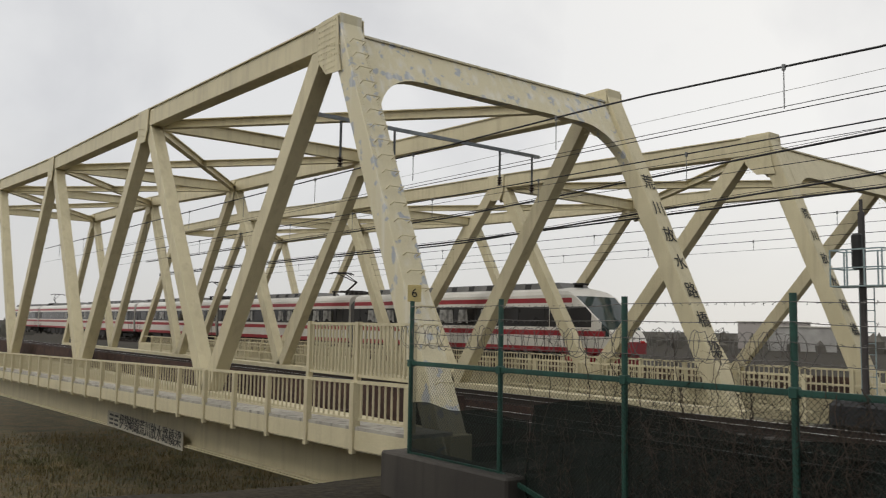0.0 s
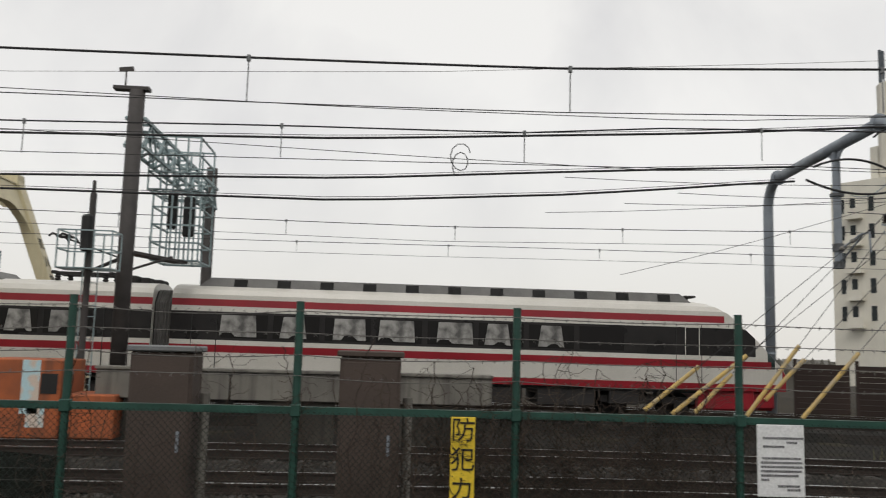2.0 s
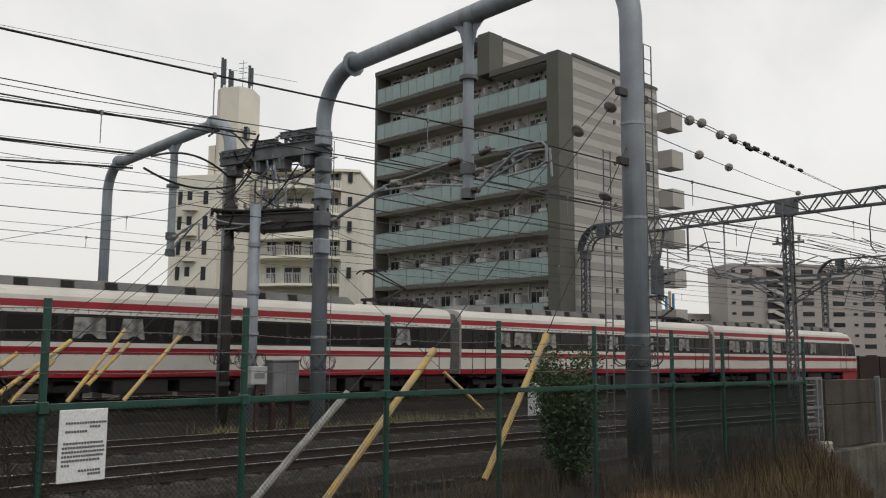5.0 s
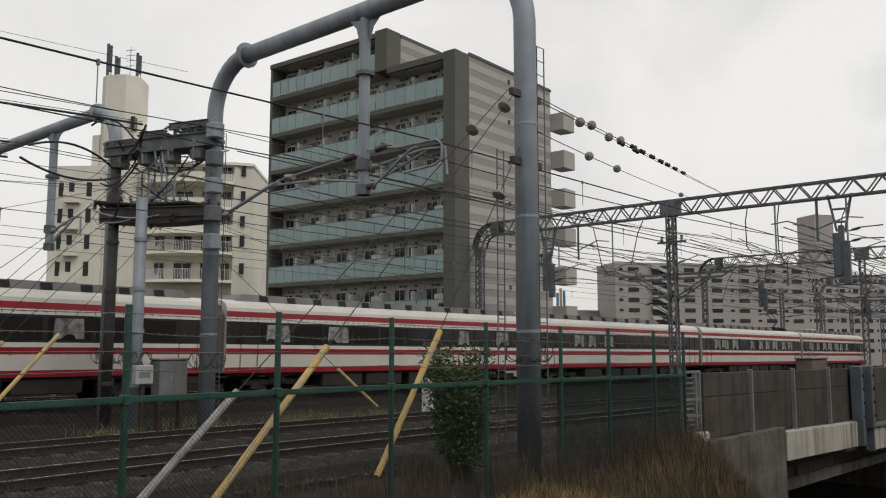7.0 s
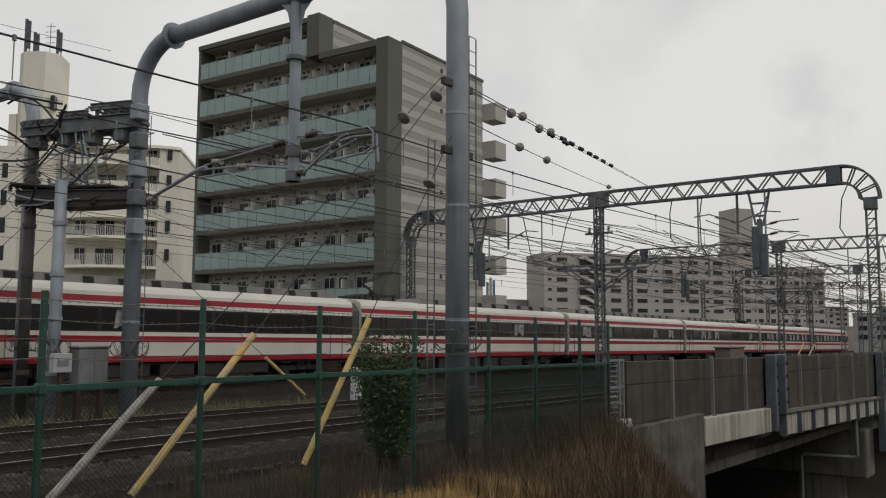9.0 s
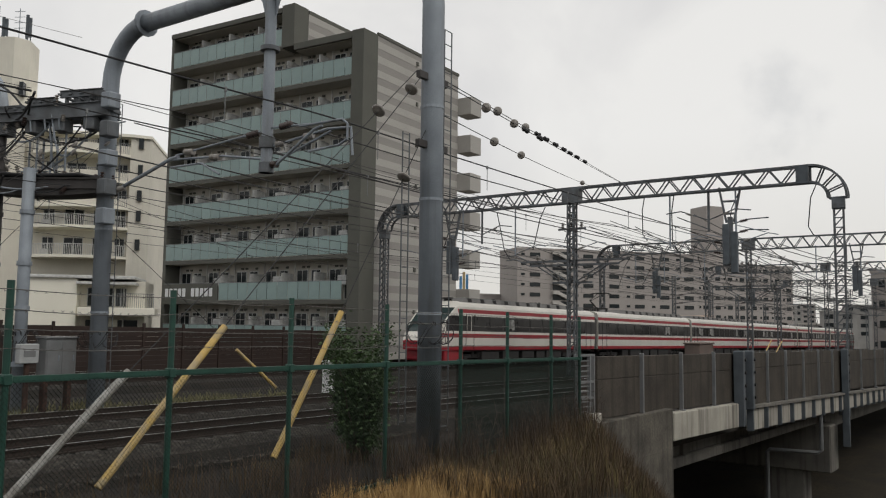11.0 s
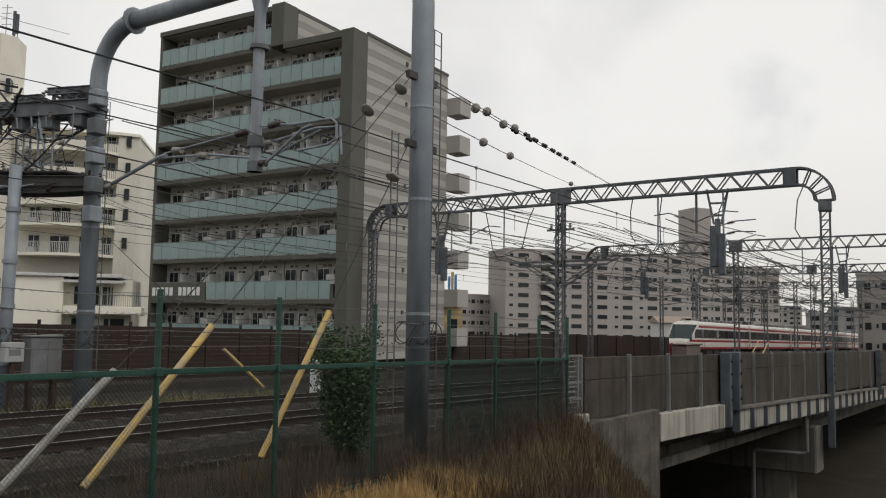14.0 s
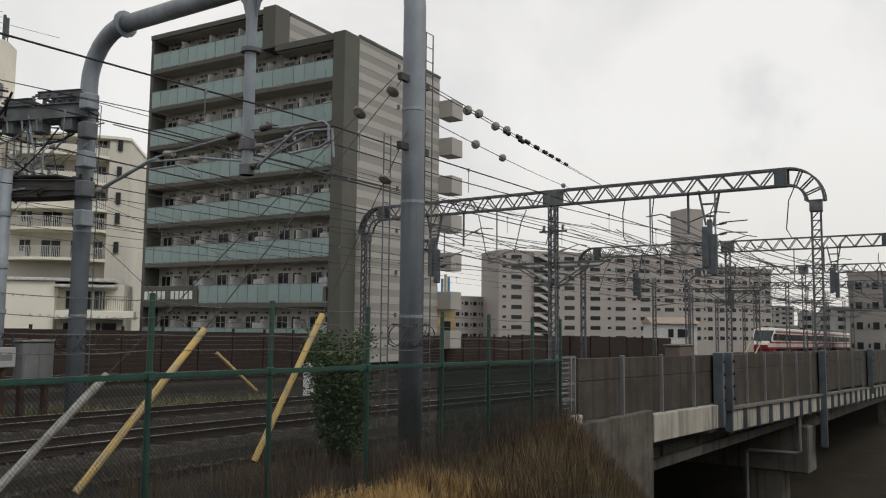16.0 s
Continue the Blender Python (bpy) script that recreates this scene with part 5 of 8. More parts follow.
def train_car(length, nose, panto, turn, seed, bellows):
    """One car, its length along x, the nose towards +x before the turn."""
    lab = "ivory and red express train end car with a sloping nose" if nose else "ivory and red express train car with dark windows"
    car = thing("train_car", lab, "train car", "cars of the express train")
    rng = random.Random(seed)
    flip = Matrix.Rotation(math.pi if turn else 0, 4, "Z")
    L = length / 2

    def p(name, bm, mat, label="", smooth=False):
        ob = part(name, bm, mat, car, label, smooth)
        ob.matrix_basis = flip
        return ob
    bm = bmesh.new()
    car_body(bm, -L + 0.3, L - (0 if nose else 0.3), nose)
    p("body", bm, [M_TRWHITE, M_TRRED, M_TRDARK, M_WINDSHIELD])
    # roof cowl with dark grilles
    r0, r1 = -L + 0.9, L - (3.1 if nose else 0.9)
    if panto:
        r1 = L - 5.0
    bm = bmesh.new()
    a = [bm.verts.new((x, y, z)) for x, y, z in ((r0, -0.95, 3.72), (r1, -0.95, 3.72), (r1 - 0.45, -0.85, 4.08), (r0 + 0.45, -0.85, 4.08), (r0, 0.95, 3.72), (r1, 0.95, 3.72), (r1 - 0.45, 0.85, 4.08), (r0 + 0.45, 0.85, 4.08))]
    for q in ((0, 1, 2, 3), (5, 4, 7, 6), (3, 2, 6, 7), (0, 3, 7, 4), (1, 5, 6, 2)):
        bm.faces.new([a[i] for i in q])
    p("roof_cowl", bm, M_TRGREY)
    x = r0 + 1.2
    while x < r1 - 0.8:
        for s in (-1, 1):
            bm = bmesh.new()
            vs = [bm.verts.new((x + dx, s * (y + 0.008), z)) for dx, y, z in ((0, 0.935, 3.8), (0.42, 0.935, 3.8), (0.42, 0.865, 4.04), (0, 0.865, 4.04))]
            f = bm.faces.new(vs)
            bmesh.ops.solidify(bm, geom=[f], thickness=0.012)
            p("roof_grille", bm, M_TRVENT)
        x += 1.38
    if nose:
        bm = bmesh.new()
        box(bm, r1 - 0.1, -0.25, 3.75, r1 + 0.05, 0.25, 4.0, bevel=0.02)
        box(bm, r1 - 0.1, -0.35, 4.0, r1 + 0.28, 0.35, 4.07, bevel=0.02)
        p("aerial_box", bm, M_TRUNDER)
    # windows and their painted daylight patches on both sides
    x = -L + 2.6
    w_end = L - (5.4 if nose else 2.2)
    while x < w_end:
        for s in (-1, 1):
            m = flip @ pose(x, s * (side_y(2.5) + 0.006), 0)
            shared("window_pane", SHARED_ME["pane"], car, m)
            if rng.random() < (0.85 if seed < 42 else 0.15):
                shared("curtain", SHARED_ME["curtain%d" % rng.randint(0, 2)], car, flip @ pose(x + rng.uniform(-0.2, 0.2), s * (side_y(2.5) + 0.014), 0))
        x += 1.62
    # doors
    for dx in ((-L + 1.35,) if nose else (-L + 1.35, L - 1.35)):
        for s in (-1, 1):
            bm = bmesh.new()
            y = s * (side_y(2.2) + 0.002)
            box(bm, dx - 0.4, y - 0.012, 1.02, dx - 0.38, y + 0.012, 3.0)
            box(bm, dx + 0.38, y - 0.012, 1.02, dx + 0.4, y + 0.012, 3.0)
            p("door_seam", bm, M_TRVENT)
    if nose:
        for s in (-1, 1):
            bm = bmesh.new()
            y = s * side_y(2.3)
            for x_ in (L - 3.55, L - 3.1):
                box(bm, x_ - 0.012, y - 0.012, 1.95, x_ + 0.012, y + 0.012, 2.98)
            box(bm, L - 3.55, y - 0.012, 2.96, L - 3.1, y + 0.012, 2.985)
            box(bm, L - 3.55, y - 0.012, 1.95, L - 3.1, y + 0.012, 1.975)
            p("cab_window_frame", bm, M_TRWHITE)
            bm = bmesh.new()
            for x_ in (L - 3.85, L - 3.02):
                box(bm, x_ - 0.008, y - 0.01, 1.02, x_ + 0.008, y + 0.008, 3.05)
            p("cab_door_seam", bm, M_TRVENT)
            bm = bmesh.new()
            box(bm, L - 0.3, s * 0.6 - 0.16, 1.42, L + 0.01, s * 0.6 + 0.16, 1.54, bevel=0.03)
            p("head_lamp", bm, M_LAMP_RED)
        bm = bmesh.new()
        box(bm, L - 3.1, -1.22, 0.34, L - 1.2, 1.22, 1.02, bevel=0.06)
        box(bm, L - 1.25, -1.05, 0.36, L - 0.45, 1.05, 1.02, bevel=0.1)
        p("front_skirt", bm, M_TRRED)
    # underframe boxes and bogies
    bm = bmesh.new()
    box(bm, -L + 0.5, -1.2, 0.86, L - (2.2 if nose else 0.5), 1.2, 1.0)
    p("underframe", bm, M_TRUNDER)
    x = -L + 5.2
    while x < L - 5.2:
        w = rng.uniform(1.0, 2.4)
        bm = bmesh.new()
        box(bm, x, -1.25, rng.uniform(0.28, 0.45), min(x + w, L - 5), 1.25, 0.9, bevel=0.03)
        p("equipment_case", bm, M_TRUNDER)
        x += w + rng.uniform(0.2, 0.5)
    for bx in (-L + 3.0, L - (4.6 if nose else 3.0)):
        bogie = shared("bogie_frame", SHARED_ME["bogie"], car, flip @ pose(bx, 0, 0))
        for wx in (-1.05, 1.05):
            shared("wheelset", SHARED_ME["wheelset"], bogie, pose(wx, 0, 0))
    if bellows:
        # one folded skin across the gap to the next car
        bm = bmesh.new()
        rings = []
        for k in range(13):
            e = 0.05 if k % 2 else 0.0
            x = bellows * (L - 0.32 + 0.64 * k / 12)
            rings.append([bm.verts.new((x, y, z)) for y, z in ((-1.3 + e, 1.0), (-1.3 + e, 3.2), (-0.95 + e, 3.62 - e), (0.95 - e, 3.62 - e), (1.3 - e, 3.2), (1.3 - e, 1.0))])
        for ra, rb in zip(rings, rings[1:]):
            for j in range(6):
                bm.faces.new((ra[j], ra[(j + 1) % 6], rb[(j + 1) % 6], rb[j]))
        p("gangway_bellows", bm, M_BELLOW)
    if panto:
        bm = bmesh.new()
        px = L - 2.8
        for y in (-0.55, 0.55):
            beam(bm, (px - 0.95, y, 4.1), (px + 0.95, y, 4.1), 0.1, 0.08)
            for x_ in (px - 0.75, px + 0.75):
                spun(bm, (x_, y, 3.8), (0, 0, 1), [(0.045 * j, 0.06 if j % 2 else 0.11) for j in range(7)], 10)
        for x_ in (px - 0.9, px, px + 0.9):
            beam(bm, (x_, -0.55, 4.12), (x_, 0.55, 4.12), 0.12, 0.1)
        tube(bm, [(px - 0.1, 0, 4.15), (px + 1.0, 0, 4.68)], 0.06, 8)
        tube(bm, [(px - 0.35, 0, 4.13), (px + 0.85, 0, 4.55)], 0.025, 6)
        for y in (-0.1, 0.1):
            tube(bm, [(px + 1.0, y * 0.5, 4.68), (px - 0.85, y * 3, 5.3)], 0.03, 6)
        for dx in (-0.16, 0.16):
            tube(bm, [(px - 0.85 + dx, -0.85, 5.25), (px - 0.85 + dx, -0.6, 5.36), (px - 0.85 + dx, 0.6, 5.36), (px - 0.85 + dx, 0.85, 5.25)], 0.035, 6)
        beam(bm, (px - 1.05, 0, 5.32), (px - 0.65, 0, 5.32), 0.5, 0.04)
        p("pantograph", bm, M_TRUNDER)
        bm = bmesh.new()
        for k in range(4):
            box(bm, L - 1.75 + 0.38 * k, -0.6 + 0.1 * k, 3.82, L - 1.47 + 0.38 * k, 0.6, 4.14 - 0.05 * k, bevel=0.04)
        p("roof_gear", bm, M_TRUNDER)
    return car


# ---- where the train's ends are ----
TV = 28.3
LEAD, MID = 20.2, 20.0
TRAIN_LENGTH = 2 * LEAD + 4 * MID
PATH_S, PATH_P = [0.0], [at(-155, TV)]
_u = -155.0
while _u < 400:
    _u += 0.5
    q = at(_u, TV)
    PATH_S.append(PATH_S[-1] + (q - PATH_P[-1]).length)
    PATH_P.append(q)
PATH_U = [-155 + 0.5 * k for k in range(len(PATH_P))]


def on_path(s):
    return Vector([float(np.interp(s, PATH_S, [p[k] for p in PATH_P])) for k in range(3)])


NOSE_U = ((0, -23.0), (1, -5.1), (2, 12.75), (3.5, 39.55), (5, 67.2), (9, 132.0))
TAIL_U = ((11.5, 47.3), (12.5, 61.7), (14.5, 92.2), (16, 118.2))


def nose_s(t):
    ts = [a for a, _ in NOSE_U] + [a for a, _ in TAIL_U]
    ss = [float(np.interp(x, PATH_U, PATH_S)) for _, x in NOSE_U] + [float(np.interp(x, PATH_U, PATH_S)) + TRAIN_LENGTH for _, x in TAIL_U]
    # monotone smooth interpolation
    i = max(0, min(len(ts) - 2, sum(t >= a for a in ts) - 1))
    d = [(ss[k + 1] - ss[k]) / (ts[k + 1] - ts[k]) for k in range(len(ts) - 1)]
    m = [d[0]] + [(d[k] + d[k + 1]) / 2 for k in range(len(d) - 1)] + [d[-1]]
    h = ts[i + 1] - ts[i]
    k = (t - ts[i]) / h
    return (2 * k ** 3 - 3 * k ** 2 + 1) * ss[i] + (k ** 3 - 2 * k ** 2 + k) * h * m[i] + (-2 * k ** 3 + 3 * k ** 2) * ss[i + 1] + (k ** 3 - k ** 2) * h * m[i + 1]



window_meshes()
CARS = []
_off = 0.0
for k in range(6):
    ln = LEAD if k in (0, 5) else MID
    CARS.append((train_car(ln, k in (0, 5), k in (1, 2, 4), k in (4, 5), 40 + k, (-1, -1, -1, -1, 1, 0)[k]), _off + ln / 2, ln))
    _off += ln


def motions():
    for car, back, ln in CARS:
        rows_ = []
        for i in range(33):
            t = i * 0.5
            s = nose_s(t) - back
            a, b = on_path(s - ln * 0.35), on_path(s + ln * 0.35)
            d = (b - a).normalized()
            m = Matrix((d, Vector((0, 0, 1)).cross(d).normalized(), d.cross(Vector((0, 0, 1)).cross(d).normalized()))).transposed().to_4x4()
            m.translation = (a + b) / 2
            rows_.append((t, m))
        walk(car, rows_)

# ---- the viaduct on the camera's side, beyond the fence ----
WV = 7.3
wall = thing("viaduct_parapet", "brown grey noise barrier panels with steel posts on the viaduct edge", "parapet", kind="structure")
edges = [19.9, 22.5, 25.15, 27.8, 30.25, 33.45, 35.9, 38.55, 41.15, 43.85, 46.3, 50.6, 54.65, 58, 61.5, 65, 68, 71, 75, 79, 83]
for a, b in zip(edges, edges[1:]):
    zb = 0.12 - 0.016 * (a - 20) if a < 30 else -0.22 - 0.012 * (a - 31)
    bm = bmesh.new()
    beam(bm, at(a + 0.05, WV, (0.98 + zb) / 2), at(b - 0.05, WV, (0.98 + zb) / 2), 0.12, 0.98 - zb, bevel=0.01)
    part("barrier_panel", bm, M_PANEL, wall)
    bm = bmesh.new()
    beam(bm, at(a + 0.05, WV, 1.245), at(b - 0.05, WV, 1.245), 0.12, 0.51, bevel=0.01)
    part("barrier_panel", bm, M_PANEL, wall)
    bm = bmesh.new()
    p, q = at(b, WV - 0.09, zb - 0.12), at(b, WV - 0.09, 1.56)
    beam(bm, p, q, 0.1, 0.1, up=(0, 1, 0), bevel=0.01)
    post_ = part("barrier_post", bm, M_BOXGREY, wall)
    bm = bmesh.new()
    c = at(b, WV - 0.12, zb - 0.1)
    box(bm, c.x - 0.1, c.y - 0.08, c.z - 0.07, c.x + 0.1, c.y + 0.04, c.z + 0.05, bevel=0.01)
    part("post_shoe", bm, M_BOXGREY, post_)
for a, lo_ in ((29.75, -0.75), (30.75, -0.3), (45.75, -2.9), (60, -1.1)):
    bm = bmesh.new()
    beam(bm, at(a, WV - 0.25, lo_), at(a, WV - 0.25, 1.58), 0.42 if a < 40 else 0.55, 0.3, up=(0, 1, 0), bevel=0.02)
    br_ = part("mast_bracket", bm, M_STEELBLUE, wall, "blue grey steel bracket")
    for k in range(4):
        bm = bmesh.new()
        c = at(a, WV - 0.42, 0.1 + 0.4 * k)
        tube(bm, [c, c + Vector((0, -0.05, 0))], 0.05, 8)
        part("bolt", bm, M_BLACK, br_)
gate = thing("louvred_gate", "pale grey steel louvred panel at the fence end", "gate", kind="structure")
bm = bmesh.new()
for z in (0.14, 0.6, 0.95, 1.53):
    beam(bm, at(18.95, WV, z), at(19.82, WV, z), 0.06, 0.05)
for u in (18.93, 19.62, 19.84):
    beam(bm, at(u, WV, 0.0), at(u, WV, 1.56), 0.07, 0.07, up=(0, 1, 0))
part("frame", bm, M_BOXGREY, gate)
for k in range(12):
    bm = bmesh.new()
    beam(bm, at(18.98, WV, 0.2 + 0.11 * k), at(19.6, WV, 0.2 + 0.11 * k), 0.05, 0.02)
    part("slat", bm, M_BOXGREY, gate)
bm = bmesh.new()
beam(bm, at(19.5, WV - 0.06, 0.02), at(19.95, WV - 0.06, 0.02), 0.24, 0.5, bevel=0.03)
part("footing", bm, M_CONC_PALE, gate, "pale concrete footing")

deck = thing("viaduct", "stained concrete railway viaduct over an underpass", "viaduct", kind="structure")
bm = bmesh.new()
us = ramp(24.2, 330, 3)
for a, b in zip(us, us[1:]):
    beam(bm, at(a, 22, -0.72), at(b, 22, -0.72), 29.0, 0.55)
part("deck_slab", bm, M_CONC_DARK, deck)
bm = bmesh.new()
beam(bm, at(24.12, WV - 0.16, -0.34), at(29.5, WV - 0.16, -0.4), 0.25, 0.72, bevel=0.02)
part("edge_beam", bm, M_CONC_PALE, deck, "pale concrete edge beam with drips")
us = ramp(31, 82, 1.7)
for a, b in zip(us, us[1:]):
    bm = bmesh.new()
    beam(bm, at(a + 0.15, WV - 0.1, -0.66 - 0.014 * (a - 31)), at(b - 0.15, WV - 0.1, -0.66 - 0.014 * (b - 31)), 0.2, 0.7, bevel=0.02)
    part("edge_block", bm, M_CONC_PALE, deck)
    bm = bmesh.new()
    c0_, c1_ = at(a, WV - 0.2, -0.3 - 0.017 * (a - 31)), at(a, WV - 0.2, -1.0 - 0.017 * (a - 31))
    beam(bm, c1_, c0_, 0.22, 0.2, up=(0, 1, 0))
    part("outrigger", bm, M_STEELBLUE, deck)
    bm = bmesh.new()
    beam(bm, at(a, WV - 0.12, -0.24 - 0.017 * (a - 31)), at(b, WV - 0.12, -0.24 - 0.017 * (b - 31)), 0.34, 0.09)
    part("ledge", bm, M_CONC, deck)
for v in (8.4, 12.5, 17, 26, 31):
    bm = bmesh.new()
    us = ramp(24.2, 44.4, 3.4)
    for a, b in zip(us, us[1:]):
        beam(bm, at(a, v, -1.15), at(b, v, -1.15), 0.45, 0.7)
        beam(bm, at(a, v, -1.66), at(b, v, -1.66), 0.8, 0.32, bevel=0.03)
        beam(bm, at(a, v - 0.33, -1.3), at(a, v - 0.22, -1.3), 0.12, 0.6)
    part("main_girder", bm, M_CONC, deck)
    bm = bmesh.new()
    us = ramp(46.2, 126, 5)
    for a, b in zip(us, us[1:]):
        beam(bm, at(a, v, -1.6), at(b, v, -1.6), 0.6, 1.3)
    part("main_girder", bm, M_CONC, deck)
bm = bmesh.new()
m = frame_at(21.8, 22)
box(bm, -2.6, -14.4, -6.5, 2.3, 15, -0.95, m)
box(bm, -2.6, -14.95, -6.5, 2.3, -14.0, 0.1, m, bevel=0.02)
for z_ in (-0.9, -2.2, -3.5):
    box(bm, -2.6, -14.957, z_ - 0.015, 2.29, -14.95, z_ + 0.015, m)
part("abutment", bm, M_ABUT, deck, "dark stained concrete abutment wall")
for u in (45.3, 88, 126):
    bm = bmesh.new()
    m = frame_at(u, 22)
    box(bm, -0.8, -14.5, -4.05 if u < 50 else -2.9, 0.8, 13, -1.9, m, bevel=0.06)
    for v in (-12.4, -5, 3, 11):
        box(bm, -0.7, v - 0.9, -7, 0.7, v + 0.9, -2.9, m, bevel=0.05)
    part("pier", bm, M_CONC, deck)
bm = bmesh.new()
tube(bm, [at(42.0, 7.35, -0.7), at(42.0, 7.35, -2.75), at(41.95, 7.5, -2.85), at(41.6, 9.4, -2.85), at(41.6, 9.5, -2.95), at(41.6, 9.5, -7)], 0.085, 8)
part("drain_pipe", bm, M_BOXGREY, deck)
bm = bmesh.new()
m = frame_at(60, 22)
box(bm, -38, -60, -6.35, 90, 60, -6.1, m)
tagged(part("underpass_road", bm, M_ASPHALT), "dark asphalt road passing below the viaduct", "road", kind="structure")
ip = thing("inner_parapet", "grey brown concrete parapet between the track pairs on the viaduct", "parapet", kind="structure")
for u in ramp(79, 138, 3.0):
    bm = bmesh.new()
    zt_ = 0.85
    beam(bm, at(u + 0.03, 22.0, (zt_ - 0.5) / 2), at(u + 2.97, 22.0, (zt_ - 0.45) / 2), 0.2, zt_ + 0.5, bevel=0.01)
    part("parapet_panel", bm, M_PANEL, ip)
    bm = bmesh.new()
    beam(bm, at(u, 21.86, -0.45), at(u, 21.86, zt_ + 0.05), 0.14, 0.1, up=(0, 1, 0))
    part("parapet_post", bm, M_BOXGREY, ip)
# kerb slope edge
bm = bmesh.new()
tube(bm, [at(19.3, 7.0, 0.05), at(19.4, 7.0, -0.3), at(20.9, 6.98, -1.12), at(22.45, 6.98, -1.92), at(24.0, 6.98, -2.75)], 0.085, 6)
tagged(part("slope_kerb", bm, M_CONC_PALE), "weathered pale concrete kerb down the bank", "kerb", kind="structure")

# ---- brown noise wall beyond the far tracks ----
nw = thing("noise_wall", "long dark brown boarded noise wall behind the tracks", "wall", kind="structure")
bm = bmesh.new()
beam(bm, Vector((0, 0, 0)), Vector((2.46, 0, 0)), 0.06, 0.24, bevel=0.008)
wall_plank = part("plank", bm, M_BROWN, nw)
wall_plank.matrix_basis = frame_at(17, 38.3, -0.2)
for i, u in enumerate(ramp(17, 69.5, 2.5)):
    for k in range(9):
        if i or k:
            shared("plank", wall_plank.data, nw, frame_at(u, 38.3, -0.2 + 0.25 * k))
    bm = bmesh.new()
    box(bm, -0.06, -0.06, -0.6, 0.06, 0.06, 2.15, frame_at(u, 38.25))
    part("wall_post", bm, M_BROWN, nw)


for u in ramp(72, 112, 5.0)[:-1]:
    bm = bmesh.new()
    beam(bm, at(u + 0.02, 38.3, 0.9), at(u + 4.98, 38.3, 0.9), 0.1, 2.5, bevel=0.01)
    part("wall_panel", bm, M_BROWN, nw)
    bm = bmesh.new()
    box(bm, -0.08, -0.08, -0.6, 0.08, 0.08, 2.2, frame_at(u, 38.22))
    part("wall_post", bm, M_BROWN, nw)

# ---- buildings ----
def oriented(p, q):
    """A frame at p whose x runs towards q on the level."""
    d = Vector((q.x - p.x, q.y - p.y, 0)).normalized()
    m = Matrix((d, Vector((-d.y, d.x, 0)), Vector((0, 0, 1)))).transposed().to_4x4()
    m.translation = Vector((p.x, p.y, 0))
    return m


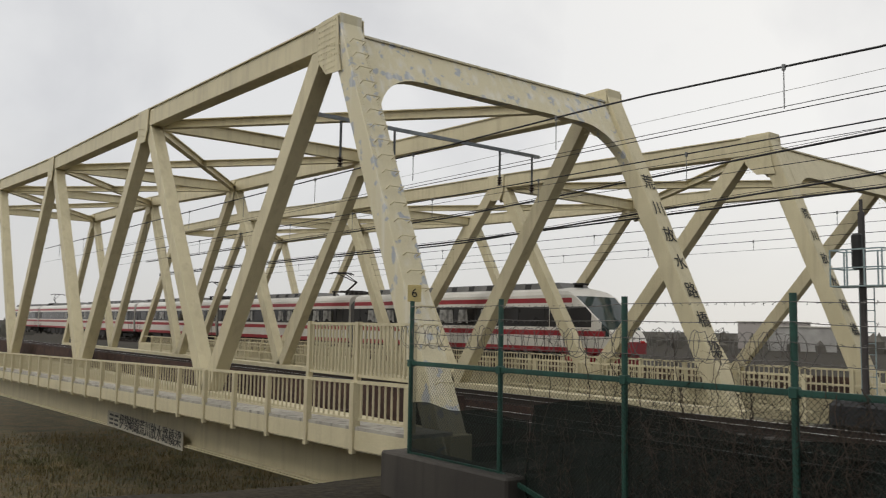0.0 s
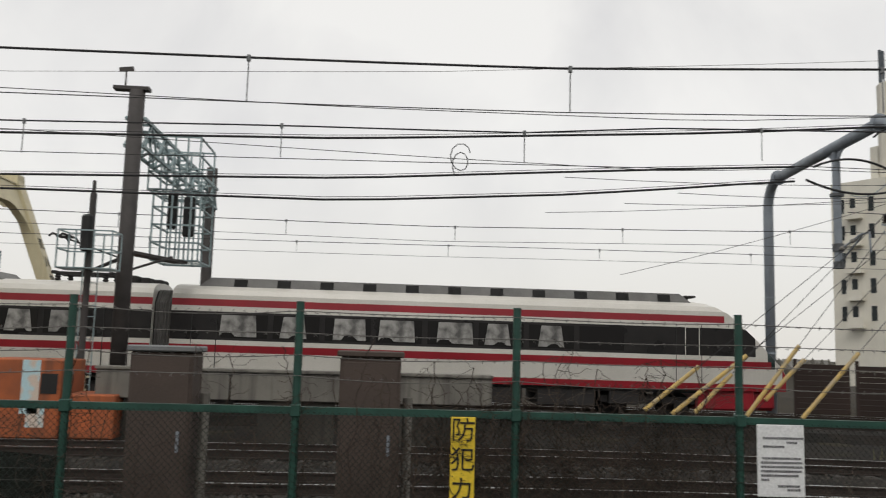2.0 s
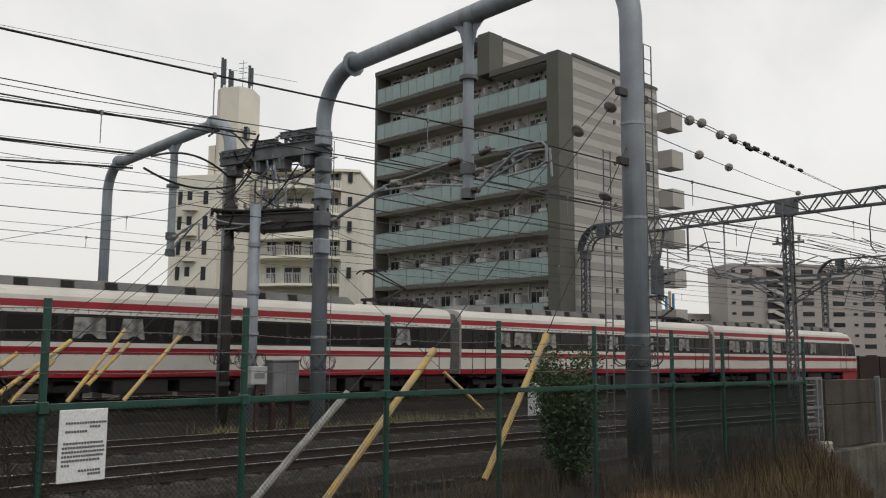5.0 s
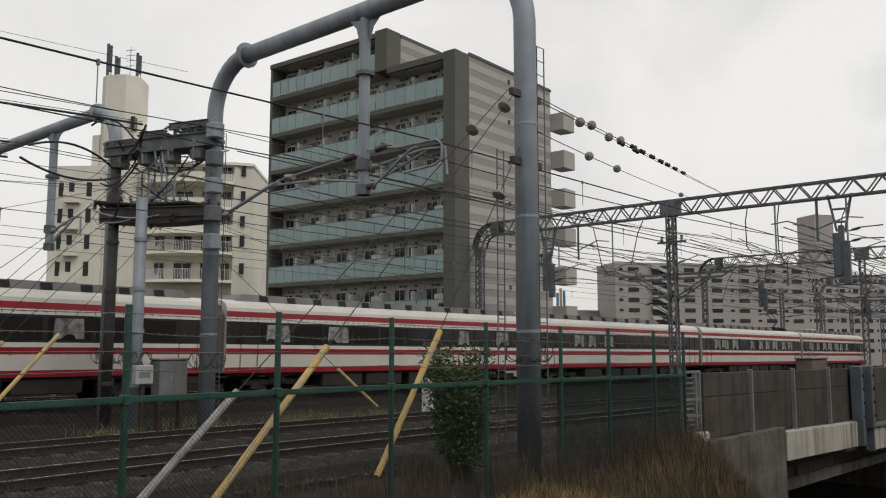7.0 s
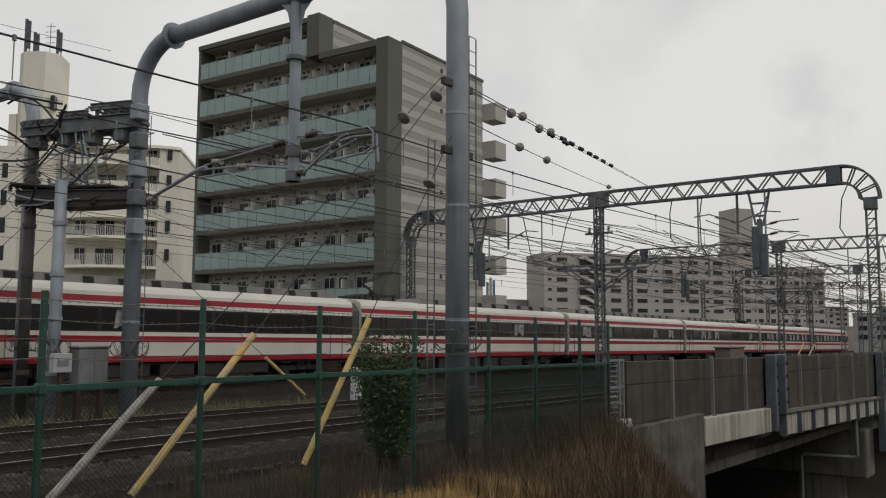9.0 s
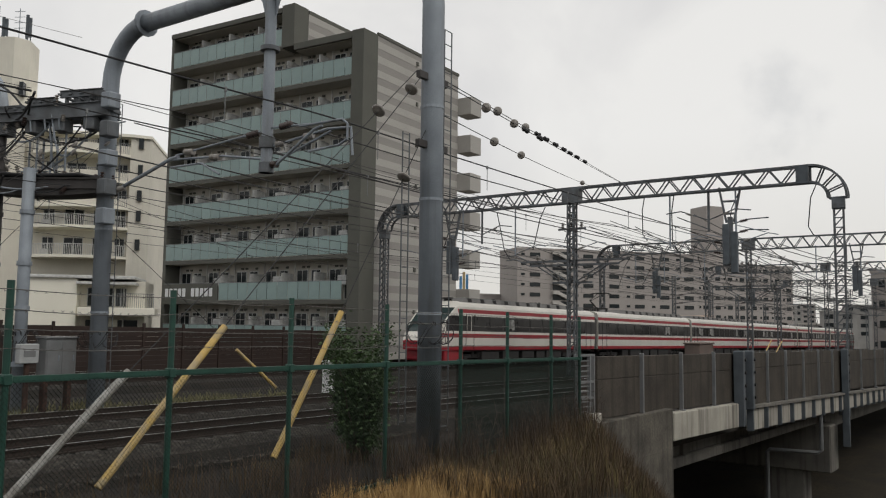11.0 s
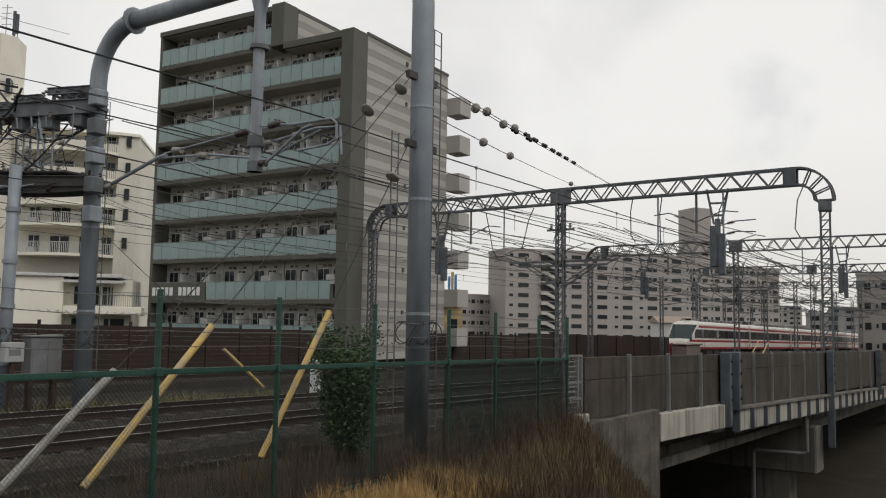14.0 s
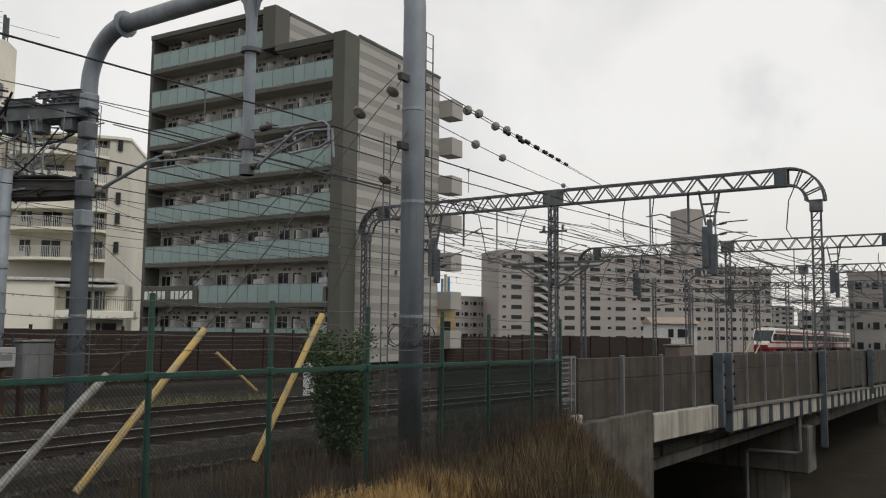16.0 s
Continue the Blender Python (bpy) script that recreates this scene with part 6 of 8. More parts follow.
def apartment():
    ap = thing("apartment_block", "taupe and beige apartment block with frosted glass balconies", "apartment building")
    left, corner = bearing(-43.0, 71.5, 0), bearing(-55.9, 57.6, 0)
    ap.matrix_basis = oriented(left, corner)
    W = (corner - left).length
    D, fl = 13.0, 3.19
    low_top, high_top, step = 22.7, 25.7, 13.5     # the roof drops one storey at the step
    z0 = -0.6
    floors = [22.75 - fl * k for k in range(8)]
    bm = bmesh.new()
    box(bm, 0.3, 1.5, z0, W - 0.2, D, low_top - 0.25)
    part("core_wall", bm, M_BLDG, ap)
    bm = bmesh.new()
    box(bm, 0.3, 1.5, low_top - 0.25, step - 0.1, 9.6, high_top - 0.3)
    part("upper_wall", bm, M_BLDG, ap)
    bm = bmesh.new()
    box(bm, 0, 0.0, z0, 0.3, D, high_top)
    part("end_pier", bm, M_BLDG_D, ap)
    bm = bmesh.new()
    box(bm, W - 1.05, -0.12, z0, W + 0.02, 1.6, low_top + 0.05, bevel=0.03)
    part("corner_pier", bm, M_BLDG_D, ap)
    bm = bmesh.new()
    box(bm, step - 1.25, -0.1, floors[0] - 0.2, step, 1.5, high_top + 0.15, bevel=0.03)
    part("step_pier", bm, M_BLDG_D, ap)
    bm = bmesh.new()
    box(bm, 0, -0.1, high_top - 0.4, step - 1.25, 1.6, high_top, bevel=0.02)
    box(bm, 0, 1.6, high_top - 0.3, step, 9.7, high_top + 0.1)
    part("upper_roof_slab", bm, M_BLDG_D, ap)
    for x0_, x1_, zs_ in ((0.3, step - 1.25, high_top - 0.4), (step, W - 1.05, low_top - 0.5)):
        bm = bmesh.new()
        box(bm, x0_ + 0.02, 0.12, zs_ - 0.05, x1_ - 0.02, 1.48, zs_ - 0.006)
        part("soffit_board", bm, M_BLDG, ap)
    bm = bmesh.new()
    box(bm, step, -0.1, low_top - 0.5, W - 1.05, 1.9, low_top, bevel=0.02)
    box(bm, step, 1.9, low_top - 0.3, W - 0.2, D, low_top - 0.05)
    part("lower_roof_slab", bm, M_BLDG_D, ap)
    # striped flank of the upper storey
    bm = bmesh.new()
    box(bm, step - 0.1, 1.5, low_top - 0.3, step, 9.6, high_top - 0.31)
    part("upper_flank", bm, M_STRIPE_D, ap)
    for k in range(3):
        bm = bmesh.new()
        box(bm, step, 1.52, low_top + 0.1 + 1.07 * k, step + 0.012, 9.58, low_top + 0.63 + 1.07 * k)
        part("cladding_course", bm, M_STRIPE_L, ap)
    bm = bmesh.new()
    box(bm, step + 0.002, 3.4, low_top + 1.0, step + 0.05, 8.2, low_top + 1.35)
    part("louvre_slot", bm, M_BLDG_D, ap)
    # striped gable, one board a course
    bm = bmesh.new()
    box(bm, W - 0.2, 1.6, z0, W, D, low_top + 0.0)
    part("gable_wall", bm, M_STRIPE_D, ap)
    bm = bmesh.new()
    box(bm, 0, 1.6, 0, 0.012, D + 0.01, 0.53)
    course = part("cladding_course", bm, M_STRIPE_L, ap)
    course.matrix_basis = pose(W + 0.002, 0, z0)
    z = z0
    while z < low_top - 1.7:
        z += 1.065
        shared("cladding_course", course.data, ap, pose(W + 0.002, 0, z))
    bm = bmesh.new()
    box(bm, W - 0.12, 1.6, low_top, W + 0.06, D + 0.1, low_top + 0.22)
    part("gable_coping", bm, M_BLDG_D, ap)
    for k in range(7):
        bm = bmesh.new()
        box(bm, W + 0.01, 6.6, floors[k] - 0.9, W + 0.12, 6.85, floors[k] - 0.6, bevel=0.02)
        part("vent_hood", bm, M_BLDG_D, ap)
    bm = bmesh.new()
    tube(bm, [(W - 3, 5, low_top), (W - 3, 5, low_top + 0.9), (W - 2.2, 5, low_top + 0.9), (W - 2.2, 5, low_top)], 0.1, 8)
    part("vent_pipe", bm, M_FRAMEW, ap)
    bays = 6
    bw = (W - 1.4) / bays

    def mesh_of(name, bm, mat):
        o = part(name, bm, mat, ap)
        me = o.data
        bpy.data.objects.remove(o)
        return me
    bm = bmesh.new()
    box(bm, 0.02, 0, 0, 0.98, 0.03, 1.28, bevel=0.01)
    me_glass = mesh_of("balcony_pane", bm, M_BALGLASS)
    bm = bmesh.new()
    box(bm, 0, 0, 0, 1.0, 0.05, 2.1, bevel=0.01)
    me_win = mesh_of("window", bm, M_WINDOW)
    bm = bmesh.new()
    for x0, x1, za, zb in ((-0.06, 0.0, -0.06, 2.16), (1.0, 1.06, -0.06, 2.16), (0, 1.0, 2.1, 2.16), (0, 1.0, -0.06, 0), (0.48, 0.52, 0, 2.1)):
        box(bm, x0, -0.03, za, x1, 0.04, zb)
    me_frame = mesh_of("window_frame", bm, M_FRAMEW)
    bm = bmesh.new()
    box(bm, 0, 0, 0, 0.06, 1.3, 1.95)
    me_div = mesh_of("divider", bm, M_FRAMEW)
    bm = bmesh.new()
    box(bm, 0, 0, 0, 0.8, 0.3, 0.7, bevel=0.02)
    me_ac = mesh_of("air_conditioner", bm, M_FRAMEW)
    bm = bmesh.new()
    box(bm, -0.13, 0, -0.08, 0.13, 0.1, 0.08, bevel=0.02)
    me_hood = mesh_of("vent_hood", bm, M_BLDG_D)
    rng = random.Random(8)
    for i, z in enumerate(floors):
        last = W - 1.05 if i else step - 1.25
        bm = bmesh.new()
        box(bm, 0.28, 0.0, z - 0.3, last, 1.55, z)
        part("balcony_slab", bm, M_BLDG, ap)
        bm = bmesh.new()
        box(bm, 0.28, -0.012, z - 0.31, last, -0.002, z - 0.02)
        part("slab_edge", bm, M_BLDG_D, ap)
        x = 0.32 if i != 6 else 6.5
        while x < last - 0.6:
            shared("balcony_pane", me_glass, ap, pose(x, -0.03, z + 0.02))
            x += 1.0
        bm = bmesh.new()
        tube(bm, [(0.3, -0.02, z + 1.33), (last, -0.02, z + 1.33)], 0.03, 6)
        part("balcony_rail", bm, M_BOXGREY, ap)
        for k in range(bays):
            x = 0.4 + bw * k
            if x + bw > last + 0.9:
                continue
            win = shared("window", me_win, ap, pose(x + 0.3, 1.46, z + 0.12))
            shared("window_frame", me_frame, win)
            win = shared("window", me_win, ap, pose(x + 1.7, 1.46, z + 0.12) @ Matrix.Diagonal((0.8, 1, 1, 1)))
            shared("window_frame", me_frame, win)
            shared("divider", me_div, ap, pose(x + bw - 0.1, 0.12, z + 0.05))
            shared("air_conditioner", me_ac, ap, pose(x + (1.35 if k % 2 else 2.2), 1.0, z + 0.6 + 0.5 * (k % 2)))
            for e in (0.9, 1.35, 2.4):
                shared("vent_hood", me_hood, ap, pose(x + e, 1.4, z + 2.48))
            bm = bmesh.new()
            tube(bm, [(x + 0.1, 1.42, z), (x + 0.1, 1.42, z + fl - 0.3)], 0.05, 6)
            part("drain_pipe", bm, M_FRAMEW, ap)
    # name board as plain bars
    z = floors[6]
    bm = bmesh.new()
    box(bm, 0.3, -0.06, z - 0.25, 6.4, 0.0, z + 1.3)
    part("name_board", bm, M_BLDG_D, ap)
    for k in range(11):
        if k != 5:
            bm = bmesh.new()
            box(bm, 0.5 + 0.5 * k, -0.085, z + 0.3, 0.86 + 0.5 * k, -0.06, z + 0.95, bevel=0.02)
            part("name_bar", bm, M_WHITE, ap, "white raised sign mark")
    # far side balconies
    for z in floors[1:]:
        bm = bmesh.new()
        box(bm, W - 0.1, D + 0.02, z - 0.2, W + 1.25, D + 1.8, z + 1.25, bevel=0.02)
        part("side_balcony", bm, M_STRIPE_L, ap)
    return ap


apartment()


def cream_tower():
    tw = thing("cream_apartment_tower", "older cream apartment building with rounded balconies and a tall stair tower", "apartment building")
    a, b = bearing(-29.4, 96, 0), bearing(-41.8, 90, 0)
    m = oriented(a, b)
    tw.matrix_basis = m
    W = (b - a).length

    def along(az):
        """Metres along the front at a bearing."""
        d, e = bearing(az, 1, 0), (b - a) / W
        return (a.y * d.x - a.x * d.y) / (e.x * d.y - e.y * d.x)

    def prism(name, pts, z0, z1, mat, label=""):
        bm = bmesh.new()
        lo = [bm.verts.new((x, y, z0)) for x, y in pts]
        hi = [bm.verts.new((x, y, z1)) for x, y in pts]
        n = len(pts)
        for i in range(n):
            bm.faces.new((lo[i], lo[(i + 1) % n], hi[(i + 1) % n], hi[i]))
        bm.faces.new(hi)
        bm.faces.new(lo[::-1])
        return part(name, bm, mat, tw, label)
    top = 20.9
    x_w, x_t0, x_t1, x_b, x_e = along(-31.9), along(-31.9), along(-34.3), along(-34.9), along(-40.6)
    prism("left_wing", [(0, 0.4), (x_w + 1.2, -0.2), (x_w + 1.2, 11), (0, 11)], -0.6, top - 0.4, M_TOWER)
    prism("main_wall", [(x_w + 1.0, 2.2), (x_e, 2.2), (x_e, 1.0), (W, 1.6), (W, 12), (x_w + 1.0, 12)], -0.6, top, M_TOWER)
    prism("stair_tower", [(x_t0, 1.6), (x_t0 + 0.7, 0.6), (x_t1 - 1.2, 0.2), (x_t1, 1.3), (x_t1, 4.2), (x_t0, 4.2)], -0.6, 30.6, M_TOWER)
    prism("tower_step", [(x_t0 - 0.9, 1.8), (x_t0, 1.4), (x_t0, 6), (x_t0 - 0.9, 6)], top - 1, 24.2, M_TOWER)
    prism("roof_coping", [(x_b, -0.4), (x_e + 0.3, 0.8), (W + 0.1, 1.4), (W + 0.1, 12), (x_b, 12)], top, top + 0.3, M_ANNEXE)
    for k, (dx, h0, h1) in enumerate(((0.3, 31.0, 34.6), (0.6, 31.4, 34.4), (1.2, 31.0, 33.2), (1.5, 31.2, 33.0), (3.5, 31.0, 33.6), (3.8, 31.2, 33.3))):
        bm = bmesh.new()
        tube(bm, [(x_t0 + dx, 2.2, 30.5), (x_t0 + dx, 2.2, h1 - 0.3)], 0.05, 6)
        box(bm, x_t0 + dx - 0.14, 1.9, h0, x_t0 + dx + 0.14, 2.12, h1, bevel=0.02)
        part("antenna_panel", bm, M_STEELBLUE, tw)
    bm = bmesh.new()
    tube(bm, [(x_t0 + 2.4, 3, 30.5), (x_t0 + 2.4, 3, 34.6)], 0.04, 6)
    for z in (32.4, 33.0, 33.6, 34.2):
        beam(bm, (x_t0 + 1.9, 3, z), (x_t0 + 2.9, 3, z + 0.1), 0.05, 0.05)
    part("aerial", bm, M_GALV, tw)
    # rounded balconies
    levels = (18.9, 16.1, 13.4, 11.3, 8.3)

    def arc(bulge, n=14):
        return [(x_b + (x_e - x_b) * i / n, 1.5 - bulge * math.sin(math.pi * (0.12 + 0.8 * i / n))) for i in range(n + 1)]
    for i, z in enumerate(levels):
        out = arc(2.5)
        prism("balcony_slab", out + [(x_e, 2.3), (x_b, 2.3)], z - 0.12, z + 0.16, M_ANNEXE)
        if i < 3:
            prism("balcony_parapet", arc(2.25) + list(reversed(arc(2.1))), z + 0.16, z + 1.0, M_TOWER)
        bm = bmesh.new()
        pts = arc(2.2)
        for (ax, ay), (bx, by) in zip(pts, pts[1:]):
            beam(bm, (ax, ay, z + 1.25), (bx, by, z + 1.25), 0.06, 0.06)
            for k in range(4):
                px, py = ax + (bx - ax) * k / 4, ay + (by - ay) * k / 4
                box(bm, px - 0.025, py - 0.025, z + 0.16, px + 0.025, py + 0.025, z + 1.25)
        part("balcony_rail", bm, M_FRAMEW if i > 2 else M_BOXGREY, tw)
        for f_, w_ in ((0.1, 1.0), (0.32, 1.8), (0.62, 1.3), (0.85, 0.9)):
            bm = bmesh.new()
            x = x_b + (x_e - x_b) * f_
            box(bm, x, 2.12, z + 0.3, x + w_, 2.24, z + 2.05)
            win = part("window", bm, M_WINDOW, tw)
            bm = bmesh.new()
            for x0, x1 in ((x - 0.06, x), (x + w_ / 2 - 0.03, x + w_ / 2 + 0.03), (x + w_, x + w_ + 0.06)):
                box(bm, x0, 2.07, z + 0.25, x1, 2.16, z + 2.1)
            box(bm, x - 0.06, 2.07, z + 2.1, x + w_ + 0.06, 2.16, z + 2.16)
            part("window_frame", bm, M_FRAMEW, win)
        bm = bmesh.new()
        box(bm, x_b + 0.9, 1.5, z + 0.2, x_b + 1.7, 1.85, z + 0.85, bevel=0.02)
        part("air_conditioner", bm, M_FRAMEW, tw)
        bm = bmesh.new()
        box(bm, (x_e + W) / 2 - 0.2, 1.05, z + 0.9, (x_e + W) / 2 + 0.25, 1.4, z + 2.0)
        part("side_window", bm, M_WINDOW, tw)
    for z in (17.2, 14.4, 11.6, 8.8, 6.0):
        for x, w_ in ((0.9, 0.5), (2.0, 1.0), (3.9, 0.55)):
            bm = bmesh.new()
            yy = 0.4 - 0.6 * x / (x_w + 1.2)
            box(bm, x, yy - 0.06, z, x + w_, yy + 0.2, z + 1.5)
            part("window", bm, M_WINDOW, tw)
        bm = bmesh.new()
        box(bm, 1.75, -0.75, z - 0.75, 3.3, 0.2, z - 0.55)
        box(bm, 1.75, -0.75, z - 0.55, 3.3, -0.68, z + 0.35)
        part("side_balcony", bm, M_TOWER, tw)
    bm = bmesh.new()
    box(bm, x_t1 - 0.55, 0.3, 24.6, x_t1 - 0.15, 1.5, 26.0)
    part("tower_window", bm, M_WINDOW, tw)
    return tw


cream_tower()
low = thing("cream_annexe", "low cream building with a blank wall and white eaves", "building")
low.matrix_basis = oriented(bearing(-34.6, 72, 0), bearing(-43.0, 70, 0))
bm = bmesh.new()
box(bm, 0.2, 0, -0.6, 4.3, 6, 5.2, bevel=0.03)
part("wall", bm, M_ANNEXE, low)
bm = bmesh.new()
box(bm, 4.3, 1.2, -0.6, 9.2, 6, 5.1)
part("rear_wall", bm, M_TOWER, low)
bm = bmesh.new()
box(bm, 0.1, -0.25, 5.2, 8.6, 6, 5.45, bevel=0.04)
part("roof_edge", bm, M_FRAMEW, low)
bm = bmesh.new()
box(bm, 4.3, -0.5, 4.75, 8.7, 1.2, 4.95, bevel=0.03)
part("canopy", bm, M_FRAMEW, low)
bm = bmesh.new()
box(bm, 4.5, -0.7, 2.3, 10.2, 1.2, 2.95, bevel=0.03)
part("balcony_slab", bm, M_ANNEXE, low)
for x in (4.9, 6.0, 7.0):
    bm = bmesh.new()
    box(bm, x, 1.1, 3.1, x + 0.75, 1.25, 4.5)
    win = part("window", bm, M_WINDOW, low)
    bm = bmesh.new()
    for x0 in (x - 0.05, x + 0.35, x + 0.75):
        box(bm, x0, 1.05, 3.05, x0 + 0.05, 1.15, 4.55)
    part("window_frame", bm, M_FRAMEW, win)
for x in (4.8, 7.2):
    bm = bmesh.new()
    box(bm, x, 1.1, 0.5, x + 1.5, 1.25, 2.0)
    part("window", bm, M_WINDOW, low)
bm = bmesh.new()
for x in ramp(7.4, 10.1, 0.16):
    box(bm, x - 0.015, -0.66, 2.95, x + 0.015, -0.63, 4.05)
beam(bm, (7.4, -0.65, 4.05), (10.1, -0.65, 4.05), 0.05, 0.05)
part("balcony_rail", bm, M_BOXGREY, low)["kind"] = "stuff"
bm = bmesh.new()
tube(bm, [(7.6, 1.1, 0), (7.6, 1.1, 4.6)], 0.06, 6)
part("drain_pipe", bm, M_FRAMEW, low)
bh = thing("brown_house", "small brown tiled house behind the apartments", "building")
bh.matrix_basis = oriented(bearing(-41.9, 118, 0), bearing(-43.6, 118, 0))
bm = bmesh.new()
box(bm, 0, 0, -0.6, 4.5, 8, 10.4)
part("wall", bm, M_BRICKY, bh)
for z in (2.0, 4.9, 7.8):
    bm = bmesh.new()
    box(bm, 0.4, -0.08, z, 1.7, 0.1, z + 1.3)
    part("window", bm, M_WINDOW, bh)


def slab_block(az0, d0, az1, d1, top, floors, bays, label, stairs=True):
    sb = thing("slab_block", label, "apartment building", "far apartment slabs")
    a, b = bearing(az0, d0, 0), bearing(az1, d1, 0)
    sb.matrix_basis = oriented(a, b)
    W = (b - a).length
    bm = bmesh.new()
    box(bm, 0, 0, -6.5, W, 14, top)
    part("wall", bm, M_SLAB, sb)
    fl = (top + 5) / floors
    bm = bmesh.new()
    box(bm, 0, -0.1, 0, 3.4, 0.15, 1.1)
    o = part("window", bm, M_WINDOW, sb)
    me = o.data
    bpy.data.objects.remove(o)
    bw = W / bays
    for i in range(floors):
        z = top - fl * (i + 1) + 0.9
        if z < -4:
            continue
        for k in range(bays):
            if stairs and k == 1:
                bm = bmesh.new()
                za, zb_ = z + 1.2, z - 0.4
                beam(bm, (bw * k + bw * 0.45, -0.7, za), (bw * k + bw * 0.86, -0.7, zb_), 1.2, 0.9)
                part("stair_flight", bm, M_STAIR, sb)
                bm = bmesh.new()
                box(bm, bw * k + bw * 0.26, -1.3, z + 0.75, bw * k + bw * 0.46, 0, z + 1.65)
                part("stair_landing", bm, M_STAIR, sb)
                bm = bmesh.new()
                box(bm, bw * k + bw * 0.84, -1.3, z - 0.85, bw * k + bw * 0.98, 0, z + 0.05)
                part("stair_landing", bm, M_STAIR, sb)
                bm = bmesh.new()
                box(bm, bw * k + bw * 0.3, -0.06, z - 0.9, bw * k + bw * 0.95, 0.1, z + 1.6)
                part("stair_opening", bm, M_WINDOW, sb)
                continue
            shared("window", me, sb, pose(bw * k + bw * 0.46, 0, z) @ Matrix.Diagonal((bw * 0.38 / 3.4, 1, 1, 1)))
            shared("window", me, sb, pose(bw * k + bw * 0.14, 0, z + 0.25) @ Matrix.Diagonal((bw * 0.13 / 3.4, 1, 0.6, 1)))
    bm = bmesh.new()
    box(bm, -0.15, -0.15, top, W + 0.15, 14, top + 0.5)
    part("parapet", bm, M_SLAB, sb)
    return sb, W


slab_block(-66.7, 235, -78.6, 262, 23.4, 10, 7, "long pinkish grey apartment slab with open stair flights")
sb2, W2 = slab_block(-78.6, 262, -84.4, 285, 21, 9, 8, "pale grey apartment slab farther along the line", False)
bm = bmesh.new()
box(bm, 6.0, 3, 21, 12.4, 11, 39.5)
part("lift_tower", bm, M_SLAB, sb2)
slab_block(-63.5, 240, -66.4, 250, 10.5, 5, 5, "low pale apartment slab beyond the tracks", False)
slab_block(-88.8, 150, -96, 150, 11, 5, 8, "grey flats beyond the far gantries", False)

wh = thing("white_house", "small white house with a brown tiled roof", "house")
wh.matrix_basis = oriented(bearing(-77.0, 150, 0), bearing(-80.0, 152, 0))
bm = bmesh.new()
box(bm, 0, 0, -6.5, 7.6, 8, 3.0)
part("wall", bm, M_FRAMEW, wh)
bm = bmesh.new()
vs = [bm.verts.new(c) for c in ((-0.4, -0.5, 2.95), (8.0, -0.5, 2.95), (8.0, 8.5, 2.95), (-0.4, 8.5, 2.95), (-0.4, 4, 4.1), (8.0, 4, 4.1))]
for q in ((0, 1, 5, 4), (2, 3, 4, 5), (0, 4, 3), (1, 2, 5), (0, 3, 2, 1)):
    bm.faces.new([vs[i] for i in q])
part("roof", bm, M_BRICKY, wh)
for x, w_ in ((2.6, 0.9), (4.2, 1.7)):
    bm = bmesh.new()
    box(bm, x, -0.08, 0.6, x + w_, 0.1, 2.0)
    part("window", bm, M_WINDOW, wh)

for az0, az1, d, top in ((-84.2, -84.9, 420, 13.0), (-84.9, -85.7, 520, 15.5), (-85.9, -88.0, 240, 6.4), (-87.2, -89.6, 300, 9.5), (-89.2, -91.5, 210, 15.0)):
    fb = thing("far_flats", "pale far flats with rows of small windows", "apartment building", "far flats")
    a, b = bearing(az0, d, 0), bearing(az1, d, 0)
    fb.matrix_basis = oriented(a, b)
    W_ = (b - a).length
    bm = bmesh.new()
    box(bm, 0, 0, -6.5, W_, 10, top)
    box(bm, -0.15, -0.15, top, W_ + 0.15, 10, top + 0.4)
    part("wall", bm, M_FARWALL if top < 14.5 else M_SLAB, fb)
    for z in ramp(0.0, top - 1.8, 2.9):
        n_ = max(2, int(W_ / 3.2))
        for k in range(n_):
            x = W_ * (k + 0.25) / n_
            bm = bmesh.new()
            box(bm, x, -0.06, z, x + W_ * 0.5 / n_, 0.1, z + 1.2)
            part("window", bm, M_WINDOW, fb)
bb = thing("blue_roofed_shop", "small ochre building with blue cladding and sign tower", "building")
bb.matrix_basis = oriented(bearing(-61.3, 92, 0), bearing(-63.7, 92, 0))
bm = bmesh.new()
box(bm, 0, 0.2, -6.5, 3.95, 5, 4.2)
part("wall", bm, M_OCHRE, bb)
bm = bmesh.new()
vs = [bm.verts.new(c) for c in ((-0.3, -0.5, 4.2), (3.75, -0.5, 4.2), (3.6, 1.6, 5.4), (-0.3, 1.6, 5.4), (-0.3, 1.6, 4.2), (3.75, 1.6, 4.2))]
for q in ((0, 1, 2, 3), (1, 5, 2), (0, 3, 4), (3, 2, 5, 4), (0, 4, 5, 1)):
    bm.faces.new([vs[i] for i in q])
part("roof_band", bm, M_BLUE, bb)
for k, zt_ in enumerate((7.4, 7.9, 7.6)):
    bm = bmesh.new()
    box(bm, 2.3 + 0.36 * k, 1.8, 4.2, 2.6 + 0.36 * k, 2.3, zt_, bevel=0.02)
    part("sign_tower", bm, M_BLUE if k % 2 == 0 else M_OCHRE, bb)
bm = bmesh.new()
box(bm, 2.6, 0.1, 1.0, 3.4, 0.25, 2.6)
part("window", bm, M_WINDOW, bb)

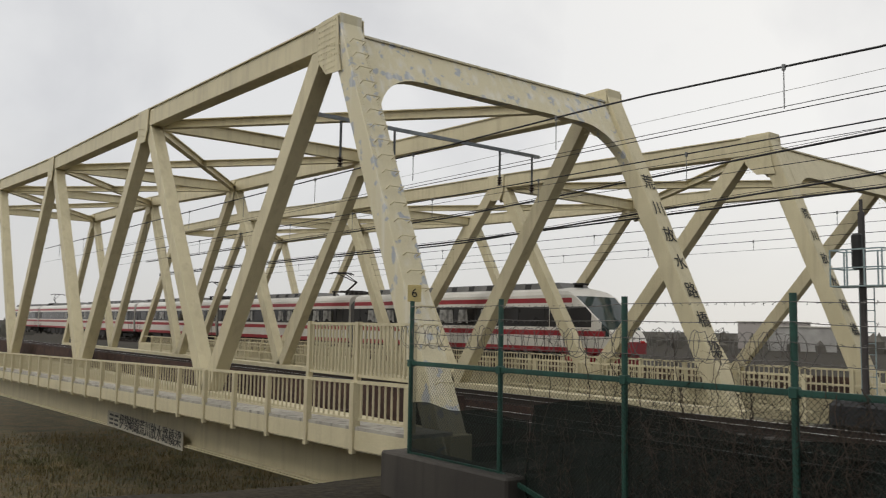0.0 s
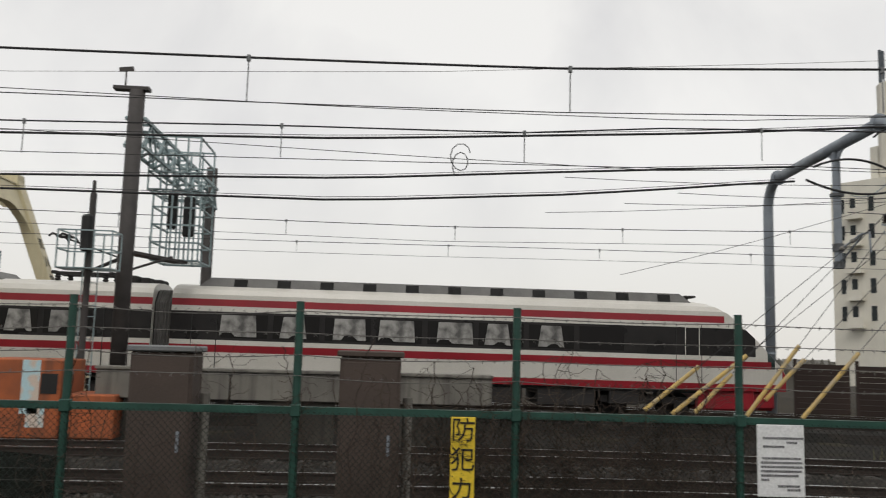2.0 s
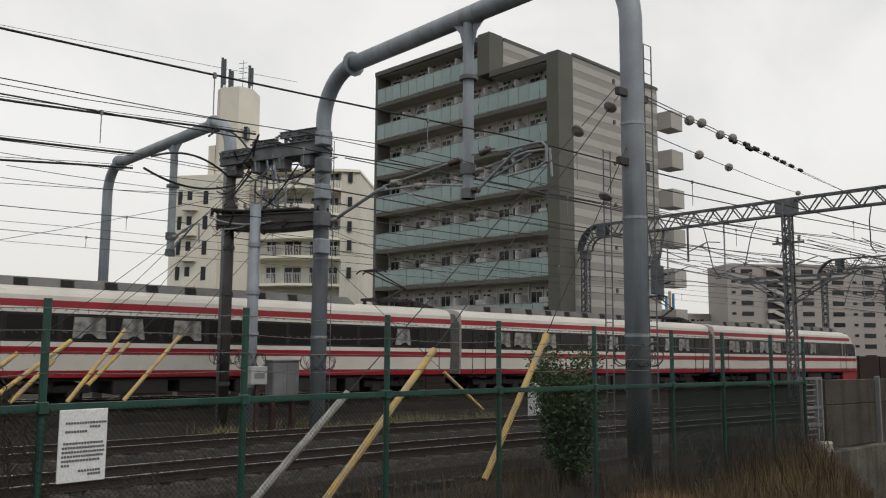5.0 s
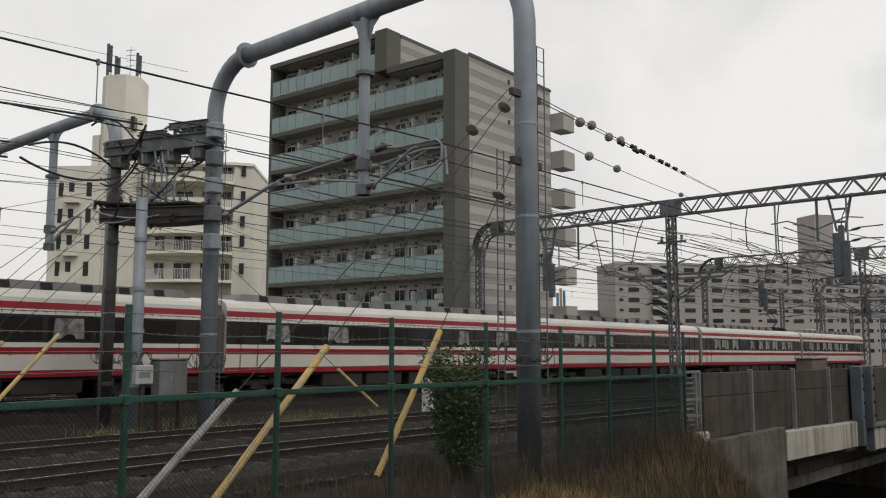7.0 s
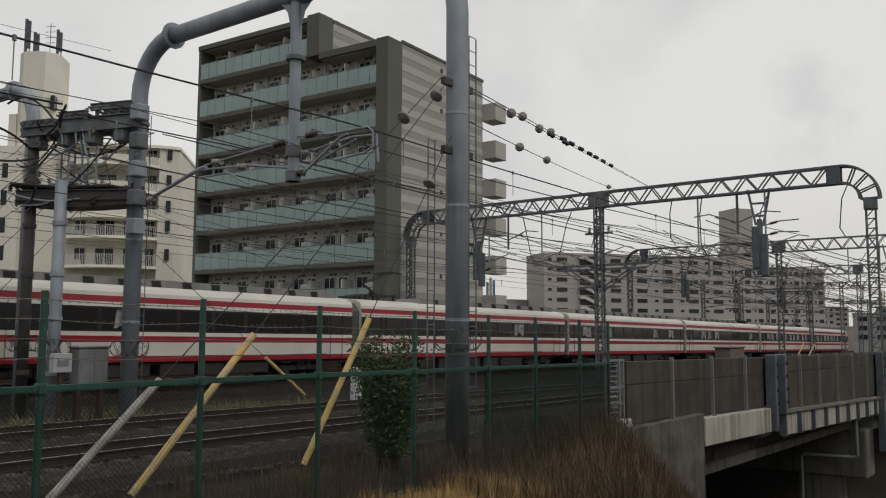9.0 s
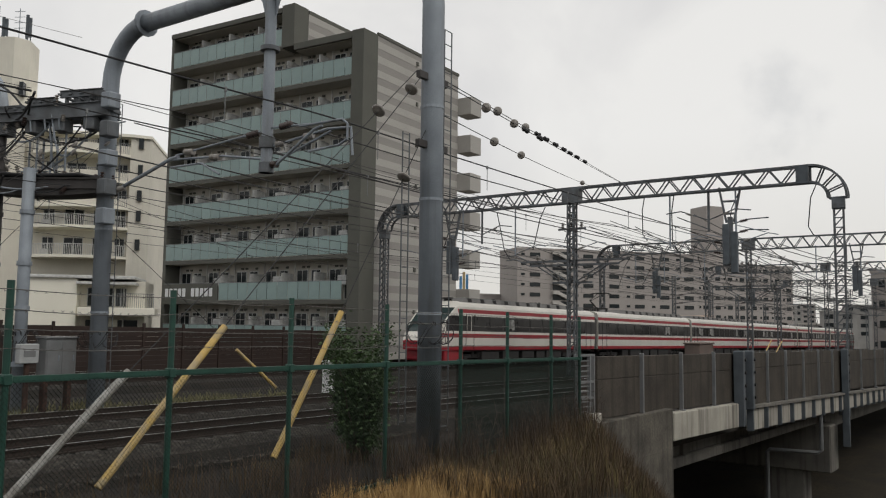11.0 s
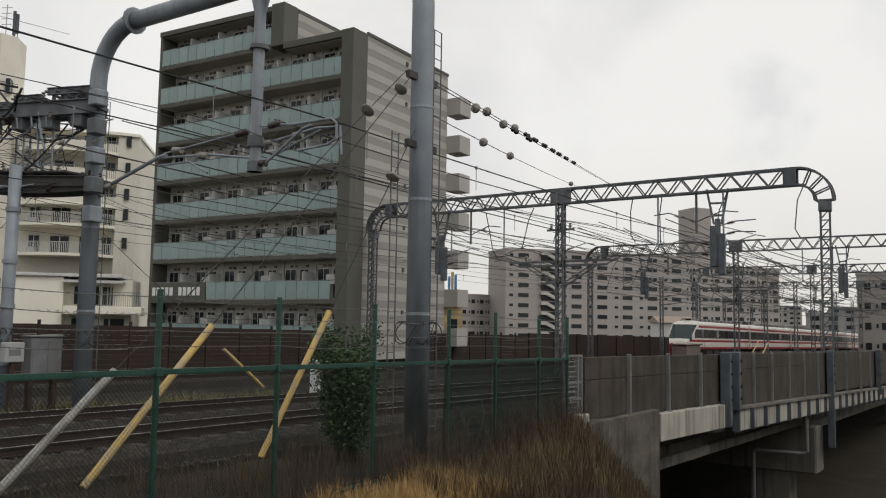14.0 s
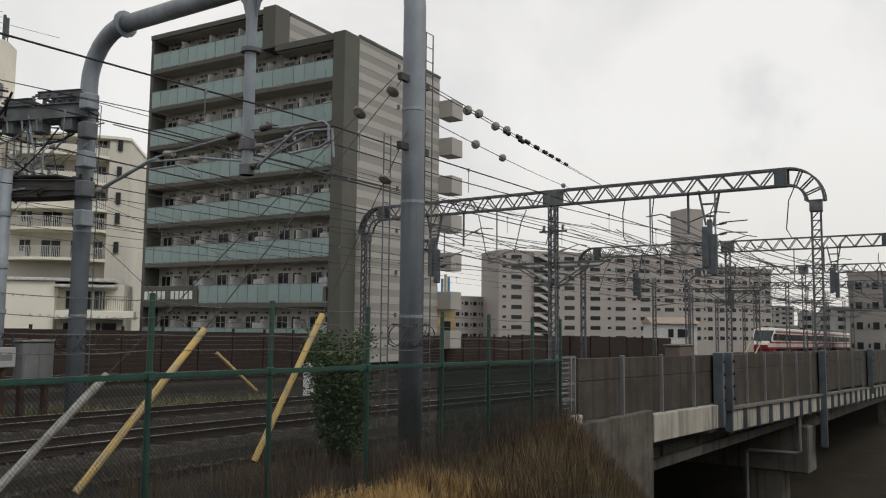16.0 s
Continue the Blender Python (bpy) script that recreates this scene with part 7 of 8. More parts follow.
# far low town, treeline and hills beyond the river
rng = random.Random(17)
for k in range(26):
    az = rng.uniform(-62, 40) if k > 8 else rng.uniform(-100, -84)
    d = rng.uniform(320, 700)
    h = rng.uniform(4, 13)
    w = rng.uniform(10, 30)
    hs = thing("distant_house", "pale low building far beyond the tracks", "building", "distant town")
    hs.matrix_basis = oriented(bearing(az, d, 0), bearing(az - 3, d, 0))
    bm = bmesh.new()
    box(bm, 0, 0, -7, w, 12, h - 5)
    part("wall", bm, M_FARWALL if k % 2 else M_SLAB, hs)
    bm = bmesh.new()
    box(bm, -0.4, -0.4, h - 5, w + 0.4, 12.4, h - 4.6)
    part("roof", bm, M_BLDG, hs)
bm = bmesh.new()
for k in range(900):
    az, d = rng.uniform(-60, 88), rng.uniform(300, 520)
    p = bearing(az, d, -5)
    r = rng.uniform(1.5, 4)
    hgt = rng.uniform(3, 8.0)
    vs = [bm.verts.new(p + Vector((r * math.cos(a) * rng.uniform(0.6, 1), r * math.sin(a) * rng.uniform(0.6, 1), z))) for z in (0, hgt * 0.6) for a in (0, 1.57, 3.14, 4.71)]
    t_ = bm.verts.new(p + Vector((0, 0, hgt)))
    for j in range(4):
        bm.faces.new((vs[j], vs[(j + 1) % 4], vs[4 + (j + 1) % 4], vs[4 + j]))
        bm.faces.new((vs[4 + j], vs[4 + (j + 1) % 4], t_))
tagged(part("distant_trees", bm, M_WOODS), "grey winter scrub along the far river bank, haze put into its colour", "trees", kind="stuff")


# ---- lattice gantries along the line to the right ----
def lattice(bm, a, b, w, h, n, t=0.065):
    """A box lattice girder: four chords and zigzag lacing on the near, far and lower faces."""
    a, b = Vector(a), Vector(b)
    d = (b - a).normalized()
    s = d.cross(Vector((0, 0, 1)))
    if s.length < 0.1:
        s = Vector((0, 1, 0))
    s.normalize()
    u = s.cross(d)
    for i in (-1, 1):
        for j in (-1, 1):
            o = s * (w / 2 * i) + u * (h / 2 * j)
            beam(bm, a + o, b + o, t * 1.5, t * 1.5)
    for k in range(n):
        p, q = a.lerp(b, k / n), a.lerp(b, (k + 1) / n)
        for i in (-1, 1):
            o = s * (w / 2 * i)
            j = 1 if k % 2 else -1
            beam(bm, p + o + u * (h / 2 * j), q + o - u * (h / 2 * j), t, t)
            j = -j
        beam(bm, p + s * w / 2 + u * (h / 2), p - s * w / 2 + u * (h / 2), t, t)
        beam(bm, p + s * w / 2 - u * (h / 2), q - s * w / 2 - u * (h / 2), t, t)


def lattice_gantry(u, va, vb, z, h, label):
    g = thing("lattice_gantry", label, "catenary gantry", "lattice gantries over the tracks")
    a, b = at(u, va), at(u, vb)
    d = Vector((b.x - a.x, b.y - a.y, 0)).normalized()
    bend = 1.3
    bm = bmesh.new()
    lattice(bm, Vector((a.x, a.y, z)) + d * bend, Vector((b.x, b.y, z)) - d * bend, 0.5, h, 40)
    part("cross_girder", bm, M_LATTICE, g)
    for p, s in ((a, 1), (b, -1)):
        bm = bmesh.new()
        lattice(bm, Vector((p.x, p.y, p.z - (1.6 if s > 0 else 0.6))), Vector((p.x, p.y, z - bend)), 0.42, 0.42, 22, 0.055)
        part("post", bm, M_LATTICE, g)
        bm = bmesh.new()
        o = Vector((p.x, p.y, z - bend)) + d * s * bend
        sd = Vector((-d.y, d.x, 0))

        def spoke(t_):
            return d * s * -math.cos(t_) + Vector((0, 0, math.sin(t_)))
        rim = [math.pi / 2 * k / 12 for k in range(13)]
        for e in (-0.25, 0.25):
            for rr in (bend - h / 2, bend + h / 2):
                for ta, tb in zip(rim, rim[1:]):
                    beam(bm, o + spoke(ta) * rr + sd * e, o + spoke(tb) * rr + sd * e, 0.1, 0.1)
            for k in range(0, 13, 3):
                beam(bm, o + spoke(rim[k]) * (bend - h / 2) + sd * e, o + spoke(rim[k]) * (bend + h / 2) + sd * e, 0.05, 0.14, up=sd)
        for ta, tb in zip(rim, rim[1:]):
            beam(bm, o + spoke(ta) * (bend + h / 2), o + spoke(tb) * (bend + h / 2), 0.5, 0.03)
        part("curved_knee", bm, M_LATTICE, g)["kind"] = "stuff"
        bm = bmesh.new()
        c = Vector((p.x, p.y, z)) + d * s * (bend + 0.3)
        for e in (-0.29, 0.29):
            bm = bmesh.new()
            beam(bm, c - d * 0.3 + sd * e, c + d * 0.3 + sd * e, 0.02, h + 0.08)
            part("splice_plate", bm, M_STEELBLUE, g)
        bm = bmesh.new()
        box(bm, p.x - 0.3, p.y - 0.3, z - bend - 0.55, p.x + 0.3, p.y + 0.3, z - bend, bevel=0.02)
        part("post_cap", bm, M_LATTICE, g)
    mid = a.lerp(b, 0.5)
    bm = bmesh.new()
    lattice(bm, Vector((mid.x, mid.y, mid.z - 0.4)), Vector((mid.x, mid.y, z)), 0.42, 0.42, 22, 0.06)
    part("middle_post", bm, M_LATTICE, g)
    bm = bmesh.new()
    box(bm, -0.55, -0.3, z - h / 2 - 0.05, 0.55, 0.3, z + h / 2 + 0.05, oriented(Vector((mid.x, mid.y, 0)), Vector((b.x, b.y, 0))), bevel=0.02)
    part("junction_plate", bm, M_LATTICE, g)
    sd = Vector((-d.y, d.x, 0))
    for dz, e0, e1 in ((-2.0, -0.9, 0.9), (-3.9, -3.6, 3.4), (-4.15, -3.0, 2.8), (-5.2, -1.3, 1.3)):
        bm = bmesh.new()
        beam(bm, mid + d * e0 + Vector((0, 0, z + dz - mid.z)), mid + d * e1 + Vector((0, 0, z + dz - mid.z)), 0.12, 0.12)
        arm_ = part("cross_arm", bm, M_LATTICE, g)
        if e1 > 2:
            bm = bmesh.new()
            for e in (-1, 1):
                tube(bm, [mid + d * (e * 2.4) + Vector((0, 0, z + dz - mid.z)), mid + d * (e * 0.2) + Vector((0, 0, z + dz - 1.3 - mid.z))], 0.04, 6)
                tube(bm, [mid + d * (e * 2.9) + Vector((0, 0, z + dz - mid.z)), mid + d * (e * 3.9) + Vector((0, 0, z + dz + 0.45 - mid.z)), mid + d * (e * 4.6) + Vector((0, 0, z + dz + 0.4 - mid.z))], 0.035, 6)
            part("arm_brace", bm, M_LATTICE, arm_)
        for f_ in (0.15, 0.5, 0.85):
            bm = bmesh.new()
            c = mid + d * (e0 + (e1 - e0) * f_) + Vector((0, 0, z + dz + 0.05 - mid.z))
            spun(bm, c, (0.1, 0, 1), [(0.05 * j, 0.04 if j % 2 else 0.11) for j in range(8)], 9)
            part("insulator", bm, M_INSUL if f_ != 0.5 else M_INSUL_D, arm_)
    for f_ in (0.22, 0.72):
        c = a.lerp(b, f_)
        bm = bmesh.new()
        tube(bm, [(c.x, c.y, z - 0.3), (c.x, c.y, z - 2.6)], 0.07, 8)
        tube(bm, [(c.x, c.y, z - 2.0), (c.x - 0.3, c.y + 1.4, z - 1.5), (c.x - 0.3, c.y + 2.2, z - 1.6)], 0.035, 6)
        tube(bm, [(c.x, c.y, z - 2.5), (c.x - 0.3, c.y + 1.6, z - 1.8)], 0.03, 6)
        tube(bm, [(c.x, c.y, z - 2.0), (c.x - 0.3, c.y - 1.4, z - 1.5), (c.x - 0.3, c.y - 2.2, z - 1.6)], 0.035, 6)
        part("hanging_bracket", bm, M_LATTICE, g)
        for e in (-0.8, 0.8):
            bm = bmesh.new()
            spun(bm, Vector((c.x - 0.2, c.y + e, z - 1.75)), Vector((0, e, 0.3)), [(0.04 * j, 0.03 if j % 2 else 0.08) for j in range(9)], 9)
            part("insulator", bm, M_INSUL, g)
    return g


lattice_gantry(47.3, 7.4, 36.7, 9.75, 0.85, "grey lattice steel gantry with rounded corners over all tracks")
lattice_gantry(82, 7.0, 36.7, 9.75, 1.0, "grey lattice steel gantry farther down the line")
lattice_gantry(114, 7.0, 36.7, 9.6, 1.0, "grey lattice steel gantry in the distance")
lattice_gantry(148, 7.0, 36.7, 9.4, 1.0, "grey lattice steel gantry in the far distance")

# V struts, jumpers and hanging gear under the gantries
rng = random.Random(91)
for gu, zg in ((47.3, 9.75), (82, 9.75), (114, 9.6)):
    for v in (12.7, 30.8):
        c = at(gu, v, 0)
        vb = thing("hanging_strut", "grey steel V strut with a dark post under a gantry", "strut", "gantry struts")
        bm = bmesh.new()
        for e in (-0.55, 0.55):
            beam(bm, (c.x, c.y + e, zg - 0.3), (c.x, c.y + e * 0.35, zg - 2.2), 0.16, 0.1)
        for f_ in (0.4, 0.75):
            beam(bm, (c.x, c.y - 0.55 + 0.36 * f_, zg - 0.3 - 1.9 * f_), (c.x, c.y + 0.55 - 0.36 * f_, zg - 0.3 - 1.9 * f_), 0.1, 0.1)
        part("v_frame", bm, M_LATTICE, vb)
        for e in (-0.2, 0.22):
            bm = bmesh.new()
            box(bm, c.x - 0.2, c.y + e - 0.17, zg - 4.7 + e, c.x + 0.2, c.y + e + 0.17, zg - 2.5 + e, bevel=0.04)
            part("switch_case", bm, M_STEELBLUE, vb)
        bm = bmesh.new()
        beam(bm, (c.x, c.y, zg - 1.9), (c.x, c.y, zg - 4.4), 0.26, 0.26, up=(0, 1, 0), bevel=0.03)
        part("hanging_post", bm, M_LATTICE, vb)
        for k in range(4):
            bm = bmesh.new()
            e = rng.choice((-1, 1))
            q = Vector((c.x, c.y, zg - 2.3 - 0.55 * k))
            tube(bm, [q, q + Vector((0.1, e * 0.9, 0.25)), q + Vector((0.1, e * 1.9, 0.2 + rng.uniform(-0.2, 0.3)))], 0.035, 6)
            part("side_arm", bm, M_LATTICE, vb)
            bm = bmesh.new()
            spun(bm, q + Vector((0.05, e * 0.5, 0.14)), Vector((0, e, 0.2)), [(0.045 * j, 0.035 if j % 2 else 0.1) for j in range(9)], 9)
            part("insulator", bm, M_INSUL_D, vb)
    for k in range(9):
        v = 9 + 3 * k + rng.uniform(-0.8, 0.8)
        a, b = at(gu, v, zg + rng.uniform(-0.3, 0.2)), at(gu + rng.uniform(-1.5, 1.5), v + rng.uniform(-1.2, 1.2), rng.uniform(6.6, 7.6))
        jp = thing("jumper_cable", "black jumper cable looping down from a gantry", "cable", "gantry jumpers")
        bm = bmesh.new()
        tube(bm, [a, a.lerp(b, 0.3) + Vector((0.5, 0.3, 0.1)), a.lerp(b, 0.7) + Vector((0.55, 0.35, -0.3)), b], 0.03, 6)
        part("loop", bm, M_CABLE, jp)
for k in range(14):
    u, v = 92 + 4.2 * k, (8.6, 22.6, 36.0)[k % 3] + rng.uniform(-0.4, 0.4)
    fm = thing("catenary_mast", "slim dark catenary mast with wire arms far down the line", "mast", "far masts")
    c = at(u, v, 0)
    bm = bmesh.new()
    lattice(bm, (c.x, c.y, c.z - 0.6), (c.x, c.y, c.z + rng.uniform(7.4, 9.6)), 0.34, 0.34, 18, 0.06)
    part("pole", bm, M_LATTICE, fm)
    for z in (6.0, 7.0):
        bm = bmesh.new()
        e = 2.6 if k % 3 != 2 else -2.6
        tube(bm, [(c.x, c.y, c.z + z), (c.x, c.y + e, c.z + z + 0.3)], 0.05, 6)
        part("wire_arm", bm, M_LATTICE, fm)
        bm = bmesh.new()
        spun(bm, Vector((c.x, c.y + e * 0.25, c.z + z + 0.08)), Vector((0, e, 0.3)), [(0.06 * j, 0.04 if j % 2 else 0.12) for j in range(9)], 8)
        part("insulator", bm, M_INSUL_D, fm)
# plain unseen wall closing the place behind the viewer, added to darken reflections and fill
bw_ = thing("boundary_wall", "plain dull brown unseen wall added behind the viewer to dim reflections", "wall", kind="structure")
bm = bmesh.new()
box(bm, -45, -14.4, -6, 60, -14, 6.5)
part("wall", bm, M_CONC, bw_)

# ---- signal masts beyond the near bridge ----
def cage(bm, x0, x1, y0, y1, z0, z1, t=0.03, rails=3, uprights=4):
    for z in [z0 + (z1 - z0) * k / (rails - 1) for k in range(rails)]:
        for y in (y0, y1):
            beam(bm, (x0, y, z), (x1, y, z), t, t)
        for x in (x0, x1):
            beam(bm, (x, y0, z), (x, y1, z), t, t)
    for k in range(uprights):
        x = x0 + (x1 - x0) * k / (uprights - 1)
        for y in (y0, y1):
            box(bm, x - t / 2, y - t / 2, z0, x + t / 2, y + t / 2, z1)
    for k in range(6):
        y = y0 + (y1 - y0) * k / 5
        beam(bm, (x0, y, z0), (x1, y, z0), 0.08, 0.02)


sg = thing("signal_gantry", "dark steel mast with grey caged signal platform over the track", "signal gantry")
for v, zt in ((24.0, 9.1), (34.9, 9.2)):
    bm = bmesh.new()
    tube(bm, [(-7.1, v, -0.5), (-7.1, v, zt)], 0.22, 14)
    part("mast", bm, M_POLE_DARK, sg, smooth=True)
bm = bmesh.new()
beam(bm, (-7.75, 24, 9.15), (-6.75, 24, 9.15), 0.3, 0.1)
tube(bm, [(-7.45, 24, 9.2), (-7.45, 24, 9.75)], 0.025, 6)
beam(bm, (-7.65, 24, 9.7), (-7.25, 24, 9.75), 0.06, 0.12)
part("top_bracket", bm, M_POLE_DARK, sg)
bm = bmesh.new()
lattice(bm, (-7.1, 24.0, 7.9), (-7.1, 34.9, 7.9), 0.5, 0.8, 14, 0.06)
part("cross_girder", bm, M_CAGE, sg)
bm = bmesh.new()
cage(bm, -7.3, -5.75, 26.4, 28.6, 6.7, 8.4, 0.05, 4, 5)
part("upper_platform", bm, M_CAGE, sg)["kind"] = "stuff"
bm = bmesh.new()
cage(bm, -7.1, -5.65, 26.4, 28.3, 4.5, 6.7, 0.05, 5, 6)
part("lower_cage", bm, M_CAGE, sg)["kind"] = "stuff"
bm = bmesh.new()
beam(bm, (-7.1, 24.0, 4.45), (-6.2, 26.6, 4.45), 0.5, 0.08)
beam(bm, (-7.1, 24.0, 3.9), (-6.2, 25.5, 4.5), 0.06, 0.06)
part("walk_plate", bm, M_POLE_DARK, sg)
bm = bmesh.new()
box(bm, -6.3, 26.9, 5.3, -5.95, 27.1, 6.6, bevel=0.06)
box(bm, -6.9, 27.3, 5.6, -6.6, 27.5, 6.8, bevel=0.06)
part("signal_head", bm, M_BLACK, sg)

ss = thing("small_signal_mast", "slim signal mast with caged maintenance platform", "signal mast", at=pose(-7.75, 23.0, 0))
bm = bmesh.new()
tube(bm, [(0, 0, -0.5), (0, 0, 5.9)], 0.09, 10)
tube(bm, [(0, 0, 5.9), (0, 0, 6.25)], 0.05, 8)
part("mast", bm, M_POLE_DARK, ss)
bm = bmesh.new()
cage(bm, -0.7, 0.7, -0.4, 0.4, 3.85, 4.85, 0.035, 3, 4)
part("platform_cage", bm, M_CAGE, ss)["kind"] = "stuff"
bm = bmesh.new()
box(bm, -0.18, -0.3, 4.3, 0.1, -0.1, 5.3, bevel=0.06)
part("signal_head", bm, M_BLACK, ss)
bm = bmesh.new()
for x in (-0.2, 0.2):
    tube(bm, [(x, 0.2, 0), (x, 0.2, 3.9)], 0.018, 5)
for k in range(12):
    tube(bm, [(-0.2, 0.2, 0.3 * k + 0.2), (0.2, 0.2, 0.3 * k + 0.2)], 0.012, 5)
part("ladder", bm, M_CAGE, ss)
ss2 = copy_thing(ss, pose(-11.0, 23.2, -0.55))
ss2["label"] = "slim signal mast with black signal head and railed platform"

# ---- overhead wires ----
def wire(name, pts, r, mat, label, category="overhead wire", hangers=(), group="overhead wires"):
    w = thing(name, label, category, group)
    bm = bmesh.new()
    tube(bm, pts, r, 6)
    part("strand", bm, mat, w)
    for p, q in hangers:
        bm = bmesh.new()
        tube(bm, [p, q], 0.011, 5)
        spun(bm, Vector(p) - Vector((0, 0, 0.06)), (0, 0, 1), ((0, 0.035), (0.1, 0.035)), 8)
        part("dropper", bm, M_BOXGREY, w)
    return w


def line_pts(v, zs, us, dv=None):
    """zs at the given us, joined by a smooth run along the line."""
    out = []
    for i in range(len(us) - 1):
        n = max(2, int(abs(us[i + 1] - us[i]) / 2))
        for k in range(n):
            f_ = k / n
            u = us[i] + (us[i + 1] - us[i]) * f_
            vv = v if dv is None else dv[i] + (dv[i + 1] - dv[i]) * f_
            s_ = 4 * f_ * (1 - f_) * 0.012 * abs(us[i + 1] - us[i])
            out.append(at(u, vv, zs[i] + (zs[i + 1] - zs[i]) * f_ - s_))
    out.append(at(us[-1], v if dv is None else dv[-1], zs[-1]))
    return out

def run_of(name, v, zs, r, mat, label, hang_to=None, every=5.0, ends=(-60, 150), dv=None):
    """A wire along the line: zs is (u, height) from left to right; hang_to is the drop to the wire below."""
    us_ = [ends[0]] + [a for a, _ in zs] + [ends[1]]
    hs = [zs[0][1]] + [b for _, b in zs] + [zs[-1][1]]
    pts, hangers, nxt = [], [], us_[0] + 1
    u = us_[0]
    while u <= us_[-1]:
        pts.append(at(u, v, float(np.interp(u, us_, hs))))
        u += 1.5
    if hang_to:
        u = -56.2 if v < 15 else -58.2
        while u < min(ends[1], 80):
            z = float(np.interp(u, us_, hs))
            hangers.append((at(u, v, z), at(u, v, z - hang_to)))
            u += every
    return wire(name, pts, r, mat, label, hangers=hangers)


MESS, CONT = "dark twisted messenger wire with short droppers", "thin dark contact wire above the track"
run_of("messenger_wire", 13.3, ((-11, 6.68), (-6, 6.49), (3.2, 6.61), (8.6, 6.84), (14.3, 7.09), (17.4, 7.23), (37, 7.17)), 0.02, M_CABLE, MESS, 0.73, 5.4)
run_of("contact_wire", 13.3, ((-6, 5.77), (3.2, 5.87), (8.6, 6.04), (14.3, 6.38), (19, 6.1)), 0.009, M_COPPER, CONT)
run_of("messenger_wire", 17.1, ((-7.6, 6.3), (-2.1, 6.46), (3, 6.53), (6.1, 6.76), (14.3, 6.96), (17, 7.05)), 0.017, M_CABLE, MESS, 0.66, 5.1)
run_of("contact_wire", 17.1, ((-7.6, 5.67), (-2.1, 5.77), (6.2, 5.9), (9.2, 6.08), (17, 5.98)), 0.009, M_COPPER, CONT)
run_of("auxiliary_wire", 16.6, ((-7.6, 6.82), (-1, 6.77), (6.7, 6.8), (12.9, 7.2)), 0.009, M_COPPER, "thin dark auxiliary wire above the near tracks")
run_of("auxiliary_wire", 17.6, ((-7.6, 6.25), (1.3, 6.04), (6.3, 5.95), (9, 6.12)), 0.008, M_COPPER, "thin dark sloping wire above the near tracks")
run_of("messenger_wire", 28.3, ((-12.4, 6.17), (2, 6.14), (11.6, 6.38), (14.2, 6.48)), 0.014, M_CABLE, MESS, 0.47, 5.5)
run_of("contact_wire", 28.3, ((-12.4, 5.74), (2, 5.63), (11.6, 5.9)), 0.009, M_COPPER, CONT)
run_of("messenger_wire", 32.1, ((-14, 5.84), (2.2, 5.97), (12.8, 6.08)), 0.013, M_CABLE, MESS, 0.4, 5.5)
run_of("contact_wire", 32.1, ((-14, 5.46), (2.2, 5.53), (12.8, 5.68)), 0.009, M_COPPER, CONT)
run_of("ground_wire", 20.3, ((-9.1, 8.32), (1.4, 8.87), (7, 9.26), (15.3, 9.84)), 0.006, M_BARB, "thin pale wire strung high above the tracks", ends=(-30, 16))
F_LAB = "thick black feeder cable lashed to a carrier wire"
for v, zs in ((20.0, ((-25, 6.2), (-8.9, 6.75), (-1, 6.98), (7.2, 7.45), (9.3, 7.6), (13.1, 7.9))), (21.0, ((-26, 5.3), (-9.3, 5.95), (-1, 6.21), (7.6, 6.8), (10.5, 6.98))), (21.0, ((-26, 5.4), (-9.3, 5.6), (-1, 5.64), (4.7, 6.01), (7.4, 6.28), (10.3, 6.6)))):
    run_of("feeder_cable", v, zs, 0.03, M_CABLE, F_LAB, ends=(-60, zs[-1][0] + 0.5))
    run_of("carrier_wire", v, [(a, b + 0.07) for a, b in zs], 0.008, M_CABLE, "thin carrier wire above a feeder cable", ends=(-60, zs[-1][0] + 0.5))
# loops where the feeders reach the masts
for u0, v0_, z0_, u1, v1_, z1_, dz in ((13.6, 20.0, 7.9, 14.5, 22.6, 7.7, 0.2), (11.0, 21.0, 7.0, 14.2, 22.8, 7.2, -0.35), (10.8, 21.0, 6.65, 14.2, 22.4, 6.9, 0.3), (14.8, 25.5, 9.1, 14.6, 22.0, 7.7, -0.5)):
    wire("feeder_loop", sag(at(u0, v0_, z0_), at(u1, v1_, z1_), dz, 12), 0.032, M_CABLE, "black feeder cable looping to the switchgear", "cable")
# spiral slack in a thin wire
cl = thing("wire_coil", "loose coil of thin wire hanging from an overhead line", "wire")
bm = bmesh.new()
pts = [at(1.65, 17.3, 6.1) + Vector((0.22 * math.cos(a * 0.6) * (1 - 0.02 * a), 0, 0.24 * math.sin(a * 0.6) - 0.018 * a)) for a in range(18)]
tube(bm, pts, 0.012, 5)
part("strand", bm, M_CABLE, cl)

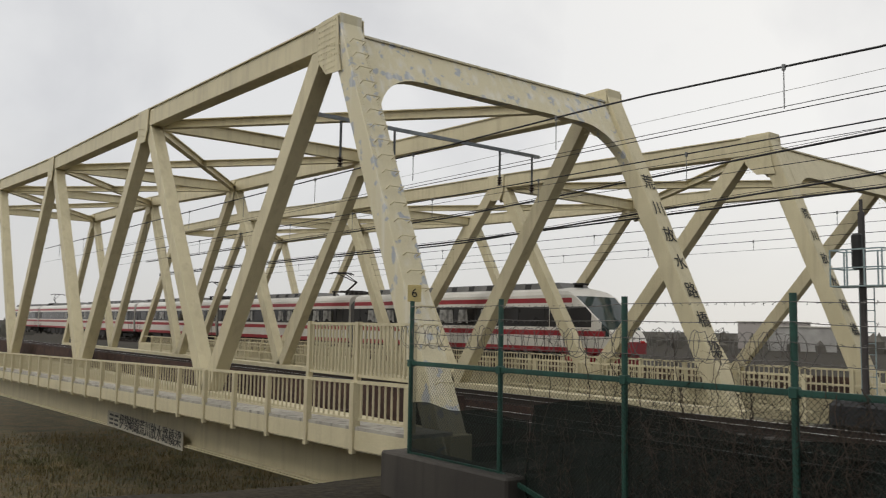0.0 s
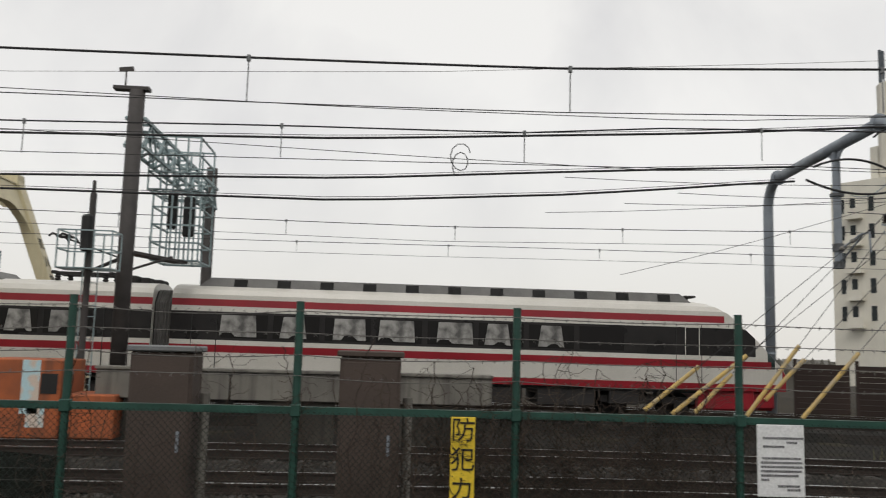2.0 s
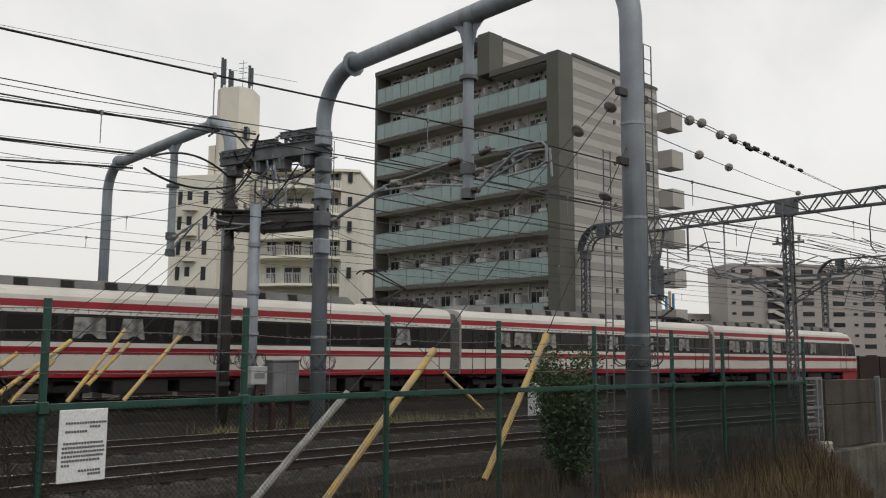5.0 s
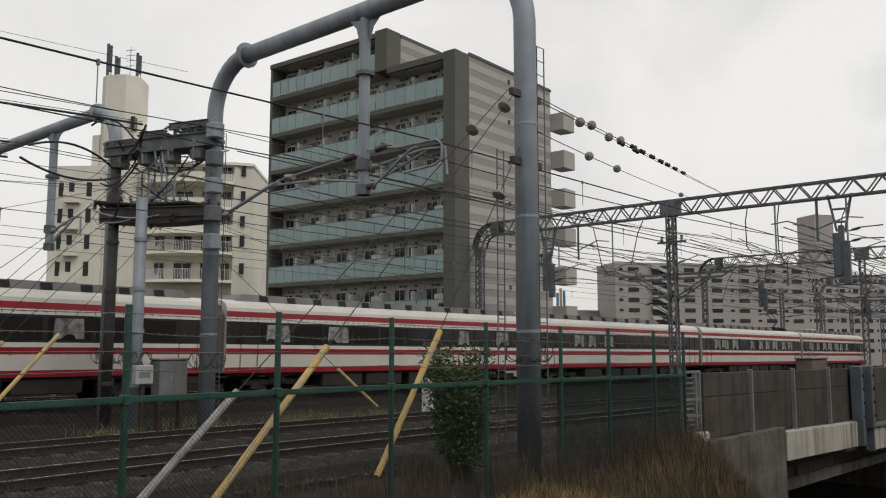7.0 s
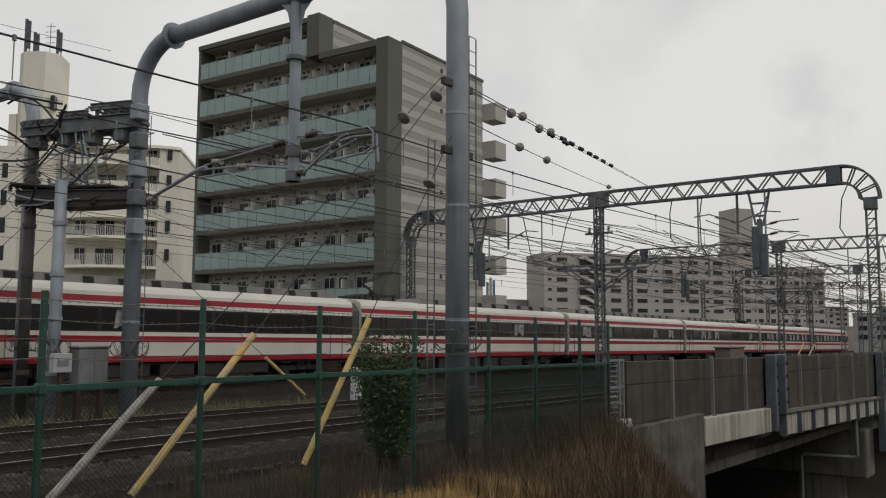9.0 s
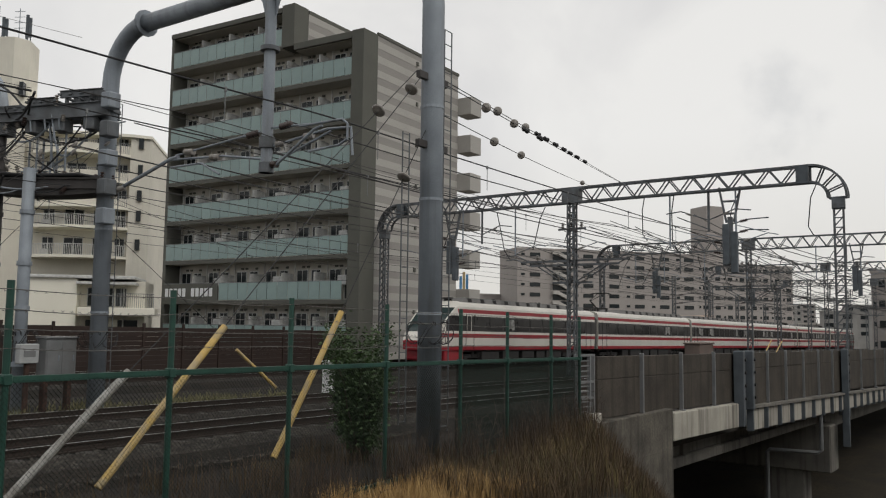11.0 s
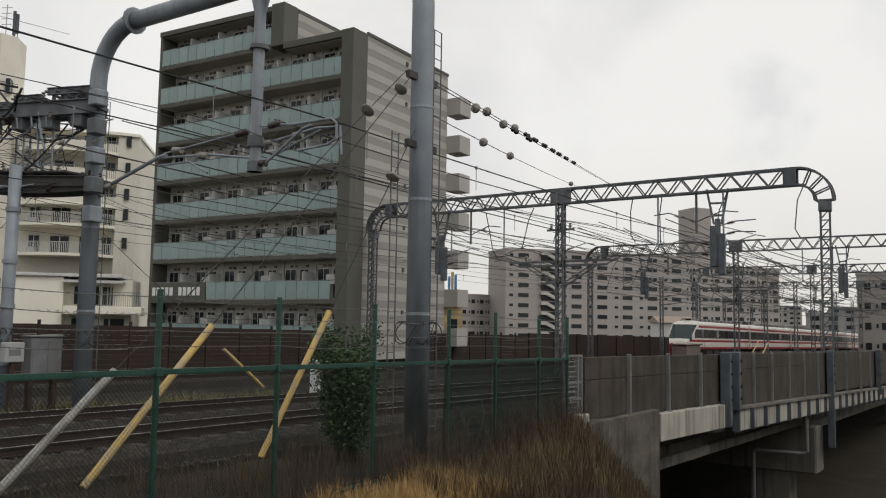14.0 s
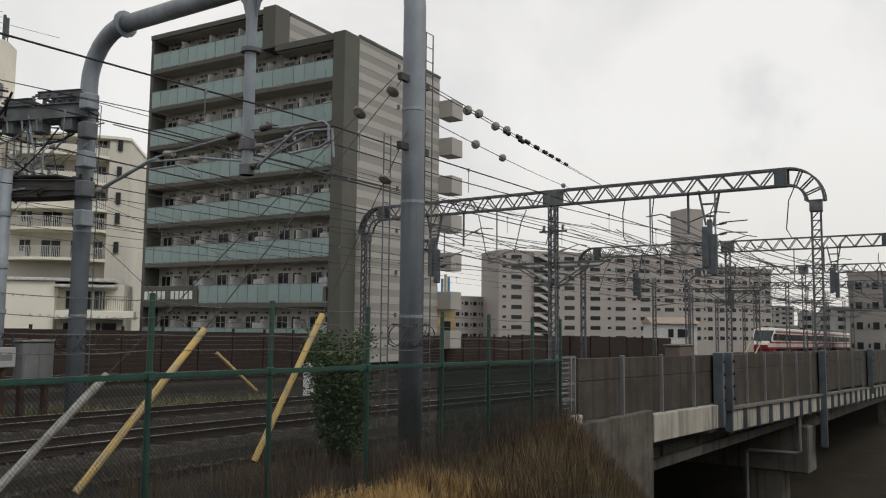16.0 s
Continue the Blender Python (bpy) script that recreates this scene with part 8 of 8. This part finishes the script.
# tension lines with insulators from the thick pole to the lattice gantry
def string(a, b, drop, discs, label, black=()):
    w = thing("tension_line", label, "overhead wire", "tension lines")
    pts = sag(a, b, drop, 16)
    bm = bmesh.new()
    tube(bm, pts, 0.011, 5)
    part("strand", bm, M_CABLE, w)

    def point(f_):
        k = f_ * 16
        i = min(15, int(k))
        return pts[i].lerp(pts[i + 1], k - i), (pts[i + 1] - pts[i]).normalized()
    for f_ in discs:
        p, d = point(f_)
        bm = bmesh.new()
        spun(bm, p - d * 0.1, d, ((0, 0.025), (0.03, 0.1), (0.08, 0.125), (0.14, 0.11), (0.18, 0.04), (0.26, 0.02)), 16)
        part("insulator_disc", bm, M_INSUL, w)
    for f_ in black:
        p, d = point(f_)
        bm = bmesh.new()
        spun(bm, p - d * 0.3, d, ((0, 0.02), (0.06, 0.07), (0.3, 0.05), (0.5, 0.08), (0.6, 0.02)), 10)
        part("turnbuckle", bm, M_CABLE, w)
    return w


top_ = Vector((g2a.x, g2a.y, 0))
gz = 9.9
string(top_ + Vector((0.0, 0, 7.12)), at(47.3, 18.9, gz + 0.9), 0.0, (0.158, 0.257), "tension wire with large grey disc insulators", (0.31, 0.35, 0.4, 0.45, 0.49, 0.54, 0.6))
string(top_ + Vector((0.0, -0.1, 6.98)), at(47.3, 18.6, gz + 0.7), 0.03, (0.112, 0.198), "tension wire with paired disc insulators", (0.24, 0.3))
string(top_ + Vector((0.0, 0, 6.37)), at(47.3, 20.5, gz + 0.73), 0.12, (0.176, 0.294, 0.797), "lower tension wire with three disc insulators", ())
for v, z, z2 in ((13.0, 5.9, 6.2), (13.6, 6.9, 7.6), (16.8, 6.2, 6.5), (17.4, 7.2, 7.9), (19.5, 7.6, 8.4), (20.4, 6.4, 6.9), (22.4, 7.3, 7.6), (24.2, 6.8, 7.2), (27.9, 6.1, 6.4), (30.6, 7.6, 8.0)):
    pts = []
    for a, b, za, zb_ in ((16.2, 47.3, z, z2), (47.3, 82, z2, z2), (82, 114, z2, z2), (114, 148, z2, z2 - 0.3)):
        for k in range(14):
            f_ = k / 14
            pts.append(at(a + (b - a) * f_, v, za + (zb_ - za) * f_ - 4 * 0.28 * f_ * (1 - f_)))
    wire("overhead_wire", pts, 0.017, M_COPPER, "dark overhead wire running along the line")
rng = random.Random(31)
for k in range(26):
    v = rng.uniform(10, 34)
    a = at(47.3, v, rng.uniform(6.6, 8.8))
    b = at(82, v + rng.uniform(-3, 3), rng.uniform(6.2, 8.6))
    wire("overhead_wire", sag(a, b, rng.uniform(0.2, 0.6), 10), 0.022, M_COPPER, "dark overhead wire between two lattice gantries")
for k in range(22):
    v = rng.uniform(9, 35)
    wire("overhead_wire", sag(at(82, v, rng.uniform(6.2, 8.8)), at(148, v + rng.uniform(-4, 4), rng.uniform(6.0, 8.6)), rng.uniform(0.3, 0.8), 10), 0.032, M_COPPER, "dark overhead wire farther down the line")
for k in range(9):
    v = rng.uniform(20, 26)
    a = Vector((*at(14.6 + rng.uniform(-0.3, 0.8), v, 0).xy, rng.uniform(5.8, 7.9)))
    b = at(rng.choice((6.0, 24.0, 27.0)) + rng.uniform(-2, 2), v + rng.uniform(-3, 3), rng.uniform(4.2, 6.6))
    wire("stay_wire", sag(a, b, 0.1, 6), 0.008, M_COPPER, "thin stay wire at the mast group")
# equipment along the lattice gantry
for v in (12.4, 16, 22, 26, 30, 33):
    for gu in (47.3, 82):
        hw = thing("cantilever_bracket", "grey steel wire bracket with insulators under a gantry", "bracket", "gantry brackets")
        c = at(gu, v, 0)
        bm = bmesh.new()
        tube(bm, [(c.x, c.y, 9.4), (c.x, c.y, 6.3)], 0.05, 8)
        tube(bm, [(c.x, c.y, 6.4), (c.x - 0.2, c.y - 1.6, 6.9), (c.x - 0.2, c.y - 2.1, 6.8)], 0.03, 6)
        tube(bm, [(c.x, c.y, 7.4), (c.x - 0.2, c.y - 1.5, 6.95)], 0.025, 6)
        tube(bm, [(c.x, c.y, 6.6), (c.x + 0.2, c.y + 1.6, 7.0)], 0.03, 6)
        part("arm", bm, M_GALV, hw)
        bm = bmesh.new()
        spun(bm, Vector((c.x - 0.05, c.y - 0.4, 6.55)), Vector((-0.1, -0.9, 0.25)), [(0.04 * j, 0.03 if j % 2 else 0.085) for j in range(9)], 9)
        part("insulator", bm, M_INSUL, hw)

# brackets inside the near bridge portal
pb2 = thing("bridge_wire_bracket", "dark steel bar with hanging insulators inside the bridge", "bracket")
bm = bmesh.new()
beam(bm, (-19.5, 10.3, 7.6), (-19.0, 18.7, 7.45), 0.07, 0.1)
part("bar", bm, M_GALV, pb2)
for y, L_ in ((11.6, 1.0), (13.3, 0.8), (17.1, 0.9), (18.4, 1.0)):
    bm = bmesh.new()
    x = -19.5 + 0.5 * (y - 10.3) / 8.4
    tube(bm, [(x, y, 7.5), (x, y, 7.5 - L_)], 0.035, 6)
    part("drop_rod", bm, M_LATTICE, pb2)
    bm = bmesh.new()
    spun(bm, (x, y, 7.5 - L_), (0, 0, -1), [(0.04 * j, 0.03 if j % 2 else 0.09) for j in range(7)], 9)
    part("insulator", bm, M_INSUL_D, pb2)

# ---- vegetation ----
def blades(name, count, place, h0, h1, mat, label, seed, width=0.006, bend=0.35):
    g = random.Random(seed)
    verts, faces = [], []
    for _ in range(count):
        p = place(g)
        h = g.uniform(h0, h1)
        a = g.uniform(0, math.tau)
        d = Vector((math.cos(a), math.sin(a), 0))
        s = Vector((-d.y, d.x, 0)) * width * g.uniform(0.6, 1.5)
        b = bend * g.uniform(0.2, 1.3) * h
        q = [p - s, p + s, p + d * b * 0.3 + Vector((0, 0, h * 0.55)) - s * 0.8, p + d * b * 0.3 + Vector((0, 0, h * 0.55)) + s * 0.8, p + d * b + Vector((0, 0, h))]
        i = len(verts)
        verts += [tuple(v) for v in q]
        faces += [(i, i + 1, i + 3, i + 2), (i + 2, i + 3, i + 4)]
    me = bpy.data.meshes.new(name)
    me.from_pydata(verts, [], faces)
    me.materials.append(mat)
    return tagged(new(name, me), label, "grass", kind="stuff")


def on_ground(u, v):
    p = at(u, v)
    p.z = ground_z(p.x, p.y) - 0.02
    return p


def clumped(u0, u1, v0, v1, n, spread, seed):
    g0 = random.Random(seed)
    cs = [(g0.uniform(u0, u1), g0.uniform(v0, v1)) for _ in range(n)]

    def place(g):
        c = g.choice(cs)
        return on_ground(c[0] + g.gauss(0, spread), c[1] + g.gauss(0, spread))
    return place


blades("green_weeds", 6000, clumped(12.5, 20.5, 4.8, 6.9, 50, 0.3, 12), 0.15, 0.5, M_GRASS, "dull green weeds among the dead ones on the bank", 12, 0.006, 0.4)
blades("golden_grass", 7000, clumped(9.7, 12.6, 5.3, 7.0, 26, 0.2, 1), 0.2, 0.5, M_DRY, "tufts of dry golden grass before the fence", 1)
blades("reddish_weeds", 12000, clumped(11.5, 22.5, 4.6, 6.95, 130, 0.26, 2), 0.12, 0.72, M_DRYRED, "dense reddish brown dead weeds on the bank", 2, 0.005, 0.4)
blades("bank_grass", 60000, clumped(-52, -16, -2, 26, 500, 1.1, 3), 0.12, 0.4, M_GRASS, "dull winter grass below the bridge", 3, 0.016, 0.6)
blades("track_weeds", 3500, clumped(-7.5, 16, 7.7, 10.2, 90, 0.3, 4), 0.15, 0.6, M_DRYRED, "dead brown weeds behind the fence", 4, 0.005)
blades("lineside_grass", 2600, clumped(13.5, 24, 19.4, 21.6, 26, 0.4, 5), 0.08, 0.38, M_STRAW, "pale greenish dry grass between the track pairs", 5, 0.008, 0.6)
blades("fence_weeds", 2500, clumped(5, 19, 6.7, 7.2, 40, 0.15, 6), 0.4, 1.1, M_TWIG, "thin dry stalks along the fence foot", 6, 0.003, 0.3)
bm = bmesh.new()
rng = random.Random(77)
for _ in range(170):
    u, v = rng.choice(((rng.uniform(-7.5, -2.5), rng.uniform(7.5, 9.0)), (rng.uniform(1.5, 7), rng.uniform(9.0, 10.3)), (rng.uniform(9, 19), rng.uniform(6.3, 7.1)), (rng.uniform(2, 9), rng.uniform(19.5, 20.6))))
    p = on_ground(u, v)
    pts, dirn = [p.copy()], Vector((rng.uniform(-0.3, 0.3), rng.uniform(-0.3, 0.3), 1))
    hgt = rng.uniform(0.45, 1.2)
    for k in range(6):
        p = p + (dirn + Vector((rng.uniform(-0.25, 0.25), rng.uniform(-0.25, 0.25), 0))) * hgt / 6
        pts.append(p.copy())
        if k > 1:
            for _ in range(2):
                d = Vector((rng.uniform(-1, 1), rng.uniform(-1, 1), rng.uniform(0.2, 1))).normalized() * hgt * rng.uniform(0.1, 0.3)
                tube(bm, [p, p + d * 0.6, p + d + Vector((0, 0, -0.03))], [0.0035, 0.0025, 0.001], 3, cap=False)
    tube(bm, pts, [0.008, 0.007, 0.006, 0.005, 0.004, 0.003, 0.002], 4, cap=False)
tagged(part("bare_shrubs", bm, M_TWIG), "bare brown stalks and twigs along the line", "shrub", kind="stuff")

bush = thing("green_bush", "dense dark green evergreen bush behind the fence", "bush")
c0 = at(14.15, 9.5)
rng = random.Random(5)
tips = []
for _ in range(34):
    p = Vector((c0.x + rng.uniform(-0.15, 0.15), c0.y + rng.uniform(-0.15, 0.15), c0.z - 0.45))
    d = Vector((rng.uniform(-0.24, 0.24), rng.uniform(-0.24, 0.24), 1))
    pts = [p.copy()]
    h = rng.uniform(1.2, 2.4)
    for k in range(6):
        p = p + (d + Vector((rng.uniform(-0.2, 0.2), rng.uniform(-0.2, 0.2), 0))) * h / 6
        pts.append(p.copy())
        if k > 0:
            tips.append(p.copy())
    bm = bmesh.new()
    tube(bm, pts, [0.02, 0.017, 0.014, 0.011, 0.008, 0.005, 0.003], 5)
    part("stem", bm, M_TWIG, bush)
verts, faces = [], []
for _ in range(16000):
    p = rng.choice(tips) + Vector((rng.gauss(0, 0.12), rng.gauss(0, 0.12), rng.gauss(0, 0.11)))
    a = Vector((rng.uniform(-1, 1), rng.uniform(-1, 1), rng.uniform(-0.6, 0.6))).normalized() * rng.uniform(0.028, 0.055)
    b = a.cross(Vector((rng.uniform(-1, 1), rng.uniform(-1, 1), rng.uniform(-1, 1)))).normalized() * rng.uniform(0.012, 0.022)
    i = len(verts)
    verts += [tuple(p - a), tuple(p + b), tuple(p + a), tuple(p - b)]
    faces.append((i, i + 1, i + 2, i + 3))
me = bpy.data.meshes.new("leaves")
me.from_pydata(verts, [], faces)
me.materials.append(M_LEAF)
shared("leaves", me, bush)["kind"] = "stuff"

motions()
